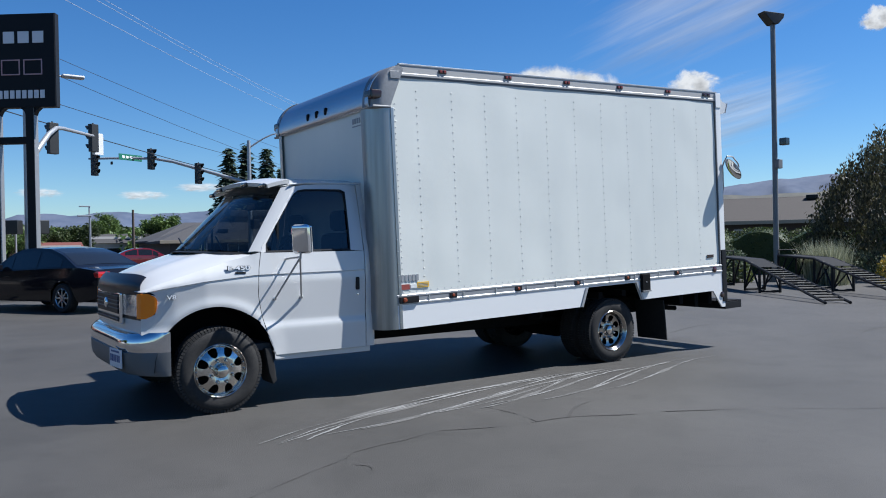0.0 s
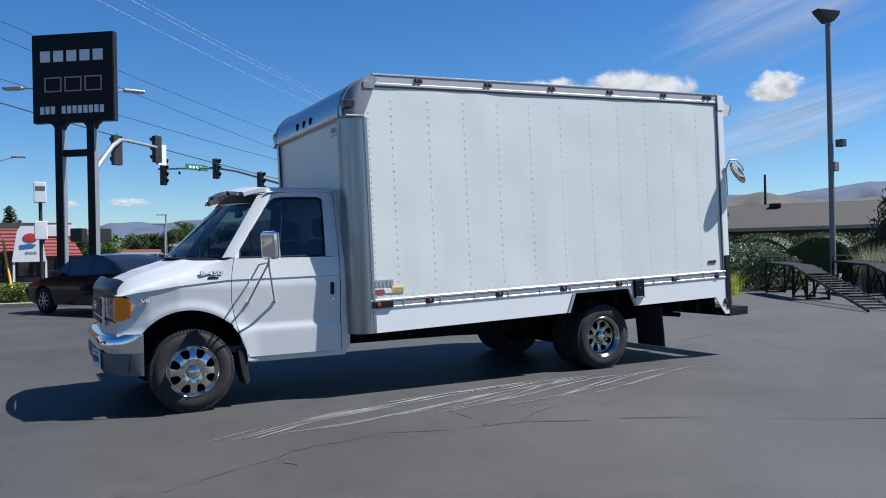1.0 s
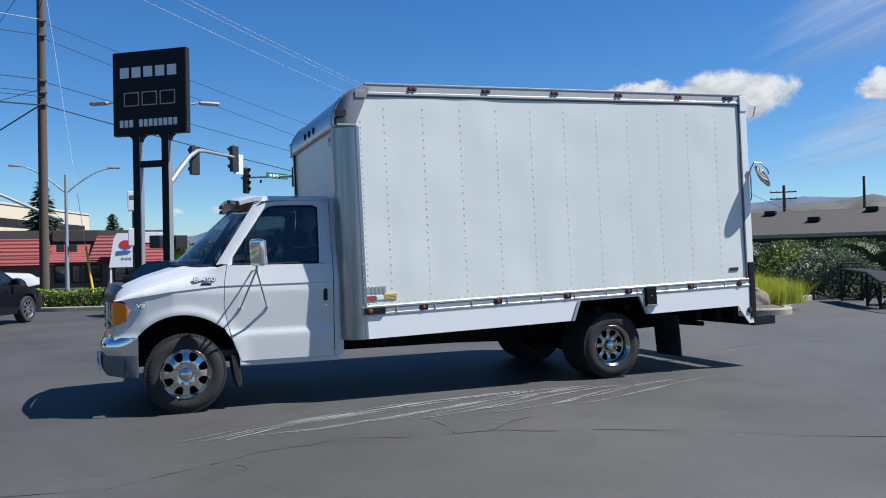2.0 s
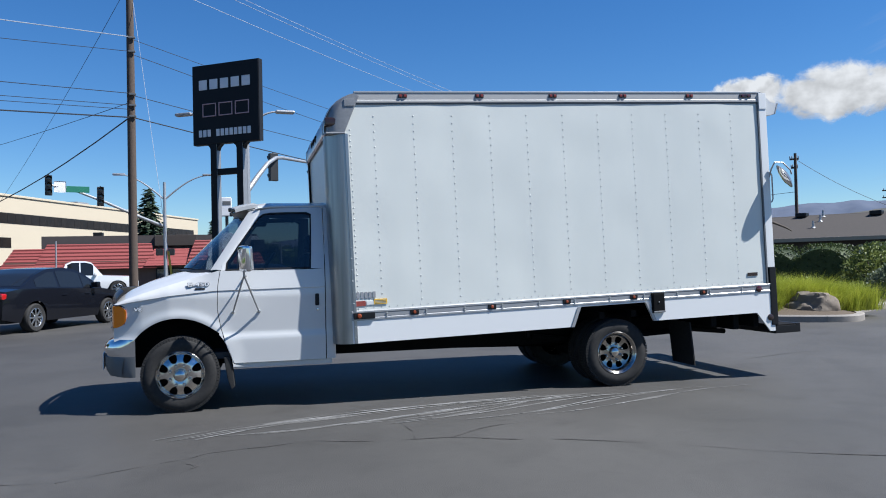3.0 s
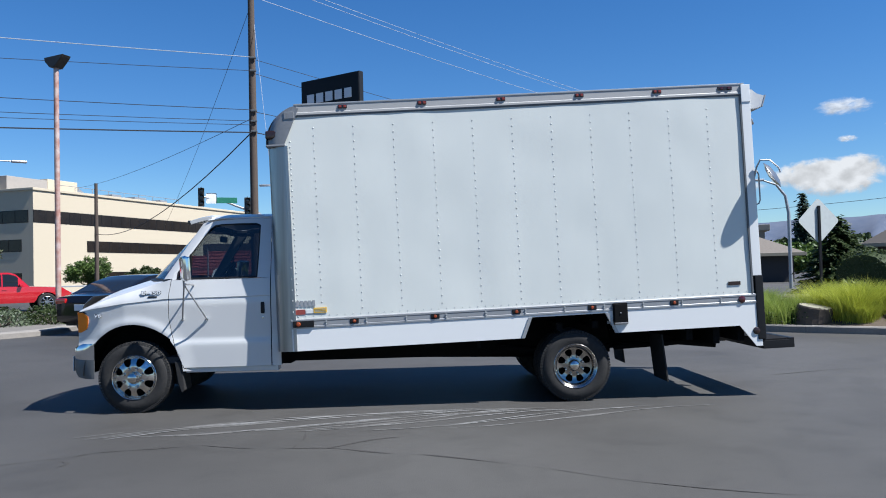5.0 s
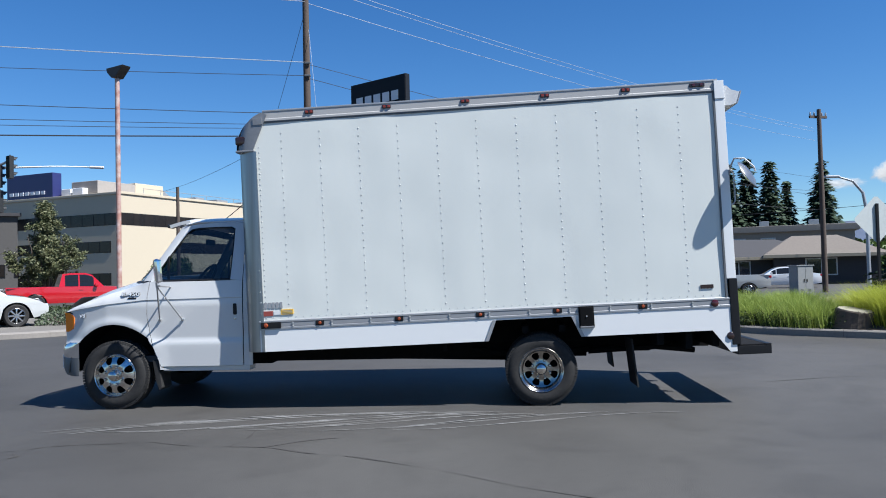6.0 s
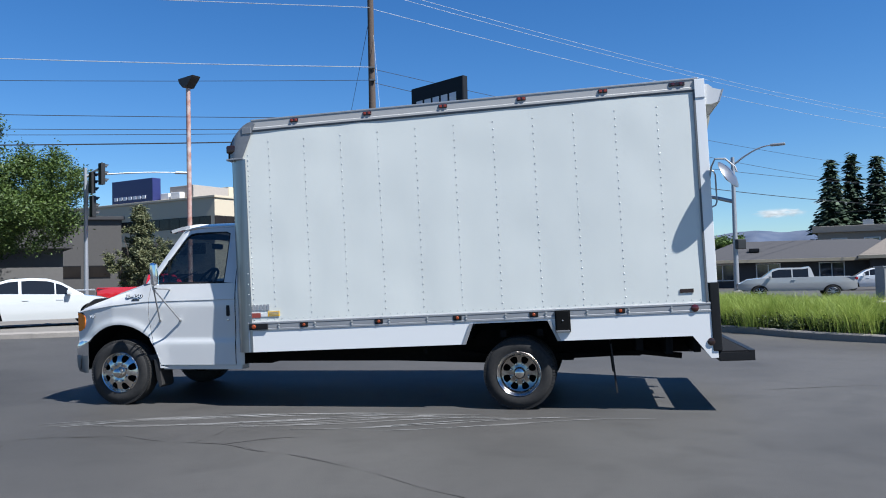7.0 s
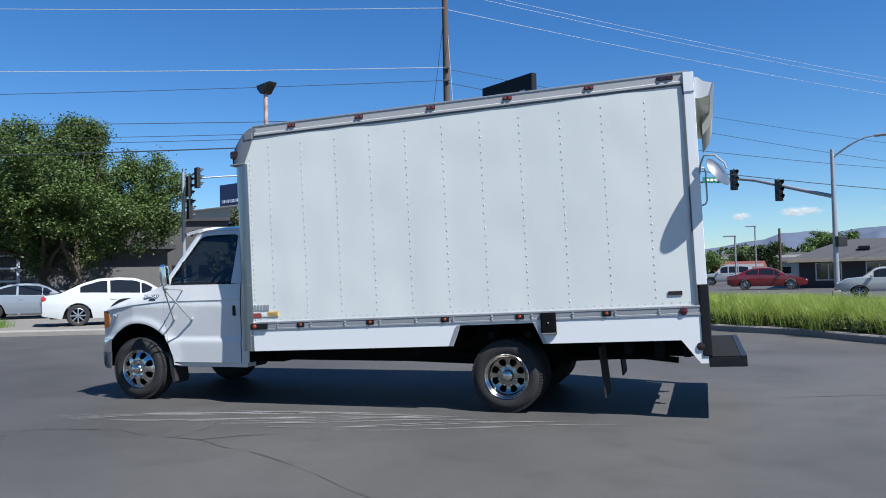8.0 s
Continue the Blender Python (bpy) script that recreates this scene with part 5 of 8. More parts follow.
def island(name, line, label, h=0.14, kw=0.16, bulge=0.0, top=None):
    """A raised bed with a concrete kerb round it; line runs counter-clockwise."""
    bed = thing(name, pose(0, 0, 0), label, "planting bed", kind="structure")
    pts = smooth_line(line + line[:1], 6)[:-1]
    n = len(pts)
    inner = []
    for i in range(n):
        a, b = Vector(pts[i - 1]), Vector(pts[(i + 1) % n])
        t = (b - a).normalized()
        inner.append((pts[i][0] - t.y * kw, pts[i][1] + t.x * kw))
    # kerb stones about two metres long
    acc, start, k = 0.0, 0, 0
    i = 0
    while i < n:
        j, d = i, 0.0
        while j < i + n and d < 1.9 and j < n:
            d += (Vector(pts[j % n]) - Vector(pts[(j + 1) % n])).length
            j += 1
        rows = []
        for q in range(i, j + 1):
            p, r = Vector(pts[q % n]), Vector(inner[q % n])
            if q == j:
                p, r = p + (Vector(pts[(q - 1) % n]) - p) * 0.02, r + (Vector(inner[(q - 1) % n]) - r) * 0.02
            c = p * 0.85 + r * 0.15
            rows.append([(p.x, p.y, 0.0), (p.x, p.y, h - 0.025), (c.x, c.y, h), (r.x, r.y, h), (r.x, r.y, 0.0)])
        part("kerb_stone", sheet(rows), CONCRETE, bed)
        i = j
    verts = [(x, y, h - 0.02) for x, y in inner]
    cx, cy = sum(p[0] for p in inner) / n, sum(p[1] for p in inner) / n
    rings = [verts]
    for s, z in ((0.85, 0.5), (0.6, 0.9), (0.3, 1.0)):
        rings.append([(cx + (x - cx) * s, cy + (y - cy) * s, h - 0.02 + bulge * z + 0.03 * noise.noise((x * s, y * s, 0))) for x, y in inner])
    v = [p for r in rings for p in r] + [(cx, cy, h - 0.02 + bulge)]
    f = []
    for a in range(3):
        for i in range(n):
            f.append((a * n + i, a * n + (i + 1) % n, (a + 1) * n + (i + 1) % n, (a + 1) * n + i))
    for i in range(n):
        f.append((3 * n + i, 3 * n + (i + 1) % n, 4 * n))
    raw("bed", v, f, top or SOIL, bed, smooth=60)
    return bed


island("planting_island", [(5.2, 13.2), (6.7, 11.2), (8.1, 10.0), (9.2, 8.2), (10.6, 6.85), (12.2, 5.75), (13.1, 6.1), (14.2, 7.5), (17.3, 9.5), (19.5, 11.6), (19.0, 14.0), (14, 16.4), (9, 17), (5.6, 16)], "planted island with a concrete kerb", bulge=0.25)
island("planting_island", [(-30, 2.5), (-16, 7.4), (-11.8, 8.95), (-9.2, 9.85), (-7.5, 10.65), (-6.5, 11.9), (-6.3, 13.4), (-6.9, 18.4), (-9.5, 19.6), (-18, 14.8), (-31, 8)], "raised bed with a broad concrete kerb beside the lot", kw=0.42, bulge=0.0, top=mat("gravel_bed", (0.17, 0.155, 0.135), 0.95, 0, 0.6, 20, col2=(0.09, 0.083, 0.073), bump=0.6, bscale=40))
island("planting_island", [(-5.2, 21.3), (-4.6, 20.2), (-3.0, 19.2), (-1.5, 18.75), (4.5, 17.3), (5.3, 17.9), (4.8, 19.4), (-1.0, 20.9), (-3.5, 23.6), (-4.8, 23.4)], "planting strip with a kerb round the sign", bulge=0.03)
PAVE = mat("pavement_concrete", (0.30, 0.29, 0.275), 0.85, 0, 0.3, 12, col2=(0.22, 0.21, 0.20), bump=0.2)
for a, b in (((-60, -2), (-7, 25.5)), ((-7, 25.5), (30, 20.5))):
    a, b = Vector(a), Vector(b)
    n = Vector((-(b - a).y, (b - a).x)).normalized() * 1.8
    raw("pavement", [(a.x, a.y, 0.06), (b.x, b.y, 0.06), (b.x + n.x, b.y + n.y, 0.06), (a.x + n.x, a.y + n.y, 0.06), (a.x, a.y, 0), (b.x, b.y, 0)], [(0, 1, 2, 3), (4, 5, 1, 0)], PAVE, None, "pale concrete pavement along the street", kind="structure")


# ---- plants ----
def leaf_mat(name, a, b, rough=0.55, trans=0.25):
    m = mat(name, a, rough, 0, 0, 1, col2=None, spec=0.3)
    n, l = m.node_tree.nodes, m.node_tree.links
    bs = n["Principled BSDF"]
    g = n.new("ShaderNodeNewGeometry")
    mix = n.new("ShaderNodeMix")
    mix.data_type = 'RGBA'
    mix.inputs["A"].default_value = (*[x * BASE_SCALE for x in a], 1)
    mix.inputs["B"].default_value = (*[x * BASE_SCALE for x in b], 1)
    l.new(g.outputs["Random Per Island"], mix.inputs["Factor"])
    l.new(mix.outputs["Result"], bs.inputs["Base Color"])
    t = n.new("ShaderNodeBsdfTranslucent")
    l.new(mix.outputs["Result"], t.inputs[0])
    x = n.new("ShaderNodeMixShader")
    x.inputs[0].default_value = trans
    l.new(bs.outputs[0], x.inputs[1])
    l.new(t.outputs[0], x.inputs[2])
    l.new(x.outputs[0], n["Material Output"].inputs[0])
    return m


BARK = mat("bark", (0.11, 0.085, 0.065), 0.9, 0, 0.5, 18, col2=(0.05, 0.04, 0.032), bump=0.8, bscale=25)
LEAF = leaf_mat("leaf_green", (0.045, 0.085, 0.018), (0.13, 0.20, 0.045))
LEAFDK = leaf_mat("leaf_dark", (0.022, 0.042, 0.012), (0.065, 0.09, 0.025))
NEEDLE = leaf_mat("needle_green", (0.026, 0.048, 0.032), (0.085, 0.120, 0.072), trans=0.1)
PURPLE = leaf_mat("weeping_leaf", (0.038, 0.038, 0.022), (0.14, 0.130, 0.065))
GRASSL = leaf_mat("lime_grass", (0.27, 0.33, 0.030), (0.56, 0.58, 0.085), trans=0.35)
GRASSM = leaf_mat("meadow_grass", (0.17, 0.26, 0.04), (0.43, 0.50, 0.12), trans=0.35)
SILVER = leaf_mat("silver_shrub", (0.065, 0.092, 0.050), (0.20, 0.24, 0.15))
LAVEN = leaf_mat("pale_grass", (0.20, 0.22, 0.12), (0.50, 0.50, 0.36))
HEDGEM = leaf_mat("hedge_leaf", (0.026, 0.045, 0.014), (0.095, 0.125, 0.035))
BOXLEAF = leaf_mat("box_leaf", (0.12, 0.19, 0.022), (0.30, 0.38, 0.055))
MAPLELEAF = leaf_mat("maple_leaf", (0.026, 0.052, 0.010), (0.105, 0.155, 0.034), trans=0.15)
TOPIARY = leaf_mat("hedge_olive", (0.10, 0.13, 0.03), (0.22, 0.26, 0.07))


def leaves(rng, centres, size, per, spread, squash=1.0, droop=0.0):
    """Small folded leaf cards scattered round each centre."""
    v, f = [], []
    for c in centres:
        for _ in range(per):
            d = Vector((rng.gauss(0, 1), rng.gauss(0, 1), rng.gauss(0, 1) * squash)) * spread
            p = Vector(c) + d
            a = Vector((rng.gauss(0, 1), rng.gauss(0, 1), rng.gauss(0, 0.6) - droop)).normalized()
            b = a.cross(Vector((rng.gauss(0, 1), rng.gauss(0, 1), rng.gauss(0, 1)))).normalized()
            s = size * rng.uniform(0.6, 1.3)
            k = len(v)
            v += [p - a * s, p - b * s * 0.42, p + a * s, p + b * s * 0.42]
            f.append((k, k + 1, k + 2, k + 3))
    return v, f


def limb(rng, base, tip, r0, r1, wob=0.08, n=5):
    base, tip = Vector(base), Vector(tip)
    L = (tip - base).length
    pts = [base + (tip - base) * t + Vector((rng.gauss(0, wob * L * 0.3), rng.gauss(0, wob * L * 0.3), 0)) * math.sin(math.pi * t) for t in steps(0, 1, n)]
    return pts, [r0 + (r1 - r0) * t for t in steps(0, 1, n)]


def broadleaf(name, x, y, height, crown_r, crown_z, label, seed, leaf=LEAF, trunks=1, size=0.2, clumps=120, per=60, flat=0.8, trunk_r=0.22, low=-0.5, lobe_n=12, tight=0.085, high=0.8, crests=()):
    rng = random.Random(seed)
    tree = thing(name, pose(x, y, 0), label, "tree")
    cz = crown_z
    top = height - cz
    tips = []
    bm = bmesh.new()
    for k in range(trunks):
        a = 2 * math.pi * k / trunks + 0.4
        fork = Vector((0.16 * crown_r * math.cos(a) * (trunks > 1), 0.16 * crown_r * math.sin(a) * (trunks > 1), cz * 0.75))
        p, r = limb(rng, (0.25 * math.cos(a) * (trunks > 1), 0.25 * math.sin(a) * (trunks > 1), -0.05), fork, trunk_r, trunk_r * 0.65)
        ring_tube(bm, p, r, 9)
        for j in range(9):
            b = rng.uniform(0, 2 * math.pi)
            e = rng.uniform(0.15, 1.2)
            q = Vector((crown_r * 0.75 * math.cos(b) * math.cos(e), crown_r * 0.75 * math.sin(b) * math.cos(e), cz + top * 0.8 * math.sin(e)))
            p, r = limb(rng, fork, q, trunk_r * 0.45, 0.02)
            ring_tube(bm, p, r, 6)
            tips.append(q)
    part("trunk", bm, BARK, tree)
    cs = []
    lobes = [(Vector((rng.uniform(-1, 1), rng.uniform(-1, 1), rng.uniform(low, high))), rng.uniform(0.35, 0.6)) for _ in range(lobe_n)] + [(Vector(c), r) for c, r in crests]
    while len(cs) < clumps:
        c, rr = rng.choice(lobes)
        d = Vector((rng.gauss(0, 1), rng.gauss(0, 1), rng.gauss(0, 1))).normalized() * rr * rng.uniform(0.55, 1.0)
        p = c * 0.72 + d
        if p.length > 1.08:
            continue
        z = cz + (height - cz) * 0.48 * (1 + p.z * 0.98)
        cs.append((p.x * crown_r, p.y * crown_r, z))
    v, f = leaves(rng, cs, size, per, crown_r * tight, flat)
    raw("crown", v, f, leaf, tree)
    return tree


def spruce(name, x, y, height, r, label, seed, leaf=NEEDLE, bare=0.06, group=""):
    """A conifer of whorled, drooping boughs set with needle sprays."""
    rng = random.Random(seed)
    tree = thing(name, pose(x, y, 0), label, "tree", group)
    part("trunk", tube([(0, 0, -0.1), (0, 0, height * 0.5), (0, 0, height * 0.98)], [height * 0.016, height * 0.010, 0.02], 8), BARK, tree)
    v, f = [], []
    z = height * bare
    while z < height * 0.99:
        t = (z / height - bare) / (1 - bare)
        R = r * (1 - t) ** 0.85 * rng.uniform(0.75, 1.1) + 0.1
        n = max(5, int(10 * (1 - t) + 5))
        a0 = rng.uniform(0, 6.3)
        for k in range(n):
            a = a0 + 2 * math.pi * k / n + rng.gauss(0, 0.15)
            RR = R * rng.uniform(0.7, 1.1)
            m = max(2, int(RR / (height * 0.022)))
            for j in range(m):
                d = RR * (j + 0.7) / m
                zz = z - 0.32 * d + 0.05 * RR * (j / m) ** 2 + rng.gauss(0, 0.02 * height * 0.3)
                s = height * 0.024 * rng.uniform(0.8, 1.3)
                for q in range(3):
                    aa = a + rng.gauss(0, 0.5)
                    p = Vector((d * math.cos(a), d * math.sin(a), zz)) + Vector((rng.gauss(0, s * 0.6), rng.gauss(0, s * 0.6), rng.gauss(0, s * 0.3)))
                    u = Vector((math.cos(aa), math.sin(aa), -0.35)) * s * 1.5
                    w = Vector((-math.sin(aa), math.cos(aa), rng.gauss(0, 0.4))) * s * 0.55
                    b = len(v)
                    v += [p - u * 0.6, p + w, p + u, p - w]
                    f.append((b, b + 1, b + 2, b + 3))
        z += height * 0.026 * rng.uniform(0.8, 1.2)
    raw("crown", v, f, leaf, tree)
    return tree


def shrub(name, x, y, z, rx, ry, h, label, seed, leaf, n=900, size=0.07, group="", rz=0.0, inner=True):
    """A rounded bush: a woody heart and leaf cards over an uneven dome."""
    rng = random.Random(seed)
    b = thing(name, pose(x, y, z, 0, 0, rz), label, "bush", group)
    stems = bmesh.new()
    for k in range(9):
        a = k * 0.7
        p, r = limb(rng, (0.05 * math.cos(a), 0.05 * math.sin(a), -0.02), (rx * 0.6 * math.cos(a), ry * 0.6 * math.sin(a), h * rng.uniform(0.5, 0.8)), 0.022, 0.006)
        ring_tube(stems, p, r, 5)
    part("stems", stems, BARK, b)
    v, f = [], []
    for _ in range(n):
        a, e = rng.uniform(0, 2 * math.pi), math.asin(rng.uniform(0.0, 1))
        q = Vector((math.cos(a) * math.cos(e), math.sin(a) * math.cos(e), math.sin(e)))
        k = 1 + 0.16 * noise.noise(q * 2.3 + Vector((seed, 0, 0))) + 0.07 * noise.noise(q * 6)
        k *= rng.uniform(0.80, 1.03) if rng.random() < 0.85 else rng.uniform(0.4, 0.8)
        p = Vector((q.x * rx * k, q.y * ry * k, max(0.01, q.z * h * k)))
        u = (q + Vector((rng.gauss(0, 0.8), rng.gauss(0, 0.8), rng.gauss(0, 0.8)))).normalized()
        w = u.cross(Vector((rng.gauss(0, 1), rng.gauss(0, 1), rng.gauss(0, 1)))).normalized()
        s = size * rng.uniform(0.6, 1.4)
        i = len(v)
        v += [p - u * s, p + w * s * 0.45, p + u * s, p - w * s * 0.45]
        f.append((i, i + 1, i + 2, i + 3))
    raw("foliage", v, f, leaf, b)
    return b


def grass(name, label, spots, leaf, seed, per, hgt, spread, lean=0.35, width=0.0052):
    """Tufts of bent blades, one piece of ground cover."""
    rng = random.Random(seed)
    v, f = [], []
    for x, y, z, s in spots:
        for _ in range(per):
            a = rng.uniform(0, 2 * math.pi)
            d = abs(rng.gauss(0, spread * s))
            bx0, by0 = x + d * math.cos(a), y + d * math.sin(a)
            h = hgt * s * rng.uniform(0.55, 1.1)
            ln = lean * h * rng.uniform(0.3, 1.5)
            ca, sa = math.cos(a + rng.gauss(0, 0.7)), math.sin(a + rng.gauss(0, 0.7))
            w = width * rng.uniform(0.7, 1.4)
            q = rng.uniform(0, math.pi)
            wx, wy = w * math.cos(q), w * math.sin(q)
            i = len(v)
            v += [(bx0 - wx, by0 - wy, z), (bx0 + wx, by0 + wy, z), (bx0 + ca * ln * 0.35 + wx * 0.8, by0 + sa * ln * 0.35 + wy * 0.8, z + h * 0.6), (bx0 + ca * ln * 0.35 - wx * 0.8, by0 + sa * ln * 0.35 - wy * 0.8, z + h * 0.6), (bx0 + ca * ln, by0 + sa * ln, z + h)]
            f += [(i, i + 1, i + 2, i + 3), (i + 3, i + 2, i + 4)]
    return tagged(raw(name, v, f, leaf), label, "grass", kind="stuff")

# ---- the dealer sign ----
SIGNBLACK = mat("sign_black", (0.006, 0.007, 0.010), 0.5, 0, 0.1, 5, spec=0.2)
SIGNEDGE = mat("sign_edge_silver", (0.36, 0.365, 0.37), 0.45, 0.6, 0.2, 6)
LETTER = mat("sign_letter_white", (0.75, 0.75, 0.76), 0.4)
LETTERRED = mat("sign_letter_red", (0.50, 0.30, 0.31), 0.4)
dx, dy = 1.155 + 0.977, 18.087 - 19.606
turn = math.degrees(math.atan2(dy, dx))
sign = thing("pylon_sign", pose(0.09, 18.85, 0, 0, 0, turn), "tall black pylon sign with white letters on two posts", "sign")
part("cabinet", bx(-1.30, 1.30, -0.005, 0.20, 5.43, 8.07, 0.01), mat("sign_case_dark", (0.018, 0.019, 0.021), 0.45, 0.1, 0.2, 4, spec=0.25), sign, "dark sign case")
part("face", bx(-1.285, 1.285, -0.030, -0.002, 5.445, 8.055, 0.006), SIGNBLACK, sign, "black sign face")
# plain blocks stand for the words
for k in range(5):
    part("letter_block", bx(-1.02 + 0.42 * k, -0.70 + 0.42 * k, -0.042, -0.028, 7.235, 7.565, 0.01), LETTER, sign)
for k in range(3):
    x0 = -0.89 + 0.64 * k
    bm = bmesh.new()
    for x1, x2, z1, z2 in ((x0, x0 + 0.54, 6.34, 6.375), (x0, x0 + 0.54, 6.745, 6.78), (x0, x0 + 0.035, 6.37, 6.75), (x0 + 0.505, x0 + 0.54, 6.37, 6.75)):
        box(bm, x1, x2, -0.046, -0.028, z1, z2, 0.006)
    part("letter_outline", bm, LETTERRED, sign)
for k in [0, 1, 2, 4, 5, 6, 7, 8, 9, 10, 11]:
    part("letter_block", bx(-1.05 + 0.173 * k, -0.92 + 0.173 * k, -0.042, -0.028, 5.685, 5.915, 0.01), LETTER, sign)
for x in (-0.62, 0.40):
    post = part("post", bx(x, x + 0.24, 0.0, 0.22, 0.0, 5.44, 0.012), SIGNEDGE, sign, "silver sided sign post")
    part("post_face", bx(x + 0.006, x + 0.234, -0.02, -0.001, 0.0, 5.44, 0.004), SIGNBLACK, post)
part("cross_bar", bx(-0.38, 0.40, 0.02, 0.20, 4.42, 4.62, 0.02), SIGNBLACK, sign)
for x in (-0.62, 0.40):
    for s in (-1, 1):
        a = x if s < 0 else x + 0.24
        part("bracket", prism([(a, 5.43), (a + s * 0.16, 5.43), (a + s * 0.05, 5.34), (a, 5.22)], 0.02, 0.20), SIGNBLACK, sign)

# ---- poles, lamps and signals ----
GALV = mat("galvanised_steel", (0.42, 0.43, 0.44), 0.45, 0.6, 0.25, 10, bump=0.05)
GREYPOLE = mat("grey_pole_paint", (0.20, 0.205, 0.21), 0.5, 0.2, 0.25, 8)
WOODPOLE = mat("pole_wood", (0.085, 0.062, 0.048), 0.9, 0, 0.5, 12, col2=(0.04, 0.031, 0.026), bump=0.6, bscale=30)
RUST = mat("weathered_red_pole", (0.36, 0.18, 0.14), 0.7, 0.1, 0.9, 5, col2=(0.62, 0.56, 0.52), big=0.5)
SIGNAL = mat("signal_black", (0.015, 0.016, 0.016), 0.5, 0, 0.2, 20)
SIGLENS = mat("signal_lens", (0.05, 0.055, 0.05), 0.2, 0, coat=0.5)
GREENSIGN = mat("street_sign_green", (0.02, 0.16, 0.10), 0.4)
CABLE = mat("cable_black", (0.02, 0.02, 0.022), 0.7)
CABLEW = mat("cable_bright", (0.52, 0.54, 0.57), 0.40, 0.3)
LAMPHEAD = mat("lamp_bronze", (0.045, 0.042, 0.040), 0.5, 0.3)
LAMPGLASS = mat("lamp_glass", (0.45, 0.45, 0.42), 0.3)


def signal_head(parent, x, y, z, yaw, n=3, name="signal_head"):
    """A row of n hooded lamps; the lamps look along -y of the turned head."""
    m = pose(x, y, z, 0, 0, yaw)
    h = part(name, bx(-0.17, 0.17, -0.09, 0.12, -0.36 * n / 2, 0.36 * n / 2, 0.02), SIGNAL, parent)
    h.matrix_basis = m
    for k in range(n):
        zz = 0.36 * (k - (n - 1) / 2)
        part("lens", lathe([(0.0, -0.11), (0.10, -0.105), (0.145, -0.09)], 18, m=pose(0, 0, zz)), SIGLENS, h)
        rows = []
        for a in steps(-0.25, math.pi + 0.25, 12):
            rows.append([(0.155 * math.cos(a), -0.085, zz + 0.155 * math.sin(a)), (0.150 * math.cos(a), -0.085 - 0.26 * (0.35 + 0.65 * max(0, math.sin(a))), zz + 0.150 * math.sin(a))])
        part("hood", sheet(rows, 0.006), SIGNAL, h)
    return h


def mast(name, x, y, h, label, arm, heads, lum=None, r=0.13):
    """A signal mast: pole, bent arm through the given points, hanging heads, a street lamp on top."""
    e = thing(name, pose(x, y, 0), label, "traffic signal")
    part("pole", tube([(0, 0, 0), (0, 0, h * 0.5), (0, 0, h)], [r, r * 0.85, r * 0.7], 14), GALV, e)
    part("pole_base", bx(-0.22, 0.22, -0.22, 0.22, 0, 0.25, 0.03), CONCRETE, e)
    pts = [(a - x, b - y, c) for a, b, c in arm]
    n = len(pts)
    part("mast_arm", tube(pts, [0.10 - 0.05 * k / (n - 1) for k in range(n)], 12), GALV, e)
    for hx, hy, hz, yaw, cnt in heads:
        signal_head(e, hx - x, hy - y, hz, yaw, cnt)
        part("hanger", tube([(hx - x, hy - y, hz - 0.36 * cnt / 2), (hx - x, hy - y, hz + 0.36 * cnt / 2 + 0.05)], 0.03, 8), SIGNAL, e)
    for tip in lum or ():
        L = Vector((tip[0] - x, tip[1] - y))
        arm3 = [(L.x * t, L.y * t, h - 0.4 + (tip[2] - h + 0.4) * math.sin(t * math.pi / 2)) for t in steps(0, 1, 8)]
        part("lamp_arm", tube(arm3, [0.05 - 0.02 * k / 8 for k in range(9)], 8), GALV, e)
        d = L.normalized()
        lm = part("luminaire", bx(-0.35, 0.35, -0.13, 0.13, -0.06, 0.06, 0.05), GALV, e, "grey street lamp head")
        lm.matrix_basis = pose(L.x + d.x * 0.3, L.y + d.y * 0.3, tip[2], 0, 0, math.degrees(math.atan2(d.y, d.x)))
    return e


far_mast = mast("signal_mast", 12.35, 33.95, 7.0, "galvanised signal mast with three black signal heads and a street lamp",
     [(12.35, 33.95, 4.75), (11.2, 34.65, 5.15), (10.1, 35.35, 5.55), (9.0, 36.1, 5.95), (8.1, 36.7, 6.15), (6.3, 37.9, 6.2), (5.3, 38.6, 6.2)],
     [(10.07, 35.25, 5.30, 30, 3), (8.02, 36.65, 6.10, 30, 3), (5.55, 38.35, 6.02, 30, 4)], ((14.1, 33.4, 7.45),))
plate = part("street_name_sign", bx(-0.75, 0.75, -0.02, 0.02, -0.16, 0.16, 0.01), GREENSIGN, far_mast, "green street name sign")
plate.matrix_basis = pose(7.1 - 12.35, 37.2 - 33.95, 6.2, 0, 0, 30)
for k in range(5):
    bar = part("sign_bar", bx(-0.55 + 0.24 * k, -0.38 + 0.24 * k, -0.026, -0.019, -0.06, 0.07), LETTER, plate)
part("detector", bx(-0.05, 0.05, -0.08, 0.08, -0.28, -0.12, 0.02, pose(6.3 - 12.35, 37.9 - 33.95, 6.15)), SIGNAL, far_mast)
ped = part("walk_signal", bx(-0.25, 0.25, -0.1, 0.25, -0.25, 0.25, 0.04), SIGNAL, far_mast)
ped.matrix_basis = pose(0.25, -0.1, 2.6, 0, 0, 30)

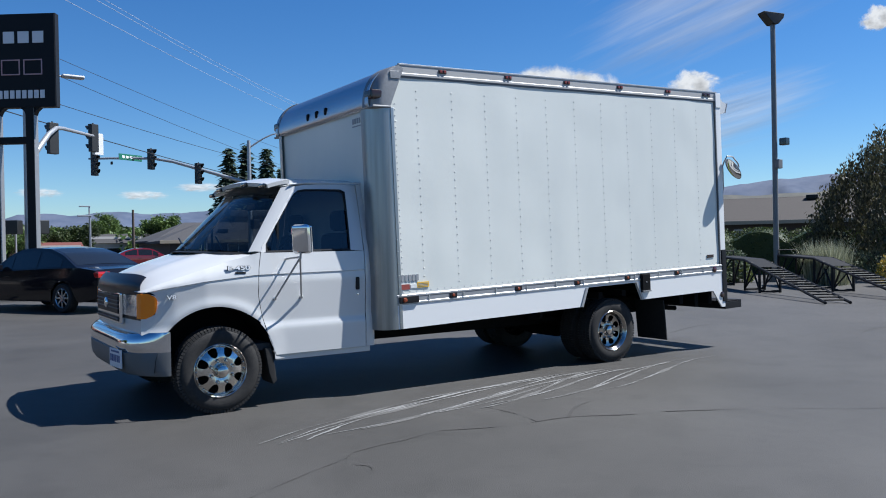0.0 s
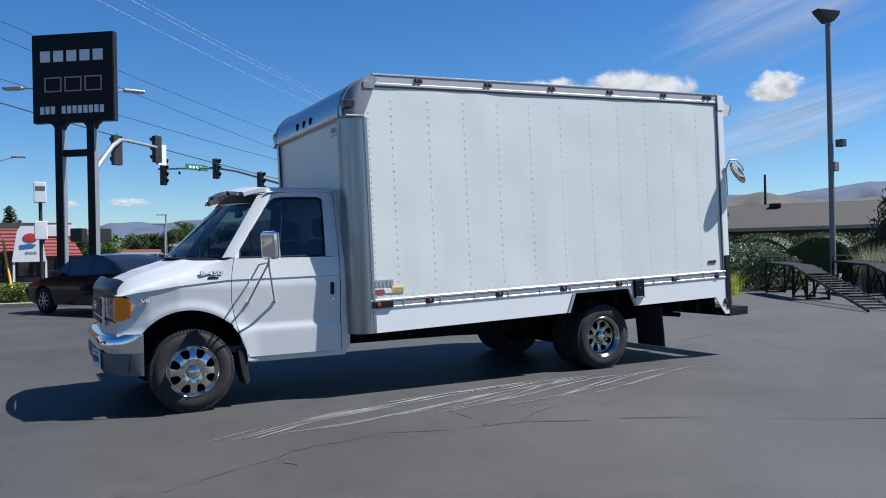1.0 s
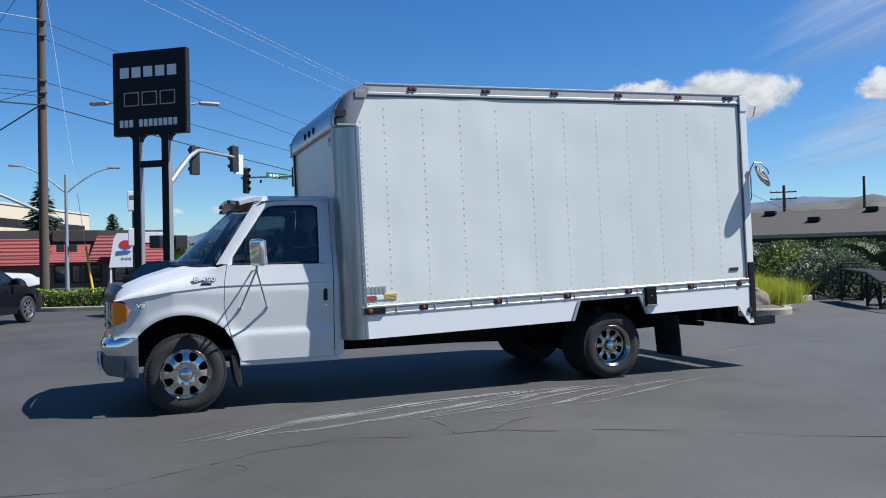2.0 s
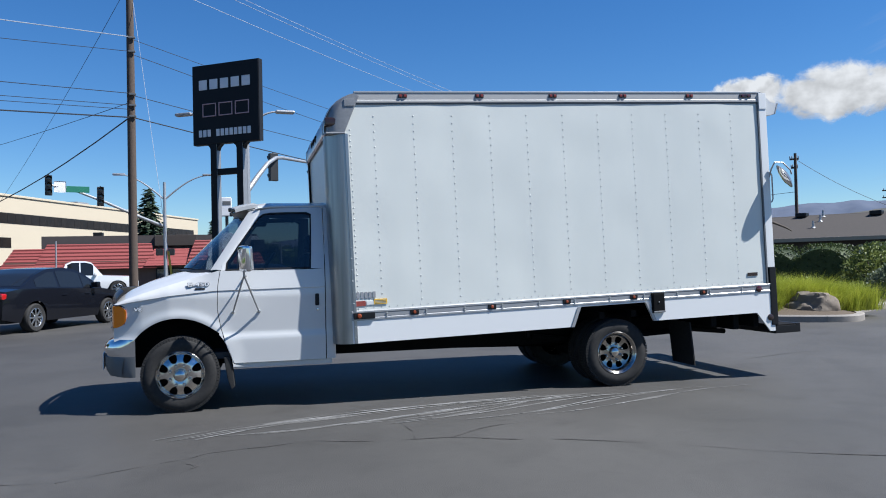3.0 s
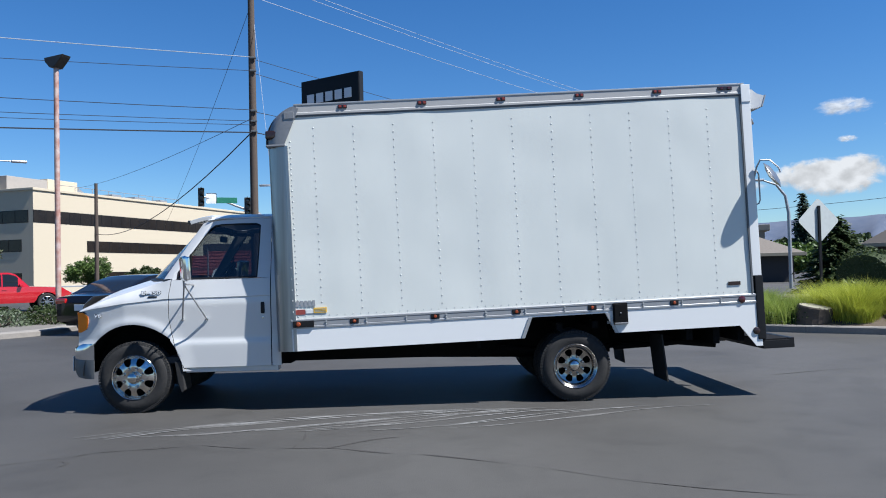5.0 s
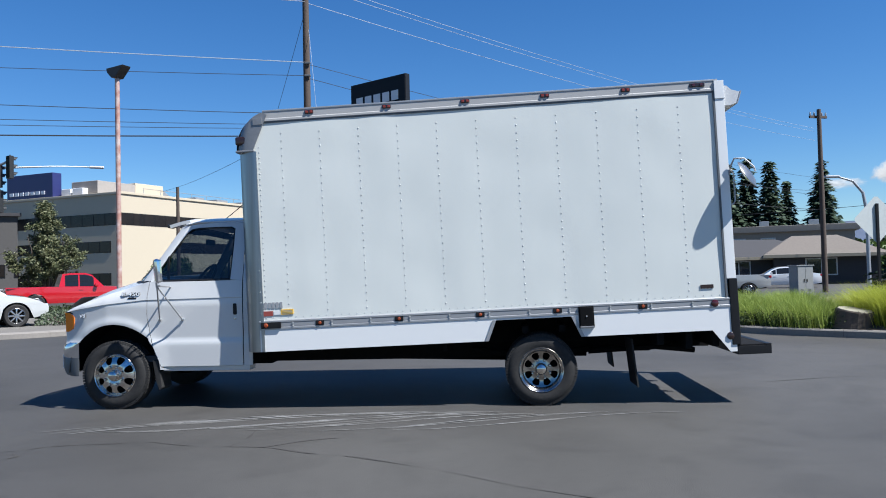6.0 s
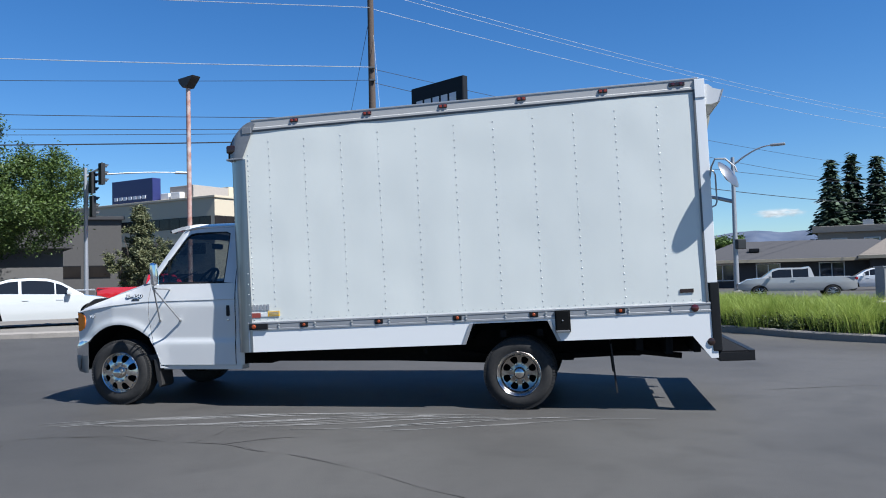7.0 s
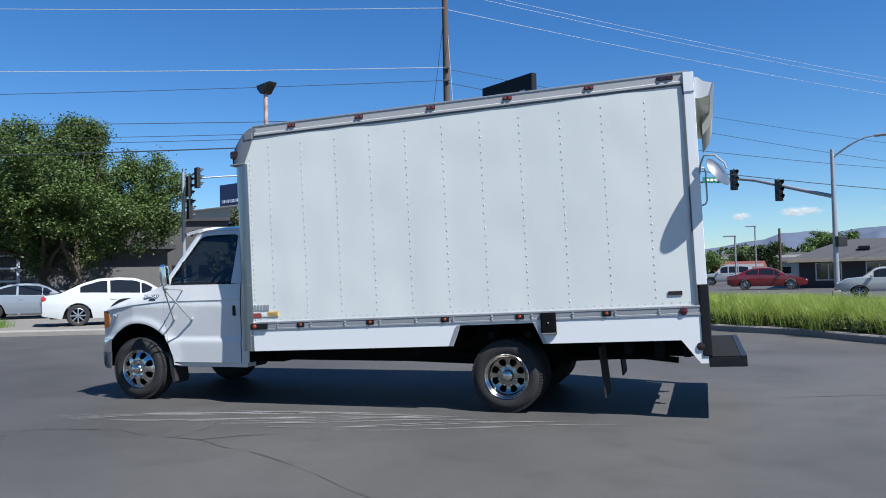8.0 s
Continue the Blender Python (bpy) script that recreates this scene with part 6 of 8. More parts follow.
near_mast = mast("signal_mast", 0.75, 21.8, 6.9, "galvanised signal mast with street lamps behind the pylon sign",
     [(0.75, 21.8, 4.15), (1.12, 22.2, 4.72), (1.52, 22.9, 5.30), (1.85, 23.7, 5.62), (2.15, 24.4, 5.72), (3.2, 26.2, 5.80), (4.0, 27.4, 5.85)],
     [(1.75, 23.9, 5.28, 205, 3), (3.55, 26.8, 5.75, 215, 3)], ((-1.25, 23.1, 7.15), (1.85, 21.9, 7.08)))
panel = part("back_panel", bx(-0.22, 0.22, -0.02, 0.02, -0.42, 0.42, 0.01), LETTER, near_mast, "white sign panel seen from behind")
panel.matrix_basis = pose(3.75 - 0.75, 27.0 - 21.8, 5.55, 0, 0, 20)
for s in (-1, 1):
    ped = part("walk_signal", bx(-0.21, 0.21, -0.16, 0.16, -0.22, 0.22, 0.03), SIGNAL, near_mast)
    ped.matrix_basis = pose(0.38 * s - 0.05, -0.1, 2.15, 0, 0, -10 + 25 * s)

mast("signal_mast", -20.2, 28.4, 7.3, "galvanised signal mast with a street lamp beside the big tree",
     [(-20.2, 28.4, 3.6), (-20.05, 28.2, 5.0), (-19.8, 28.0, 6.3), (-19.4, 27.9, 7.0), (-18.8, 27.8, 7.2)],
     [(-18.85, 27.8, 6.85, 150, 3), (-19.5, 27.95, 6.45, 150, 3), (-19.5, 28.0, 5.25, 150, 3)], ((-16.6, 30.95, 7.2),), 0.12)

mid_mast = mast("signal_mast", -9.2, 38.4, 3.0, "signal mast arm with two signal heads over the far street",
     [(-4.2, 42.6, 4.0), (-5.6, 41.3, 4.6), (-7.0, 40.2, 5.25), (-8.6, 39.0, 5.9), (-9.6, 38.2, 6.05)],
     [(-7.2, 40.0, 5.55, 20, 3), (-9.5, 38.3, 6.0, 20, 3)], None, 0.05)
sgn = part("street_name_sign", bx(-0.7, 0.7, -0.02, 0.02, -0.17, 0.17, 0.01), GREENSIGN, mid_mast, "green street name sign")
sgn.matrix_basis = pose(0.9, 0.6, 5.85, 0, 0, 20)
sgn = part("route_sign", bx(-0.3, 0.3, -0.02, 0.02, -0.3, 0.3, 0.06), LETTER, mid_mast)
sgn.matrix_basis = pose(0.2, 0.2, 5.95, 0, 0, 20)

# the double street lamp in front of the restaurant
lamp = thing("street_lamp", pose(-4.0, 42.3, 0), "tall grey street lamp with two curved arms", "street lamp")
part("pole", tube([(0, 0, 0), (0, 0, 6.6)], [0.12, 0.08], 12), GALV, lamp)
for s in (-1, 1):
    part("lamp_arm", tube([(2.6 * s * t, 0.2 * s * t, 5.55 + 1.5 * math.sin(t * math.pi / 2)) for t in steps(0, 1, 8)], [0.055 - 0.025 * k / 8 for k in range(9)], 8), GALV, lamp)
    part("luminaire", bx(2.55 * s - 0.35, 2.55 * s + 0.35, -0.13, 0.13, 7.0, 7.12, 0.04), GALV, lamp)
for s in (-1, 1):
    part("walk_signal", bx(0.33 * s - 0.2, 0.33 * s + 0.2, -0.15, 0.15, 2.2, 2.6, 0.03), SIGNAL, lamp)


def lot_lamp(x, y, h, material, label, yaw, seed):
    e = thing("lot_lamp", pose(x, y, 0), label, "lamp post")
    part("pole", tube([(0, 0, 0), (0, 0, h - 0.35)], [0.085, 0.075], 12), material, e)
    part("footing", tube([(0, 0, 0), (0, 0, 0.45)], 0.22, 18), CONCRETE, e)
    head = part("lamp_head", prism([(-0.09, -0.40), (0.09, -0.40), (0.26, -0.22), (0.30, -0.08), (-0.42, -0.03), (-0.36, -0.12)], -0.18, 0.18, bevel=0.015), LAMPHEAD, e, "dark box lamp head")
    head.matrix_basis = pose(0, 0, h, 0, 0, yaw)
    part("lamp_lens", prism([(-0.38, -0.045), (0.26, -0.090), (0.26, -0.072), (-0.38, -0.027)], -0.15, 0.15), LAMPGLASS, head)
    return e


lot_lamp(-8.16, 16.82, 8.35, RUST, "faded red lamp post with a tilted dark head", 160, 1)
lamp_r = lot_lamp(20.03, 8.40, 8.35, GREYPOLE, "tall grey lamp post with a dark head behind the ramps", -20, 2)
part("camera_box", bx(0.07, 0.27, -0.34, -0.10, 4.22, 4.44, 0.02), SMOKE, lamp_r)
part("junction_box", bx(-0.10, 0.12, -0.19, -0.06, 3.50, 3.78, 0.02), GREYPOLE, lamp_r)


def wood_pole(x, y, h, label, r=0.16, arms=()):
    e = thing("utility_pole", pose(x, y, 0), label, "utility pole")
    part("pole", tube([(0, 0, -0.1), (0, 0, h * 0.5), (0, 0, h)], [r, r * 0.9, r * 0.72], 14), WOODPOLE, e)
    for z, L, yaw in arms:
        a = part("cross_arm", bx(-L, L, -0.05, 0.05, -0.06, 0.06, 0.01), WOODPOLE, e)
        a.matrix_basis = pose(0, 0.12, z, 0, 0, yaw)
        for k in (-0.9, -0.45, 0.45, 0.9):
            part("insulator", lathe([(0.0, 0.24), (0.03, 0.22), (0.045, 0.12), (0.03, 0.06)], 10, 'Z', pose(k * L, 0, 0)), GALV, a)
    return e


P1 = Vector((-3.28, 22.61, 0))
p1 = wood_pole(P1.x, P1.y, 14.0, "tall brown wooden utility pole with many cables")
for z in (9.75, 9.25, 7.7, 7.3, 6.9):
    part("bracket", bx(-0.05, 0.19, -0.19, -0.10, z - 0.04, z + 0.04, 0.015), GREYPL, p1)
wood_pole(19.75, 31.25, 8.85, "brown wooden utility pole beside the street", 0.135, ((8.5, 0.5, 20),))
wood_pole(-26.7, 66.4, 10.3, "slim dark utility pole before the office building", 0.2)
wood_pole(38.0, 39.6, 8.5, "dark utility pole behind the low brown house", 0.13, ((8.1, 0.30, -40), (7.5, 0.22, -40)))
wood_pole(52.5, 37.8, 7.1, "dark utility pole far behind the brown roof", 0.13)
wood_pole(63.0, 56.5, 8.3, "dark utility pole with a cross arm in the distance", 0.2, ((7.6, 1.3, -40), (6.9, 1.3, -40)))
wood_pole(12.2, 61.0, 4.6, "thin dark pole in the distance", 0.12)


def cable(name, a, b, sag, r, material, label, n=14):
    pts = []
    for t in steps(0, 1, n):
        p = Vector(a) * (1 - t) + Vector(b) * t
        p.z -= sag * 4 * t * (1 - t)
        pts.append(p)
    tagged(part(name, tube(pts, r, 5), material), label, "cable", "overhead cables")


LEFTPOLE = Vector((-52.0, 0.5, 0))
for z, z2, r, mt, lab in ((12.2, 12.6, 0.014, CABLEW, "bright overhead cable on wooden poles"), (9.78, 10.2, 0.016, CABLEW, "bright overhead cable on wooden poles"), (9.25, 8.6, 0.011, CABLE, "thin dark cable between wooden poles"),
                          (7.73, 8.2, 0.013, CABLE, "dark overhead cable between wooden poles"), (7.30, 7.4, 0.011, CABLE, "thin dark cable between wooden poles"), (7.15, 7.0, 0.011, CABLE, "thin dark cable between wooden poles"), (6.86, 6.4, 0.024, CABLE, "thick black cable between wooden poles")):
    cable("overhead_cable", (P1.x, P1.y - 0.15, z), (LEFTPOLE.x, LEFTPOLE.y, z2), 0.45, r, mt, lab)
RIGHTPOLE = Vector((33.0, 65.5, 0))
for z, z2, r, mt, lab in ((12.2, 12.6, 0.011, CABLEW, "bright overhead cable on wooden poles"), (12.95, 13.4, 0.010, CABLEW, "bright overhead cable on wooden poles"), (13.15, 13.7, 0.010, CABLEW, "bright overhead cable on wooden poles"),
                          (9.75, 9.2, 0.011, CABLE, "thin dark cable between wooden poles"), (9.2, 7.6, 0.012, CABLE, "thin dark cable between wooden poles"), (7.7, 8.0, 0.014, CABLE, "dark overhead cable between wooden poles"), (6.9, 6.3, 0.022, CABLE, "thick black cable between wooden poles")):
    cable("overhead_cable", (P1.x, P1.y, z), (RIGHTPOLE.x, RIGHTPOLE.y, z2), 0.5, r, mt, lab)
cable("service_cable", (P1.x - 0.1, P1.y, 6.85), (-26.7, 66.4, 5.6), 1.3, 0.025, CABLE, "slack black service cable")
cable("service_cable", (P1.x - 0.1, P1.y, 7.4), (-30, 70, 10.3), 0.4, 0.012, CABLE, "thin service cable to a building")
cable("service_cable", (P1.x - 0.1, P1.y, 11.6), (-19, 62, 6.0), 0.4, 0.010, CABLE, "thin service cable to a building")
cable("guy_wire", (P1.x + 0.1, P1.y, 11.2), (-1.56, 19.15, 0.05), 0.0, 0.008, CABLEW, "bright guy wire of the utility pole")
GUARD = mat("guy_guard_yellow", (0.75, 0.42, 0.02), 0.5)
a, b = Vector((-1.56, 19.15, 0.12)), Vector((P1.x + 0.1, P1.y, 11.2))
tagged(part("guy_guard", tube([a, a + (b - a) * 0.165], 0.035, 10), GUARD), "yellow plastic guard on the guy wire", "cable guard")
cable("service_cable", (38.0, 39.6, 8.1), (44.2, 36.0, 4.0), 0.35, 0.016, CABLE, "dark service cable to the low house")
cable("overhead_cable", (38.0, 39.6, 5.8), (21.4, 49.5, 5.0), 0.2, 0.016, CABLE, "dark overhead cable between wooden poles")

# white camera mast between the sign and the restaurant
cam_mast = thing("signal_cabinet_mast", pose(-0.42, 43.0, 0) @ Matrix.Diagonal((1.22, 1.22, 1.22, 1)), "dark mast carrying two white equipment boxes", "mast")
part("pole", tube([(0, 0, 0), (0, 0, 4.6)], 0.08, 10), SIGNAL, cam_mast)
part("equipment_box", bx(-0.27, 0.25, -0.25, 0.25, 3.75, 4.70, 0.04), LETTER, cam_mast, "white box with grey louvres")
part("louvre", bx(-0.2, 0.2, -0.262, -0.248, 4.3, 4.5, 0.01), GREYPL, cam_mast)
part("equipment_box", bx(-0.27, 0.27, -0.22, 0.22, 2.05, 2.90, 0.04), LETTER, cam_mast)
# yellow sign post, thin poles far off
for x, y, h in ((8.8, 60, 4.0), (11.2, 75, 5.5), (3.5, 58, 3.2)):
    e = thing("street_lamp", pose(x, y, 0), "thin pale street lamp in the distance", "street lamp")
    part("pole", tube([(0, 0, 0), (0, 0, h)], 0.07, 8), GALV, e)
    part("luminaire", bx(-0.9, 0.1, -0.1, 0.1, h, h + 0.12, 0.03), GALV, e)
# the lamp far right, seen past the rear of the truck
e = thing("street_lamp", pose(22.6, 33.0, 0), "grey street lamp with one curved arm", "street lamp")
part("pole", tube([(0, 0, 0), (0, 0, 4.0), (-0.15, 0, 4.9), (-0.6, 0.05, 5.5), (-1.3, 0.1, 5.75)], [0.1, 0.085, 0.075, 0.06, 0.045], 10), GALV, e)
part("luminaire", bx(-1.95, -1.25, -0.05, 0.25, 5.70, 5.82, 0.04), GALV, e)
# diamond warning sign seen from behind
dm = thing("warning_sign", pose(13.86, 13.1, 0.14), "diamond road sign seen from its grey metal back", "road sign")
part("post", bx(-0.035, 0.035, 0.0, 0.05, 0, 2.75, 0.006), BLACK, dm)
pl = part("sign_plate", prism([(0, -0.60), (0.04, -0.59), (0.59, -0.04), (0.59, 0.04), (0.04, 0.59), (-0.04, 0.59), (-0.59, 0.04), (-0.59, -0.04), (-0.04, -0.59)], 0.052, 0.058, bevel=0.0), mat("sign_back_pale", (0.60, 0.63, 0.60), 0.5, 0.1, 0.2, 10), dm)
pl.matrix_basis = pose(0, 0, 2.34)
dm.rotation_euler = (0, 0, radians(8))

# grey utility cabinet behind the planted island
cab = thing("utility_cabinet", pose(16.85, 26.0, 0, 0, 0, 12), "grey metal utility cabinet beside the street", "utility cabinet")
CABM = mat("cabinet_grey", (0.30, 0.31, 0.30), 0.55, 0.2, 0.25, 8)
part("body", bx(-0.36, 0.36, 0, 0.62, 0.08, 1.30, 0.015), CABM, cab)
part("plinth", bx(-0.44, 0.44, -0.08, 0.70, 0, 0.09, 0.01), CONCRETE, cab)
part("roof_lip", bx(-0.40, 0.40, -0.04, 0.66, 1.30, 1.34, 0.008), CABM, cab)
for a, b in ((-0.335, -0.008), (0.008, 0.335)):
    d = part("cabinet_door", bx(a, b, -0.014, 0.002, 0.14, 1.25, 0.006), CABM, cab)
    part("vent", bx(a + 0.1, b - 0.1, -0.020, -0.012, 0.22, 0.34, 0.004), GREYPL, d)
    part("handle", bx(b - 0.07 if a < 0 else a + 0.04, b - 0.04 if a < 0 else a + 0.07, -0.035, -0.013, 0.62, 0.76, 0.006), BLACK, d)

# ---- display ramps ----
RAMPM = mat("ramp_black_steel", (0.012, 0.012, 0.013), 0.6, 0.0, 0.4, 12, col2=(0.026, 0.025, 0.024), bump=0.1, spec=0.2)
DECKM = mat("ramp_deck_grey", (0.017, 0.017, 0.018), 0.75, 0.0, 0.4, 10, col2=(0.03, 0.03, 0.03), spec=0.2)


def display_ramp(ox, oy, label):
    """A steel display track: ladder ramp, sloping plate, level deck on braced legs."""
    e = thing("display_ramp", pose(13.4 + ox, 2.6 + oy, 0), label, "car ramp", "display ramps")
    knots = [Vector((0, 0, 0.03)), Vector((2.15, 3.0, 0.62)), Vector((2.75, 3.85, 0.80)), Vector((4.05, 5.75, 0.85))]
    wv = Vector((0.80, -0.60, 0)) * 0.25
    for s in (-1, 1):
        for a, b in zip(knots, knots[1:]):
            part("side_rail", tube([a + wv * s, b + wv * s], 0.032, 6), RAMPM, e)
    for k in range(1, 14):
        p = knots[0].lerp(knots[1], k / 14)
        part("rung", tube([p - wv, p + wv], 0.022, 6), RAMPM, e)
    for i in (1, 2):
        a, b = knots[i], knots[i + 1]
        up = Vector((0, 0, 0.022))
        part("deck_plate", sheet([[a - wv + up, a + wv + up], [b - wv + up, b + wv + up]], 0.006), DECKM, e)
    for i in (1, 2, 3):
        k = knots[i]
        for s in (-1, 1):
            part("leg", tube([k + wv * s, Vector((k.x, k.y, 0)) + wv * s], 0.035, 6), RAMPM, e)
        part("foot_bar", tube([Vector((k.x, k.y, 0.04)) - wv, Vector((k.x, k.y, 0.04)) + wv], 0.03, 6), RAMPM, e)
        d = (knots[i] - knots[i - 1]) if i > 1 else (knots[2] - knots[1])
        d = Vector((d.x, d.y, 0)).normalized()
        part("cross_brace", tube([Vector((k.x, k.y, 0.06)) - wv, k + wv], 0.020, 6), RAMPM, e)
        for s in (-1, 1):
            part("brace", tube([Vector((k.x, k.y, 0.06)) + wv * s, k + d * (-0.55 if i > 1 else 0.45) + wv * s - Vector((0, 0, 0.06))], 0.025, 6), RAMPM, e)
    part("end_stop", tube([knots[3] - wv, knots[3] - wv + Vector((0, 0, 0.16)), knots[3] + wv + Vector((0, 0, 0.16)), knots[3] + wv], 0.022, 6), RAMPM, e)
    return e


display_ramp(0, 0, "black steel ladder ramp with braced legs for showing cars")
display_ramp(1.45, -1.05, "black steel ladder ramp standing beside its twin")

# ---- planting on the islands ----
rng = random.Random(5)
STONE = mat("field_stone", (0.19, 0.155, 0.12), 0.9, 0, 0.6, 7, col2=(0.085, 0.070, 0.055), bump=0.9, bscale=14)
def rock(x, y, z, sx, sy, sz, seed, label, yaw=0, flat=9.0):
    bm = bmesh.new()
    bmesh.ops.create_icosphere(bm, subdivisions=4, radius=1.0)
    for v in bm.verts:
        p = v.co.copy()
        k = 1 + 0.28 * noise.noise(p * 1.3 + Vector((seed, 0, 0))) + 0.10 * noise.noise(p * 3.5 + Vector((0, seed, 0)))
        q = noise.cell(p * 1.7 + Vector((seed, seed, 0)))
        v.co = p * (k + 0.05 * q)
        v.co.x *= sx
        v.co.y *= sy
        v.co.z = max(v.co.z, -0.5) * sz
        if v.co.z > flat:
            v.co.z = flat + 0.18 * (v.co.z - flat)
        v.co.z += 0.03 * noise.cell(Vector((v.co.x * 3 + seed, v.co.y * 2, v.co.z * 9)))
    ob = part("boulder", bm, STONE, None, "", 28)
    ob.matrix_basis = pose(x, y, z, 0, 0, yaw)
    return tagged(ob, label, "rock")


rock(12.30, 6.72, 0.26, 0.48, 0.36, 0.40, 2.0, "rough brown boulder with a flat pale top among lime green grass", -30, 0.30)


def stump(x, y, z, r, h, seed):
    """The foot of a felled trunk, cut level, its bark standing in ridges."""
    bm = bmesh.new()
    rings = []
    for zz, k in ((-0.10, 1.14), (h * 0.25, 1.04), (h * 0.6, 0.99), (h * 0.94, 1.0), (h, 0.96)):
        ring = []
        for j in range(40):
            a = j * math.pi / 20
            q = k * (1 + 0.05 * noise.noise((3 * math.cos(a), 3 * math.sin(a), seed)) + 0.03 * (j % 2) + 0.02 * noise.noise((9 * math.cos(a), 9 * math.sin(a), zz * 4)))
            ring.append(bm.verts.new((r * q * math.cos(a), r * 0.9 * q * math.sin(a), zz)))
        rings.append(ring)
    for lo, hi in zip(rings, rings[1:]):
        for j in range(40):
            bm.faces.new((lo[j], lo[(j + 1) % 40], hi[(j + 1) % 40], hi[j]))
    e = thing("tree_stump", pose(x, y, z, 8, 5, 0), "dark tree stump with a pale level cut in the grass", "stump")
    part("bark", bm, BARK, e, "", 20)
    part("cut_face", lathe([(0, h + 0.006), (r * 0.5, h + 0.008), (r * 0.88, h + 0.004), (r * 0.9, h - 0.02)], 32, 'Z'), mat("weathered_cut", (0.36, 0.33, 0.24), 0.85, 0, 0.5, 12, col2=(0.20, 0.17, 0.12), bump=0.3, bscale=30), e, "pale weathered cut wood")


stump(10.68, 7.44, 0.12, 0.33, 0.38, 3.0)
rock(11.1, 8.9, 0.35, 0.60, 0.45, 0.30, 9.0, "flat grey boulder in long grass", 10)
rock(13.2, 8.1, 0.24, 0.35, 0.30, 0.22, 12.0, "small rounded stone beside the kerb", 0)
spots = []
for _ in range(430):
    t = rng.random()
    x = 5.9 + 7.2 * t
    front = lerp([(5.2, 13.3), (6.7, 11.3), (8.1, 10.15), (9.2, 8.4), (10.6, 7.05), (12.2, 5.95), (13.1, 6.3)], x)
    d = rng.uniform(0.28, 3.6)
    y = front + d
    if math.hypot(x - 12.27, y - 6.6) < 0.66 or math.hypot(x - 10.66, y - 7.36) < 0.52:
        continue
    spots.append((x, y, 0.12 + 0.06 * min(d, 2.0), rng.uniform(0.7, 1.15)))
grass("meadow_grass", "long yellow-green grass on the planted island", [s for s in spots if s[0] < 10.9], GRASSM, 7, 320, 0.52, 0.19, 0.5, 0.0036)
cover = random.Random(77)
spots = [(x, lerp([(5.2, 13.3), (6.7, 11.3), (8.1, 10.15), (9.2, 8.4), (10.6, 7.05)], x) + cover.uniform(0.20, 0.75), cover.uniform(0.15, 0.32)) for x in (cover.uniform(6.2, 10.6) for _ in range(150))]
v, f = leaves(cover, spots, 0.032, 190, 0.10, 0.7)
tagged(raw("ground_cover", v, f, HEDGEM), "low dark green creeping plants along the kerb", "ground cover", kind="stuff")
mounds = [(11.35, 7.22, 1.0), (11.75, 7.55, 1.1), (11.15, 7.75, 0.9), (12.15, 7.42, 1.0), (12.6, 7.25, 1.05), (12.95, 7.0, 0.85), (11.6, 8.2, 1.0), (12.3, 8.1, 0.9), (13.05, 7.7, 0.9), (11.2, 8.6, 0.8), (12.8, 6.75, 0.6), (11.45, 6.95, 0.6)]
grass("lime_grass", "bright lime green mounds of ornamental grass", [(x + rng.gauss(0, 0.06), y + rng.gauss(0, 0.06), 0.16, s * rng.uniform(0.75, 1.05)) for x, y, s in mounds for _ in range(9)], GRASSL, 8, 330, 0.78, 0.17, 0.62, 0.0042)
more = [(13.35 + rng.uniform(-0.4, 0.65), 7.5 + rng.uniform(-0.75, 1.0), 0.14, rng.uniform(0.7, 1.1)) for _ in range(55)]
grass("lime_grass", "bright lime green grass beside the ramp", more, GRASSL, 9, 220, 0.6, 0.17, 0.5, 0.0042)
grass("plume_grass", "pale plumed ornamental grass behind the ramps", [(19.5 + rng.uniform(-0.4, 0.4), 6.4 + rng.uniform(-0.35, 0.35), 0.0, rng.uniform(0.8, 1.1)) for _ in range(14)], LAVEN, 10, 150, 1.2, 0.13, 0.25, 0.008)
shrub("silver_bush", 18.7, 10.1, 0.12, 1.5, 1.3, 1.25, "large rounded silver-green bush beside the ramps", 3, SILVER, 9000, 0.056)
shrub("dark_bush", 15.1, 8.7, 0.14, 0.5, 0.5, 0.5, "small dark bush under the ramp", 4, HEDGEM, 700, 0.05)
shrub("yellow_bush", 19.7, 12.8, 0.10, 1.2, 1.0, 1.55, "yellow-green bush in front of the hedge", 6, TOPIARY, 2600, 0.07)
shrub("round_bush", 23.6, 7.4, 0.0, 1.1, 0.9, 0.95, "low rounded clipped bush", 7, SILVER, 1600, 0.07)
shrub("round_bush", 19.2, 9.5, 0.0, 0.8, 0.7, 0.75, "low rounded clipped bush with yellow tips", 17, TOPIARY, 1200, 0.06)
shrub("round_bush", 13.6, 11.2, 0.2, 0.75, 0.7, 0.7, "round green bush in the long grass", 18, TOPIARY, 1200, 0.06)
shrub("round_bush", 15.0, 10.2, 0.2, 0.7, 0.6, 0.6, "round green bush in the long grass", 19, TOPIARY, 1000, 0.06)

shrub("flowering_bush", 19.8, 4.7, 0.0, 0.6, 0.5, 0.95, "bush with yellow and orange flowers beside the ramps", 27, leaf_mat("yellow_flower", (0.10, 0.13, 0.03), (0.62, 0.40, 0.06)), 1100, 0.05)

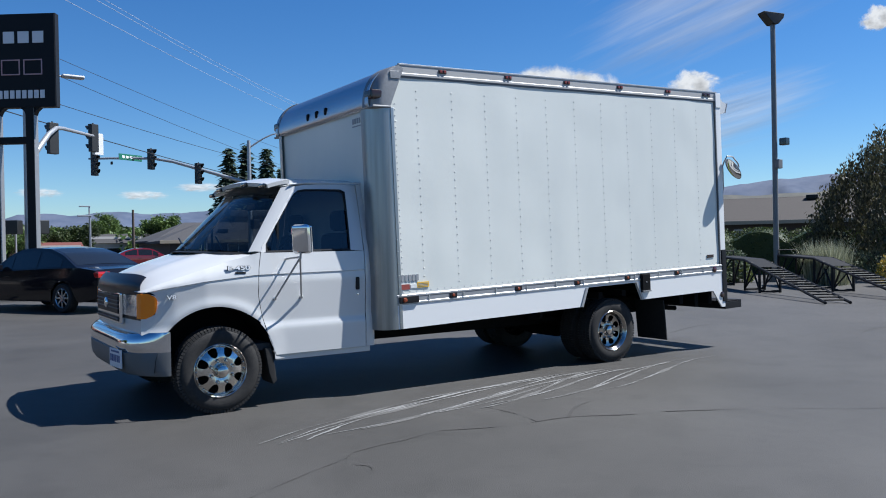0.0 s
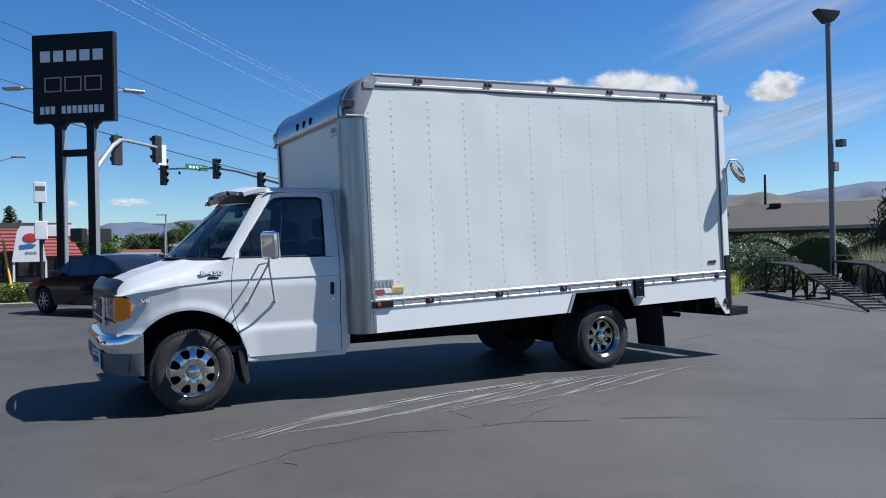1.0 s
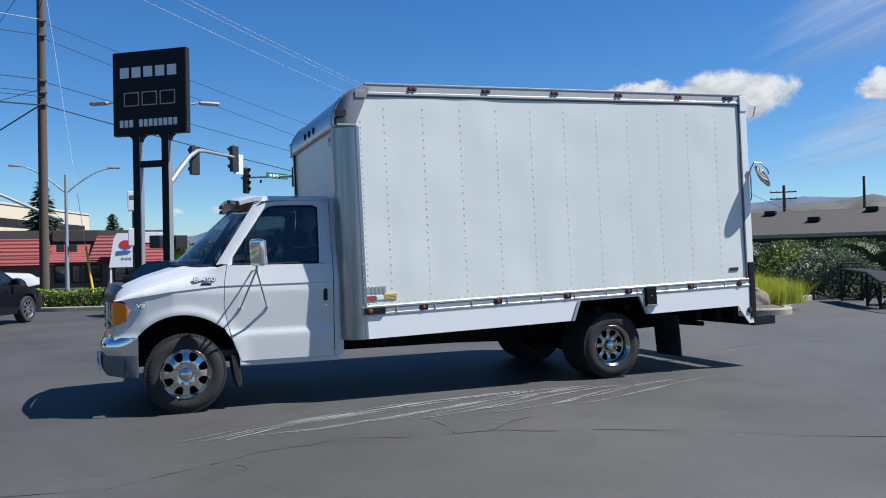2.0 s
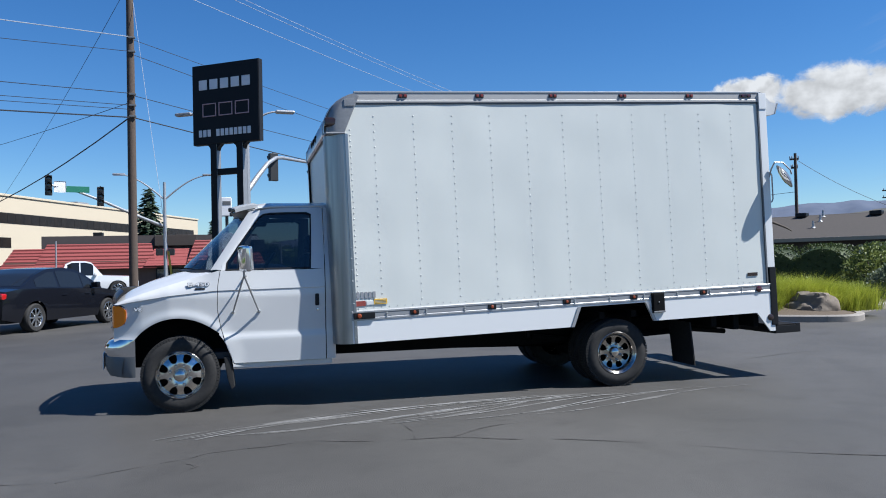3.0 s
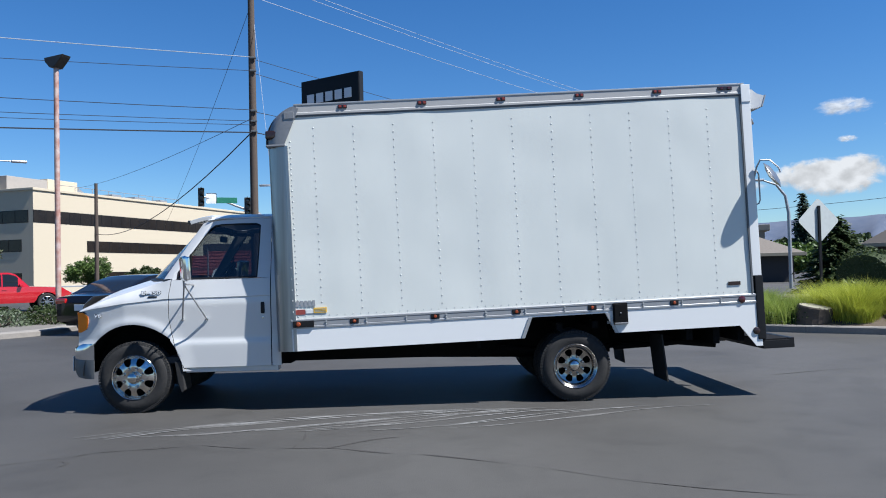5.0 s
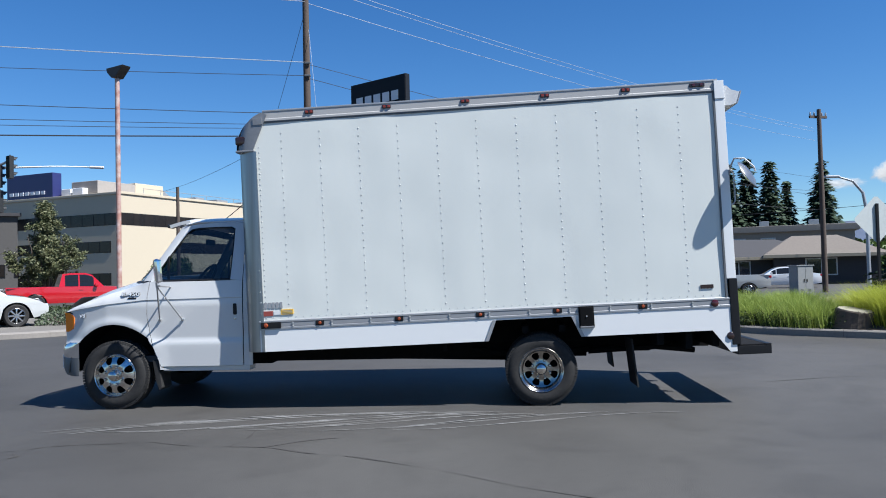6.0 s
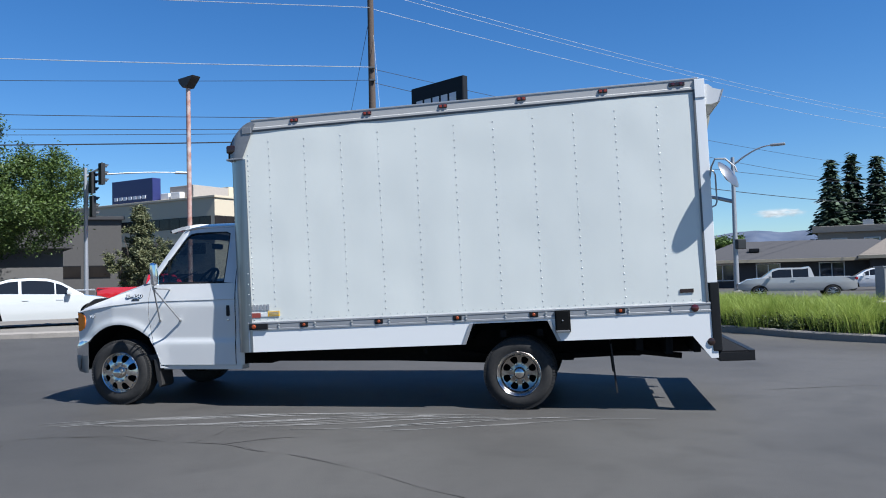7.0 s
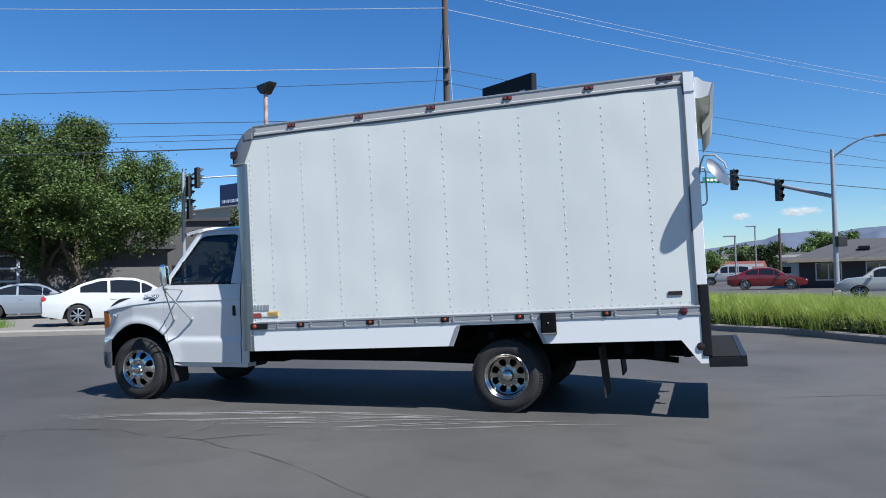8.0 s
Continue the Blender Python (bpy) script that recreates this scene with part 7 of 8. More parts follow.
# clipped hedge with a waving top
def hedge(name, pts, h, w, label, seed, leaf, dense=260, wave=0.18, size=0.055):
    rng = random.Random(seed)
    e = thing(name, pose(0, 0, 0), label, "hedge")
    run = 0.0
    v, f = [], []
    rows = []
    for a, b in zip(pts, pts[1:]):
        a, b = Vector(a), Vector(b)
        L = (b - a).length
        t = (b - a).normalized()
        n = Vector((-t.y, t.x))
        for k in range(int(L * dense)):
            s = rng.uniform(0, L)
            p = a + t * s
            top = h + wave * (abs(math.sin(math.pi * (run + s) / 2.1)) ** 0.6 - 0.6) + 0.06 * noise.noise((p.x * 2, p.y * 2, seed))
            side = rng.random()
            if side < 0.4:
                q = Vector((p.x + n.x * rng.uniform(-w, w) / 2, p.y + n.y * rng.uniform(-w, w) / 2, top + rng.gauss(0, 0.02)))
            else:
                o = (w / 2 + rng.gauss(0, 0.014)) * (1 if side < 0.62 else -1)
                q = Vector((p.x + n.x * o, p.y + n.y * o, rng.uniform(0.02, top)))
            u = Vector((rng.gauss(0, 1), rng.gauss(0, 1), rng.gauss(0, 1))).normalized()
            x = u.cross(Vector((rng.gauss(0, 1), rng.gauss(0, 1), rng.gauss(0, 1)))).normalized()
            z = size * rng.uniform(0.6, 1.4)
            i = len(v)
            v += [q - u * z, q + x * z * 0.5, q + u * z, q - x * z * 0.5]
            f.append((i, i + 1, i + 2, i + 3))
        m = max(2, int(L / 0.3))
        for k in range(m + 1):
            p = a + t * L * k / m
            top = h + wave * (abs(math.sin(math.pi * (run + L * k / m) / 2.1)) ** 0.6 - 0.6) - 0.05
            c = w / 2 - 0.06
            rows.append([(p.x + n.x * c, p.y + n.y * c, 0), (p.x + n.x * c, p.y + n.y * c, top - 0.12), (p.x + n.x * c * 0.5, p.y + n.y * c * 0.5, top), (p.x - n.x * c * 0.5, p.y - n.y * c * 0.5, top), (p.x - n.x * c, p.y - n.y * c, top - 0.12), (p.x - n.x * c, p.y - n.y * c, 0)])
        run += L
    part("hedge_body", sheet(rows), HEDGEM if leaf is not TOPIARY else HEDGEM, e)
    raw("leaf_face", v, f, leaf, e)
    return e


hedge("clipped_hedge", [(19.7, 22.5), (20.8, 20.5), (24.2, 13.8), (27.5, 5.0), (29.5, -2.0)], 1.52, 1.3, "dark clipped hedge with a waving top", 21, HEDGEM, 1000, 0.6, 0.042)
hedge("box_hedge", [(-4.3, 20.35), (-2.9, 19.75), (-1.1, 19.35)], 0.62, 0.75, "low green box hedge along the kerb", 22, BOXLEAF, 1300, 0.05, 0.035)

# weeping tree
def weeping(x, y, h, r, label, seed):
    rng = random.Random(seed)
    tree = thing("weeping_tree", pose(x, y, 0), label, "tree")
    bm = bmesh.new()
    p, q = limb(rng, (0, 0, -0.05), (0.1, 0.05, h * 0.62), 0.15, 0.10)
    ring_tube(bm, p, q, 9)
    v, f = [], []
    for k in range(85):
        a = rng.uniform(0, 2 * math.pi)
        rr = r * math.sqrt(rng.uniform(0.03, 1.0))
        top = Vector((rr * 0.72 * math.cos(a), rr * 0.72 * math.sin(a), h * (0.66 + 0.36 * (1 - (rr / r) ** 2)) * rng.uniform(0.93, 1.03)))
        if k < 26:
            pp, qq = limb(rng, (0.1, 0.05, h * 0.6), top, 0.045, 0.012)
            ring_tube(bm, pp, qq, 5)
        end = Vector((rr * 1.08 * math.cos(a), rr * 1.08 * math.sin(a), max(0.25, top.z * rng.uniform(0.08, 0.45))))
        for _ in range(470):
            t = rng.random() ** 0.9
            c = top.lerp(end, t)
            c.x += math.cos(a) * 0.32 * math.sin(math.pi * t)
            c.y += math.sin(a) * 0.32 * math.sin(math.pi * t)
            c += Vector((rng.gauss(0, 0.16), rng.gauss(0, 0.16), rng.gauss(0, 0.12)))
            u = Vector((rng.gauss(0, 0.5), rng.gauss(0, 0.5), -1)).normalized()
            w = u.cross(Vector((rng.gauss(0, 1), rng.gauss(0, 1), 0.1))).normalized()
            s = 0.066 * rng.uniform(0.6, 1.4)
            i = len(v)
            v += [c - u * s, c + w * s * 0.4, c + u * s, c - w * s * 0.4]
            f.append((i, i + 1, i + 2, i + 3))
    part("trunk", bm, BARK, tree)
    raw("crown", v, f, PURPLE, tree)


weeping(25.3, 6.45, 5.25, 3.4, "dark olive weeping tree with hanging twigs", 31)

# topped dead trunk behind the hedge
dead = thing("pruned_trunk", pose(21.4, 20.85, 0), "bare pruned trunk with one branch behind the hedge", "tree")
bm = tube([(0, 0, 0), (-0.05, 0, 1.6), (-0.15, 0, 2.6), (-0.02, 0, 3.5), (0.18, 0, 4.4)], [0.14, 0.105, 0.085, 0.06, 0.04], 12)
part("trunk", bm, BARK, dead)
part("branch", tube([(-0.1, 0, 2.75), (0.5, 0, 2.80), (1.2, 0, 2.55), (1.5, 0, 2.40)], [0.08, 0.06, 0.04, 0.02], 8), BARK, dead)
v, f = leaves(random.Random(3), [(lerp([(1.6, -0.05), (2.6, -0.15), (3.5, -0.02), (4.4, 0.18)], 1.6 + 0.14 * k), 0, 1.6 + 0.14 * k) for k in range(21)], 0.045, 26, 0.065)
raw("ivy", v, f, LEAFDK, dead)

# ---- low brown house ----
SHINGLE = mat("brown_shingle", (0.056, 0.047, 0.040), 0.9, 0, 0.5, 7, col2=(0.036, 0.031, 0.027), bump=0.4, bscale=12, big=0.2)
WALLDK = mat("dark_siding", (0.055, 0.045, 0.038), 0.8, 0, 0.3, 6)
FASCIA = mat("cream_fascia", (0.33, 0.29, 0.21), 0.7, 0, 0.2, 8)
GREYROOF = mat("grey_shingle", (0.052, 0.050, 0.052), 0.9, 0, 0.4, 6, col2=(0.030, 0.029, 0.030), bump=0.3, bscale=10)
GREYWALL = mat("grey_siding", (0.045, 0.044, 0.046), 0.8, 0, 0.3, 5)
TANWALL = mat("tan_wall", (0.26, 0.235, 0.20), 0.85, 0, 0.2, 4)
WINDOWM = mat("dark_window", (0.02, 0.024, 0.03), 0.08, 0, coat=1.0)
CREAMTRIM = mat("white_trim", (0.62, 0.61, 0.58), 0.6, 0, 0.1, 10)


def house(name, x, y, yaw, L, W, eave, ridge, label, roofm, wallm, hip=2.5, over=0.5, wins=(), vents=(), fascia=None, pipes=()):
    """A long low house, its front towards -y of its own frame, with a hipped roof."""
    e = thing(name, pose(x, y, 0, 0, 0, yaw), label, "house")
    part("wall", bx(0, L, 0, W, 0, eave), wallm, e)
    a, b = -over, L + over
    c, d = -over, W + over
    z0 = eave - 0.05
    v = [(a, c, z0), (b, c, z0), (b, d, z0), (a, d, z0), (a + hip, W / 2, ridge), (b - hip, W / 2, ridge), (a, c, z0 - 0.18), (b, c, z0 - 0.18), (b, d, z0 - 0.18), (a, d, z0 - 0.18)]
    f = [(0, 1, 5, 4), (1, 2, 5), (2, 3, 4, 5), (3, 0, 4), (6, 7, 1, 0), (7, 8, 2, 1), (8, 9, 3, 2), (9, 6, 0, 3), (9, 8, 7, 6)]
    roof = raw("roof", v, f, roofm, e)
    part("ridge_cap", bx(a + hip, b - hip, W / 2 - 0.12, W / 2 + 0.12, ridge - 0.14, ridge - 0.03, 0.004), roofm, roof)
    part("fascia", bx(a - 0.02, b + 0.02, c - 0.04, c - 0.005, z0 - 0.20, z0 + 0.02, 0.005), fascia or FASCIA, e)
    for x0, x1, zz0, zz1 in wins:
        w = part("window", bx(x0, x1, -0.06, -0.004, zz0, zz1, 0.01), CREAMTRIM, e)
        part("pane", bx(x0 + 0.08, x1 - 0.08, -0.075, -0.058, zz0 + 0.08, zz1 - 0.08), WINDOWM, w)
        part("mullion", bx((x0 + x1) / 2 - 0.03, (x0 + x1) / 2 + 0.03, -0.085, -0.07, zz0 + 0.08, zz1 - 0.08), CREAMTRIM, w)
    for vx, t in vents:
        yy, zz = c + (W / 2 - c) * t, z0 + (ridge - z0) * t
        part("roof_vent", bx(vx - 0.35, vx + 0.35, yy - 0.25, yy + 0.35, zz, zz + 0.28, 0.04), BLACK, roof)
    for vx, t in pipes:
        yy, zz = c + (W / 2 - c) * t, z0 + (ridge - z0) * t
        part("vent_pipe", lathe([(0.16, -0.02), (0.07, 0.06), (0.06, 0.42), (0.0, 0.42)], 12, 'Z', Matrix.Translation((vx, yy, zz))), GALV, roof)
    return e


# front eave runs from (30.4, 39.1) towards (42.5, 20.5)
house("bungalow", 30.9, 39.0, -57, 48, 9, 2.44, 4.02, "long low house with a brown shingle roof and dark walls", SHINGLE, WALLDK, 0.4, 0.7, ((3, 5, 0.9, 1.9), (9, 11.5, 0.9, 1.9), (17, 19, 0.9, 1.9), (26, 29, 0.9, 1.9)), ((9, 0.86), (15, 0.84), (21.5, 0.86), (28, 0.84), (34, 0.86), (12, 0.5), (25, 0.45), (4.4, 0.93), (1.4, 0.93)), None, ((2.8, 0.46), (5.94, 0.43), (5.94, 0.7), (5.8, 0.9)))
house("dark_house", 15.9, 67.9, -3, 17, 11, 2.2, 3.95, "dark grey house with a hipped shingle roof", GREYROOF, GREYWALL, 4.0, 0.6, ((1.2, 2.6, 0.8, 1.8), (5.5, 7.0, 0.6, 1.8), (10, 12, 0.6, 1.8)))
house("grey_house", 12.5, 51.0, -8, 15, 10, 2.0, 3.35, "low dark grey house with a wide shingle roof", GREYROOF, GREYWALL, 3.5, 0.7, ((1, 2.6, 0.5, 1.7), (4, 5.6, 0.5, 1.7), (8, 9.6, 0.5, 1.7), (11.5, 13, 0.5, 1.7)), ((4, 0.4),))
house("brown_house", 23.2, 48.4, -14, 6.5, 10, 2.1, 3.5, "low house with a pale brown shingle roof", mat("tan_shingle", (0.17, 0.145, 0.12), 0.9, 0, 0.4, 6, bump=0.3), GREYWALL, 2.4, 0.7, ((2, 4, 0.6, 1.8),))
apt = thing("apartment_block", pose(33.2, 98.3, 0, 0, 0, -18), "long tan two-storey building with a flat grey roof", "building")
part("wall", bx(0, 16, 0, 12, 0, 5.9), TANWALL, apt)
part("roof", bx(-0.6, 16.6, -0.6, 12.6, 5.6, 6.4, 0.05), TANWALL, apt)
for k in range(4):
    w = part("window", bx(1.5 + 3.6 * k, 3.3 + 3.6 * k, -0.08, -0.004, 3.6, 4.9, 0.02), CREAMTRIM, apt)
    part("pane", bx(1.65 + 3.6 * k, 3.15 + 3.6 * k, -0.10, -0.075, 3.72, 4.78), WINDOWM, w)
for k in range(2):
    part("roof_unit", bx(5 + 6 * k, 6.2 + 6 * k, 3, 4.2, 6.4, 7.2, 0.05), GALV, apt)

# low far stores on the street
STOREW = mat("store_white", (0.5, 0.48, 0.45), 0.8, 0, 0.2, 4)
STORER = mat("store_red", (0.14, 0.036, 0.028), 0.8, 0, 0.3, 4)
for nm, x, y, L, h, wm, rm, lab in (("store", 8.0, 92, 5, 2.0, STOREW, STORER, "low far store with a red roof"), ("store", 9.0, 108, 16, 3.2, STOREW, GREYROOF, "low grey store far down the street")):
    e = thing(nm, pose(x, y, 0), lab, "building")
    part("wall", bx(0, L, 0, 8, 0, h), wm, e)
    raw("roof", [(-0.5, -0.7, h - 0.9), (L + 0.5, -0.7, h - 0.9), (L + 0.2, 0.8, h + 0.35), (-0.2, 0.8, h + 0.35), (L + 0.2, 8, h + 0.35), (-0.2, 8, h + 0.35)], [(0, 1, 2, 3), (3, 2, 4, 5)], rm, e)
    for k in range(int(L / 3)):
        w = part("window", bx(0.6 + 3 * k, 2.6 + 3 * k, -0.06, -0.004, 0.6, 1.7), CREAMTRIM, e)
        part("pane", bx(0.7 + 3 * k, 2.5 + 3 * k, -0.08, -0.05, 0.7, 1.6), WINDOWM, w)

for x, y, h, r, sd in ((48.9, 147.8, 21.4, 6.2, 1), (52.9, 149.4, 22.4, 5.6, 2), (56.8, 148.0, 21.6, 5.4, 3), (60.5, 150, 17.6, 4.6, 4), (66.5, 148, 21.2, 6.6, 5), (82, 150, 15.5, 5, 6)):
    spruce("spruce", x, y, h, r * 0.84, "tall dark green spruce behind the houses", sd, group="row of spruces")
spruce("spruce", -7.5, 66.0, 8.6, 2.6, "dark green spruce behind the restaurant", 17)
spruce("spruce", -2.4, 78.0, 6.6, 2.3, "small dark spruce behind the restaurant", 18)
# the dark yew behind the road sign
spruce("yew", 20.6, 24.5, 3.3, 2.3, "low spreading dark green conifer behind the hedge", 19, LEAFDK)

# ---- office building ----
BEIGE = mat("beige_concrete", (0.53, 0.455, 0.335), 0.8, 0, 0.15, 3, col2=(0.46, 0.39, 0.29), big=0.15)
BANDW = mat("band_window", (0.016, 0.012, 0.010), 0.2, 0, 0.5, 0.6, col2=(0.045, 0.033, 0.024), spec=0.3)
PARAPET = mat("office_grey", (0.33, 0.30, 0.27), 0.8, 0, 0.2, 3)
az = math.degrees(math.atan2(108.0 - 73.4, -23.2 + 35.7))
office = thing("office_building", pose(-35.9, 73.6, 0, 0, 0, az), "beige three-storey office building with dark ribbon windows", "building")
part("wall", bx(0, 82, 0, 32, 0, 10.8), BEIGE, office)
part("parapet", bx(-0.15, 82.15, -0.15, 32.15, 10.65, 10.92, 0.03), BEIGE, office)
def ribbon_window(x0, x1, z0, z1, face):
    """A ribbon of dark panes set in the long front (y = 0) or the end wall (x = 0)."""
    n = max(1, int((x1 - x0) / 1.6))
    if face == 'front':
        w = part("ribbon_window", bx(x0, x1, -0.03, 0.02, z0, z1), BLACK, office, "dark ribbon window")
        for k in range(n):
            a = x0 + (x1 - x0) * k / n
            part("pane", bx(a + 0.05, a + (x1 - x0) / n - 0.05, -0.045, -0.028, z0 + 0.05, z1 - 0.05), BANDW, w)
    else:
        w = part("ribbon_window", bx(-0.03, 0.02, x0, x1, z0, z1), BLACK, office, "dark ribbon window")
        for k in range(n):
            a = x0 + (x1 - x0) * k / n
            part("pane", bx(-0.045, -0.028, a + 0.05, a + (x1 - x0) / n - 0.05, z0 + 0.05, z1 - 0.05), BANDW, w)


ribbon_window(0.0, 80, 7.35, 8.65, 'front')
ribbon_window(7.4, 26.3, 4.40, 5.65, 'front')
ribbon_window(7.4, 26.3, 0.9, 2.2, 'front')
ribbon_window(0.6, 31, 7.35, 8.65, 'end')
ribbon_window(1.5, 28, 4.40, 5.65, 'end')
ribbon_window(1.5, 28, 0.9, 2.2, 'end')
part("penthouse", bx(1.5, 7.0, 5, 9, 10.9, 12.6, 0.05), PARAPET, office)
part("penthouse", bx(7.02, 11.5, 5, 9, 10.9, 12.8, 0.05), BEIGE, office)
part("roof_stair", prism([(11.6, 10.9), (14.2, 10.9), (11.6, 12.4)], 5.2, 6.4), GALV, office)
for k in range(9):
    part("rail_post", tube([(4 + 2.6 * k, 0.8, 10.9), (4 + 2.6 * k, 0.8, 11.6)], 0.035, 6), GALV, office)
part("roof_rail", tube([(4, 0.8, 11.6), (24.8, 0.8, 11.6)], 0.03, 6), GALV, office)
for x, L in ((15, 1.6), (19, 2.2), (24, 1.4), (46, 3)):
    part("roof_unit", bx(x, x + L, 3, 5, 10.9, 11.65, 0.06), GALV, office)
for y, L in ((6.5, 1.6), (8.4, 1.4)):
    part("roof_unit", bx(0.8, 2.4, y, y + L, 10.9, 11.8, 0.06), LETTER, office)
BLUES = mat("blue_panel", (0.026, 0.032, 0.125), 0.4, 0, 0.1, 3)
bs = part("blue_sign_block", bx(0, 1.2, 10.2, 17.6, 10.9, 13.7, 0.05), BLUES, office, "blue rooftop sign block with pale bars")
for k in range(7):
    part("sign_bar", bx(-0.06, 0.0, 11.4 + 0.85 * k, 12.0 + 0.85 * k, 11.3, 11.7), LETTER, bs)
ann = thing("grey_annex", pose(-70, 70, 0, 0, 0, 25), "long dark grey building behind the big tree", "building")
# wall colour darkened to carry the shade of the trees before it
part("wall", bx(0, 34, 0, 14, 0, 9.0), mat("annex_grey", (0.085, 0.079, 0.073), 0.8, 0, 0.2, 3), ann)
part("roof", bx(-0.4, 34.4, -0.4, 14.4, 9.0, 9.4, 0.04), GREYROOF, ann)
for z in (2.0,):
    for k in range(10):
        w = part("window", bx(1.0 + 3.3 * k, 3.4 + 3.3 * k, -0.05, 0.02, z, z + 1.5), BLACK, ann)
        part("pane", bx(1.1 + 3.3 * k, 3.3 + 3.3 * k, -0.07, -0.045, z + 0.1, z + 1.4), BANDW, w)
# white framed porch building behind the silver car
porch = thing("white_building", pose(-39, 27, 0, 0, 0, 42), "low building with a white gridded window wall", "building")
part("wall", bx(0, 15, 0.3, 9, 0, 3.6), mat("porch_grey", (0.11, 0.105, 0.10), 0.8, 0, 0.2, 4), porch)
part("roof", bx(-0.5, 15.5, -0.5, 9.5, 3.6, 3.95, 0.04), GREYROOF, porch)
for k in range(6):
    part("white_post", bx(0.5 + 1.1 * k, 0.68 + 1.1 * k, 0.05, 0.3, 0.8, 3.3, 0.01), LETTER, porch)
for z in (0.8, 1.6, 2.4, 3.2):
    part("white_rail", bx(0.5, 6.2, 0.0, 0.12, z, z + 0.12, 0.01), LETTER, porch)
# pale rail fence along the far street
fence = thing("rail_fence", pose(-24.5, 21.6, 0, 0, 0, 43), "low pale metal fence along the street", "fence")
for k in range(9):
    part("post", bx(2.2 * k, 2.2 * k + 0.08, 0, 0.08, 0, 1.1, 0.01), GALV, fence)
for z in (0.35, 0.7, 1.02):
    part("rail", bx(0, 17.7, 0.02, 0.06, z, z + 0.07, 0.008), GALV, fence)

# ---- the restaurant with the red mansard roof ----
REDROOF = mat("red_metal_roof", (0.24, 0.050, 0.045), 0.6, 0.0, 0.2, 3, col2=(0.17, 0.038, 0.034), bump=0.1)
BRICKW = mat("brown_brick_wall", (0.16, 0.10, 0.075), 0.85, 0, 0.3, 8)
rest = thing("restaurant", pose(0, 48.6, 0), "low restaurant with a red mansard roof and white gable", "building")
part("wall", bx(-14.4, 1.6, 0, 11, 0, 2.0), BRICKW, rest)
part("upper_wall", bx(-12.6, 1.5, 1.6, 10.5, 1.9, 3.75), mat("restaurant_band", (0.075, 0.065, 0.062), 0.8, 0, 0.2, 4), rest)
part("parapet", bx(-0.2, 1.6, 1.2, 1.58, 2.85, 3.6, 0.03), LETTER, rest, "white parapet")
part("parapet", bx(-5.4, -2.6, 1.3, 1.59, 3.0, 3.75, 0.03), WALLDK, rest)
def mansard(x0, x1, zlo, zhi, depth, n):
    """Standing-seam roof slope: a sheet with raised ribs."""
    rows = [[(x0 - 0.5, -0.5, zlo), (x1 + 0.5, -0.5, zlo)], [(x0, -0.5 + depth, zhi), (x1, -0.5 + depth, zhi)]]
    r = part("roof_slope", sheet(rows, 0.05), REDROOF, rest, "red ribbed roof slope")
    for k in range(n):
        t = (k + 0.5) / n
        z, y = zlo + (zhi - zlo) * t, -0.5 + depth * t
        part("roof_rib", bx(x0 - 0.5 + 0.5 * t, x1 + 0.5 - 0.5 * t, y - 0.05, y + 0.02, z - 0.02, z + 0.05), REDROOF, r)


mansard(-14.2, -12.4, 1.5, 2.9, 1.8, 7)
mansard(-12.2, -5.6, 1.5, 3.2, 1.9, 7)
mansard(-5.4, -2.5, 1.6, 2.75, 1.6, 5)
mansard(-2.7, -1.5, 1.75, 3.35, 1.4, 7)
mansard(0.0, 1.5, 1.6, 2.75, 1.7, 5)
part("roof_vent", bx(-9.8, -9.2, 4, 4.8, 3.75, 4.1, 0.03), BLACK, rest)
gable = part("gable", prism([(-1.95, 1.25), (-0.05, 1.25), (-0.35, 3.1), (-0.55, 3.45), (-1.45, 3.45), (-1.65, 3.1)], -1.05, -0.75), LETTER, rest, "white gable with a red and blue emblem")
bm = lathe([(0.0, -0.03), (0.36, -0.02), (0.38, 0.02)], 24, m=Matrix.Translation((-0.92, -1.06, 2.72)) @ Matrix.Diagonal((1.1, 1, 0.75, 1)))
part("emblem", bm, mat("emblem_red", (0.55, 0.03, 0.03), 0.4), gable)
part("emblem_swoosh", prism([(-1.5, 2.05), (-0.75, 2.15), (-0.6, 2.3), (-1.0, 2.35), (-1.5, 2.28)], -1.08, -1.05), mat("emblem_blue", (0.05, 0.14, 0.40), 0.4), gable)
for k in range(3):
    part("sign_bar", bx(-1.2 + 0.22 * k, -1.04 + 0.22 * k, -1.07, -1.05, 1.75, 1.88), STICKG, gable)
for x in (-1.9, -0.15):
    part("gable_post", bx(x, x + 0.12, -1.0, -0.8, 0, 1.3), LETTER, rest)
for a, b in ((-1.7, -0.95), (-0.9, -0.2), (-5.2, -4.3), (-4.2, -3.3), (-3.2, -2.4), (0.4, 1.3)):
    w = part("window", bx(a, b, -0.08, 0.02, 0.3, 1.45, 0.02), BLACK, rest)
    part("pane", bx(a + 0.08, b - 0.08, -0.10, -0.075, 0.38, 1.38), WINDOWM, w)

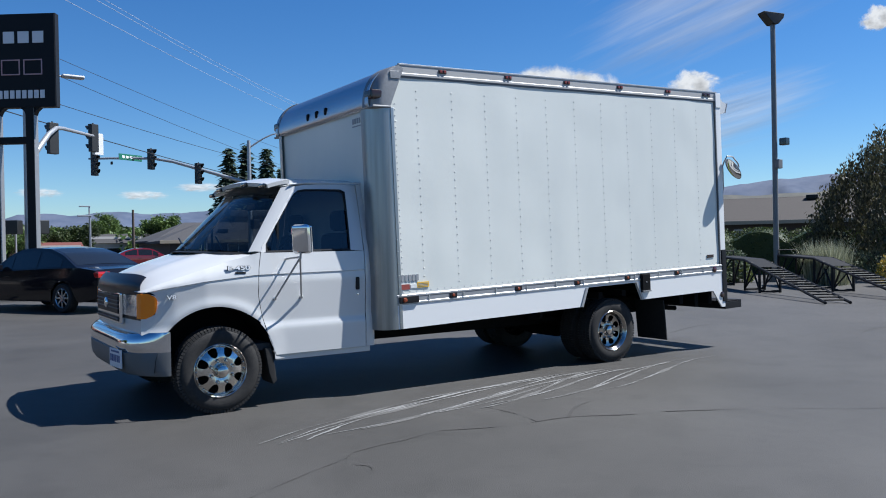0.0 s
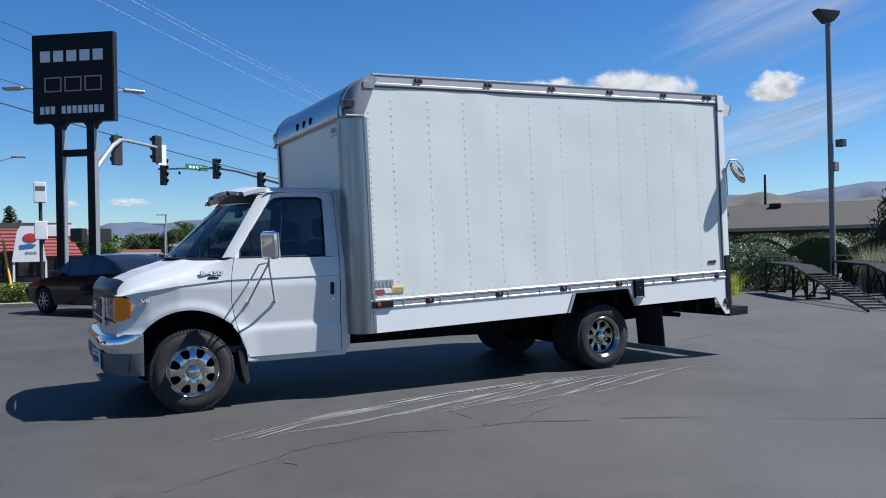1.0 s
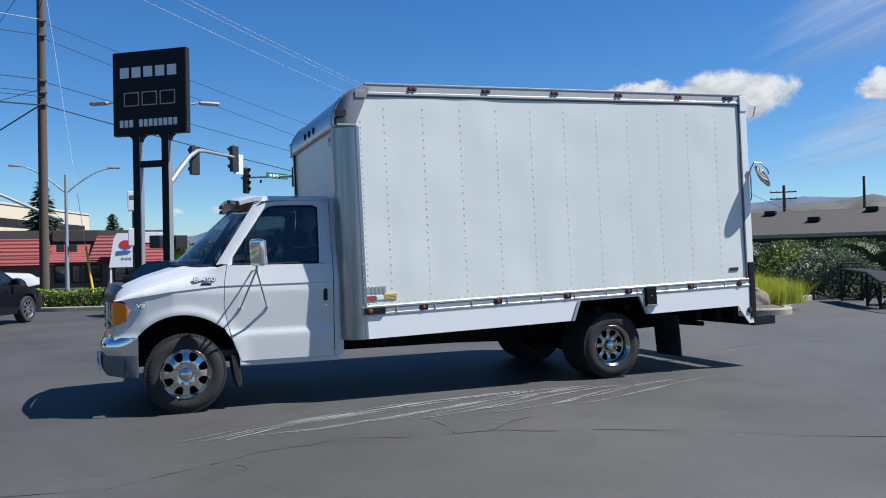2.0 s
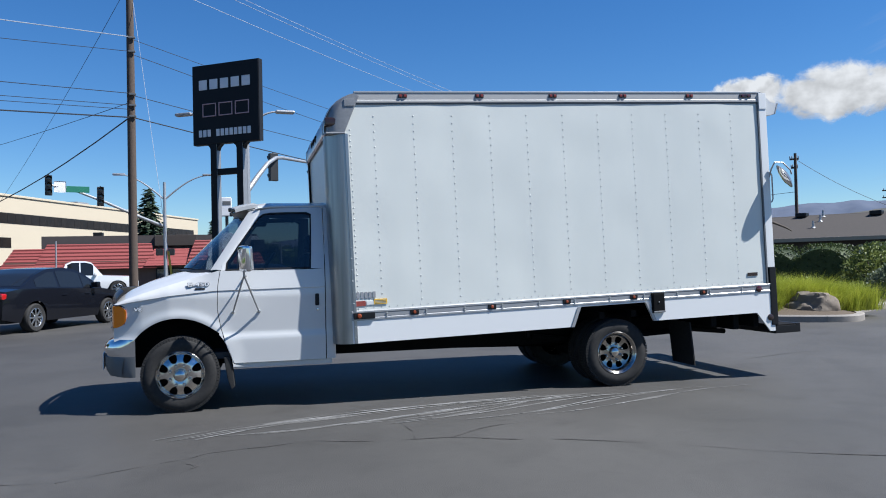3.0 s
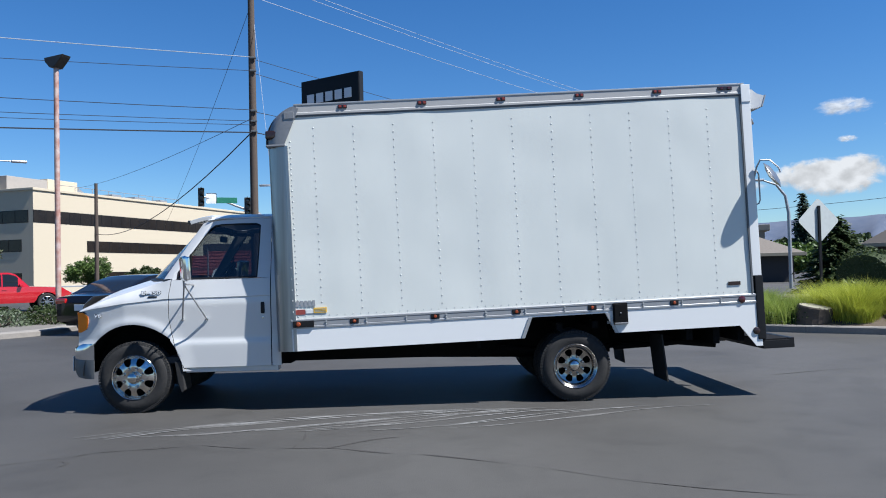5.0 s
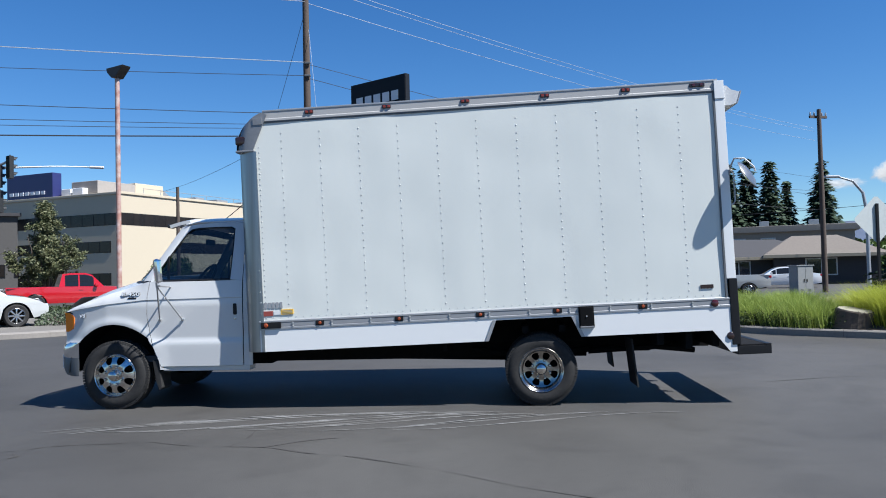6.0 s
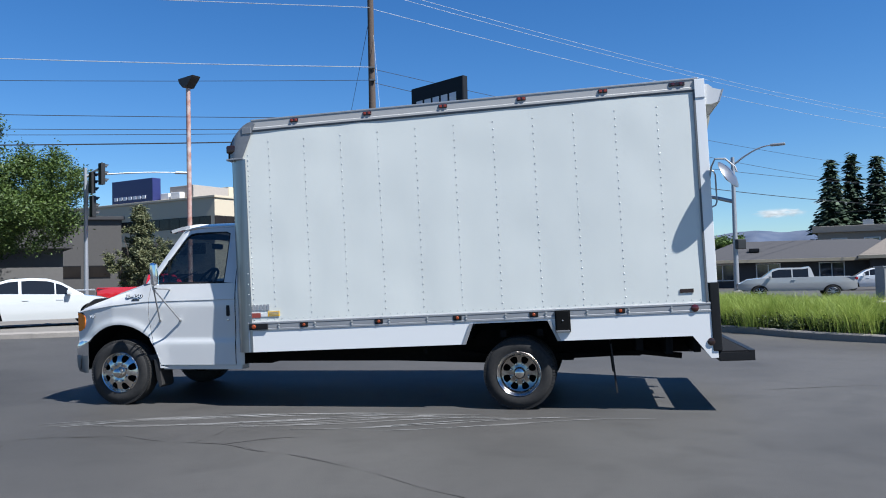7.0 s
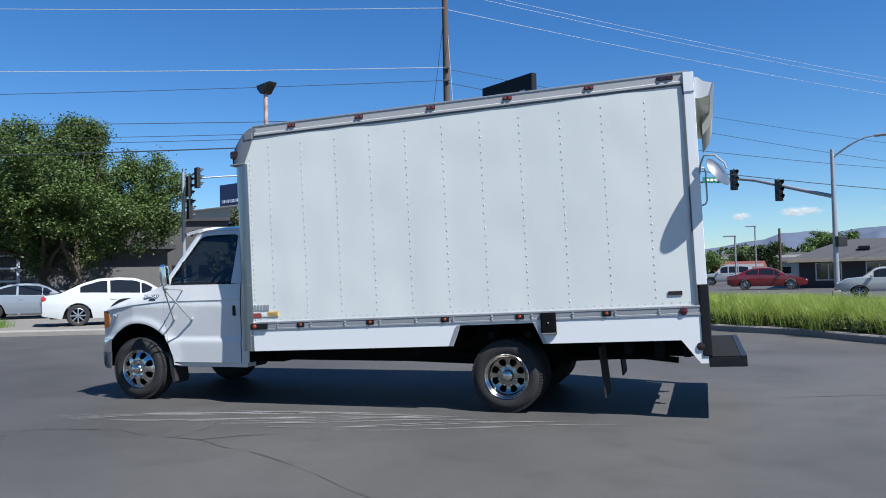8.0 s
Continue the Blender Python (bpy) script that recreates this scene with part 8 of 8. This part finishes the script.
# ---- trees of the far side ----
broadleaf("maple_tree", -27.2, 27.0, 11.2, 6.1, 2.2, "big spreading green tree with two trunks beside the street", 41, MAPLELEAF, 2, 0.088, 800, 210, 0.75, 0.34, -0.85, 22, 0.050, 0.22,
          (((0.16, 0.14, 1.05), 0.24), ((0.12, 0.12, 0.75), 0.30), ((-0.32, -0.28, 0.85), 0.26), ((-0.40, -0.36, 0.55), 0.32)))
broadleaf("cedar_tree", -26.8, 44.1, 7.5, 2.25, 0.5, "bushy olive-green conifer before the office building", 42, leaf_mat("cedar_green", (0.055, 0.075, 0.030), (0.19, 0.19, 0.095), trans=0.1), 1, 0.085, 330, 110, 0.8, 0.16, -0.9, 9, 0.060, 0.1,
          (((0.0, 0.0, 1.0), 0.22), ((0.05, 0.05, 0.7), 0.34), ((-0.1, 0.0, 0.35), 0.48), ((0.1, 0.1, 0.2), 0.5)))
for x, y, h, r, cz, sd in ((-29, 70.5, 3.6, 2.2, 0.6, 43), (-22, 66, 2.6, 1.6, 0.5, 44), (-12.0, 65, 3.2, 1.6, 0.8, 46), (28.3, 160, 9.2, 4.0, 1.0, 47), (12.5, 96, 5.0, 3.2, 1.0, 48), (5.5, 92, 4.2, 3.6, 0.6, 49), (1.4, 75, 4.2, 3.4, 0.6, 50), (-4.6, 70, 4.0, 2.0, 0.8, 51), (-0.6, 66, 3.8, 2.0, 0.7, 52), (19.2, 82, 5.4, 2.6, 0.9, 53)):
    broadleaf("street_tree", x, y, h, r, cz, "rounded green tree in the distance", sd, LEAF if sd % 2 else LEAFDK, 1, 0.085 + 0.0006 * y, 90, 130, 0.8, 0.12)
for x, y, rx, h, sd in ((-7.6, 15.2, 0.75, 0.42, 61), (-8.6, 14.3, 0.8, 0.45, 62), (-9.9, 16.6, 0.9, 0.5, 63), (-7.4, 16.8, 0.6, 0.45, 64), (-9.0, 17.8, 0.7, 0.5, 65)):
    shrub("low_shrub", x, y, 0.12, rx, rx * 0.8, h, "low green shrub around the lamp post", sd, LEAFDK if sd % 2 else SILVER, 900, 0.05, "low shrubs")
grass("verge_grass", "green grass on the raised bed", [(-15.8 + random.Random(k).uniform(-2.2, 2.2), 9.6 + random.Random(k + 99).uniform(-0.9, 1.3), 0.12, 0.9) for k in range(150)], leaf_mat("verge_green", (0.08, 0.15, 0.025), (0.2, 0.3, 0.07)), 66, 240, 0.30, 0.28)

# ---- woods, hills and clouds in the distance ----
def far_wood(name, a0, a1, dist, h, label, seed, leaf):
    rng = random.Random(seed)
    v, f = [], []
    n = int((a1 - a0) * 4)
    for k in range(n):
        a = radians(a0 + (a1 - a0) * rng.random())
        d = dist * rng.uniform(0.95, 1.1)
        x, y = 2 + d * math.sin(a), -7 + d * math.cos(a)
        hh = h * rng.uniform(0.45, 1.0)
        rr = hh * rng.uniform(0.4, 0.7)
        for _ in range(190):
            q = Vector((rng.gauss(0, 1), rng.gauss(0, 1), rng.gauss(0, 1))).normalized()
            p = Vector((x + q.x * rr, y + q.y * rr, hh * 0.55 + q.z * hh * 0.5))
            u = Vector((rng.gauss(0, 1), rng.gauss(0, 1), rng.gauss(0, 1))).normalized()
            w = u.cross(Vector((rng.gauss(0, 1), rng.gauss(0, 1), rng.gauss(0, 1)))).normalized()
            s = 0.0031 * dist * rng.uniform(0.6, 1.4)
            i = len(v)
            v += [p - u * s, p + w * s * 0.6, p + u * s, p - w * s * 0.6]
            f.append((i, i + 1, i + 2, i + 3))
    tagged(raw(name, v, f, leaf), label, "trees", kind="stuff")


far_wood("far_trees", -50, 62, 190, 6.5, "distant line of green trees", 71, LEAFDK)
far_wood("far_trees", 2, 30, 120, 4.2, "distant line of green trees along the street", 72, LEAF)
far_wood("far_trees", 30, 75, 130, 5.0, "dark trees behind the brown house", 73, LEAFDK)

# distance haze is put into this hill colour as blue-grey
HILL = mat("haze_tinted_hill", (0.078, 0.098, 0.145), 0.95, 0, 0.9, 0.016, col2=(0.034, 0.056, 0.105), big=0.6)
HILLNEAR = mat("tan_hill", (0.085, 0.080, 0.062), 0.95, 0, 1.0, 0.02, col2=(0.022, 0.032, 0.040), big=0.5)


def hills(name, dist, heights, material, label, seed, depth=900):
    """A range of hills: ridge heights in degrees over bearings in degrees."""
    rows = []
    for b in steps(-100, 130, 460):
        e = lerp(heights, b) * (1 + 0.05 * noise.noise((b * 0.09, seed, 0)) + 0.05 * noise.noise((b * 0.45, seed, 1)) + 0.03 * noise.noise((b * 0.9, seed, 2)))
        top = math.tan(radians(e)) * dist
        r = []
        for t in steps(0, 1, 9):
            d = dist - depth * (1 - t)
            z = top * (t ** 1.5) + (noise.noise((b * 0.5, t * 4, seed)) * 0.30 + noise.noise((b * 1.5, t * 9, seed)) * 0.14) * top * math.sin(math.pi * t)
            r.append((2 + d * math.sin(radians(b)), -7 + d * math.cos(radians(b)), z - 2))
        r.append((2 + (dist + 600) * math.sin(radians(b)), -7 + (dist + 600) * math.cos(radians(b)), top * 0.5))
        rows.append(r)
    ob = part(name, sheet(rows), material, None, label, 180, kind="structure")
    tagged(ob, category="hills")


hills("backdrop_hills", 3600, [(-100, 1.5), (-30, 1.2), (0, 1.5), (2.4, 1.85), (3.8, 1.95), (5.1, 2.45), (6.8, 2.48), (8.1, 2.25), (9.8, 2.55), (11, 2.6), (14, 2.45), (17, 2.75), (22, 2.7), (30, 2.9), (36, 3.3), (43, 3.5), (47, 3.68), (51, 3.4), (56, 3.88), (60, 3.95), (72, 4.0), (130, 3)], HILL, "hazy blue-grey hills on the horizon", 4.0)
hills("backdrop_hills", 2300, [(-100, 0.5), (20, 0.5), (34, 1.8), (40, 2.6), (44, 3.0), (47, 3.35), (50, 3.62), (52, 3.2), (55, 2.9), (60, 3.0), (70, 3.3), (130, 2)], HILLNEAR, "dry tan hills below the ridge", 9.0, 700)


def cloud_mat(name, scale, soft, dens, stretch=(1, 1, 1), white=0.95, amount=1.0, seed=0.0):
    """Soft sky haze: see-through but where the noise is thick."""
    m = bpy.data.materials.new(name)
    m.use_nodes = True
    n, l = m.node_tree.nodes, m.node_tree.links
    n.remove(n["Principled BSDF"])
    tc = n.new("ShaderNodeTexCoord")
    mp = n.new("ShaderNodeMapping")
    mp.inputs["Scale"].default_value = stretch
    mp.inputs["Location"].default_value = (seed, seed * 0.7, 0)
    l.new(tc.outputs["Object"], mp.inputs["Vector"])
    a = n.new("ShaderNodeTexNoise")
    a.inputs["Scale"].default_value = scale
    a.inputs["Detail"].default_value = 9
    a.inputs["Roughness"].default_value = 0.64
    a.inputs["Distortion"].default_value = 0.35
    l.new(mp.outputs[0], a.inputs["Vector"])
    gr = n.new("ShaderNodeVectorMath")
    gr.operation = 'LENGTH'
    l.new(tc.outputs["Object"], gr.inputs[0])
    fall = n.new("ShaderNodeMapRange")
    fall.interpolation_type = 'SMOOTHSTEP'
    fall.inputs["From Min"].default_value, fall.inputs["From Max"].default_value = 0.15, 1.0
    fall.inputs["To Min"].default_value, fall.inputs["To Max"].default_value = 0.42, -0.45
    l.new(gr.outputs["Value"], fall.inputs["Value"])
    add = n.new("ShaderNodeMath")
    l.new(a.outputs["Fac"], add.inputs[0])
    l.new(fall.outputs["Result"], add.inputs[1])
    r = n.new("ShaderNodeMapRange")
    r.interpolation_type = 'SMOOTHSTEP'
    r.inputs["From Min"].default_value, r.inputs["From Max"].default_value = dens, dens + soft
    r.inputs["To Max"].default_value = amount
    l.new(add.outputs[0], r.inputs["Value"])
    # lit tops and greyer hollows and undersides, put into the glow colour
    lump = n.new("ShaderNodeTexNoise")
    lump.inputs["Scale"].default_value = scale * 1.5
    lump.inputs["Detail"].default_value = 5
    l.new(mp.outputs[0], lump.inputs["Vector"])
    xyz = n.new("ShaderNodeSeparateXYZ")
    l.new(tc.outputs["Object"], xyz.inputs[0])
    tilt = n.new("ShaderNodeMath")
    tilt.operation = 'MULTIPLY_ADD'
    l.new(xyz.outputs["Z"], tilt.inputs[0])
    tilt.inputs[1].default_value = 0.22
    l.new(lump.outputs["Fac"], tilt.inputs[2])
    c = n.new("ShaderNodeMapRange")
    c.inputs["From Min"].default_value, c.inputs["From Max"].default_value = 0.30, 0.62
    c.inputs["To Min"].default_value, c.inputs["To Max"].default_value = white * 0.64, white * 1.10
    l.new(tilt.outputs[0], c.inputs["Value"])
    cc = n.new("ShaderNodeCombineColor")
    for i in range(3):
        l.new(c.outputs["Result"], cc.inputs[i])
    em = n.new("ShaderNodeEmission")
    l.new(cc.outputs[0], em.inputs[0])
    tr = n.new("ShaderNodeBsdfTransparent")
    x = n.new("ShaderNodeMixShader")
    l.new(r.outputs["Result"], x.inputs[0])
    l.new(tr.outputs[0], x.inputs[1])
    l.new(em.outputs[0], x.inputs[2])
    l.new(x.outputs[0], n["Material Output"].inputs[0])
    return m


def cloud(bearing, elev, wide, tall, material, label="white cumulus cloud in the blue sky", dist=4000, roll=0):
    """A patch of cloud far off: bearing, height and size in degrees."""
    b, e = radians(bearing), radians(elev)
    c = Vector((2 + dist * math.sin(b) * math.cos(e), -7 + dist * math.cos(b) * math.cos(e), dist * math.sin(e)))
    ob = raw("backdrop_cloud", [(-1, 0, -1), (1, 0, -1), (1, 0, 1), (-1, 0, 1)], [(0, 1, 2, 3)], material, None, label, kind="structure")
    ob.matrix_world = Matrix.Translation(c) @ Matrix.Rotation(-b, 4, 'Z') @ Matrix.Rotation(e, 4, 'X') @ Matrix.Rotation(radians(-roll), 4, 'Y') @ Matrix.Diagonal((dist * math.tan(radians(wide / 2)), 1, dist * math.tan(radians(tall / 2)), 1))
    tagged(ob, category="cloud")
    ob.visible_shadow = False


CUMULUS = cloud_mat("cumulus", 2.3, 0.26, 0.53, (1.3, 1, 0.8), 0.37)
CUMULUSC = cloud_mat("cumulus_flat", 2.4, 0.26, 0.52, (1.3, 1, 0.7), 0.37, 1.0, 6.3)
CUMULUSB = cloud_mat("cumulus_small", 2.4, 0.28, 0.54, (1, 1, 0.8), 0.38, 1.0, 3.7)
WISP = cloud_mat("low_wisp", 2.6, 0.5, 0.52, (1.2, 1, 0.9), 0.42, 0.80, 8.1)
CIRRUS = cloud_mat("cirrus", 2.3, 0.70, 0.46, (0.55, 1, 2.6), 0.33, 0.48, 5.2)
cloud(41.2, 10.6, 16.0, 7.0, CUMULUS)
cloud(35.6, 10.8, 9.0, 5.2, CUMULUSC)
cloud(51.0, 10.4, 7.0, 4.4, CUMULUSB)
cloud(62.4, 13.5, 4.0, 3.2, CUMULUSB)
cloud(29.3, 9.95, 6.5, 2.2, WISP)
cloud(28.4, 5.6, 12.5, 5.0, CUMULUSC)
cloud(32.5, 8.6, 3.6, 1.3, WISP)
cloud(29.4, 7.9, 2.4, 0.9, WISP)
cloud(12.6, 3.65, 6.5, 1.3, WISP)
cloud(6.3, 3.75, 5.6, 1.3, WISP)
cloud(2.6, 3.6, 2.6, 1.1, WISP)
cloud(16.5, 4.2, 7.5, 1.3, WISP)
cloud(23.0, 5.2, 6.0, 1.5, WISP)
cloud(54.0, 17.0, 40, 16, CIRRUS, "thin streaks of high cloud", 4300, 20)
cloud(52.0, 8.0, 30, 9, CIRRUS, "thin streaks of high cloud", 4300, 14)
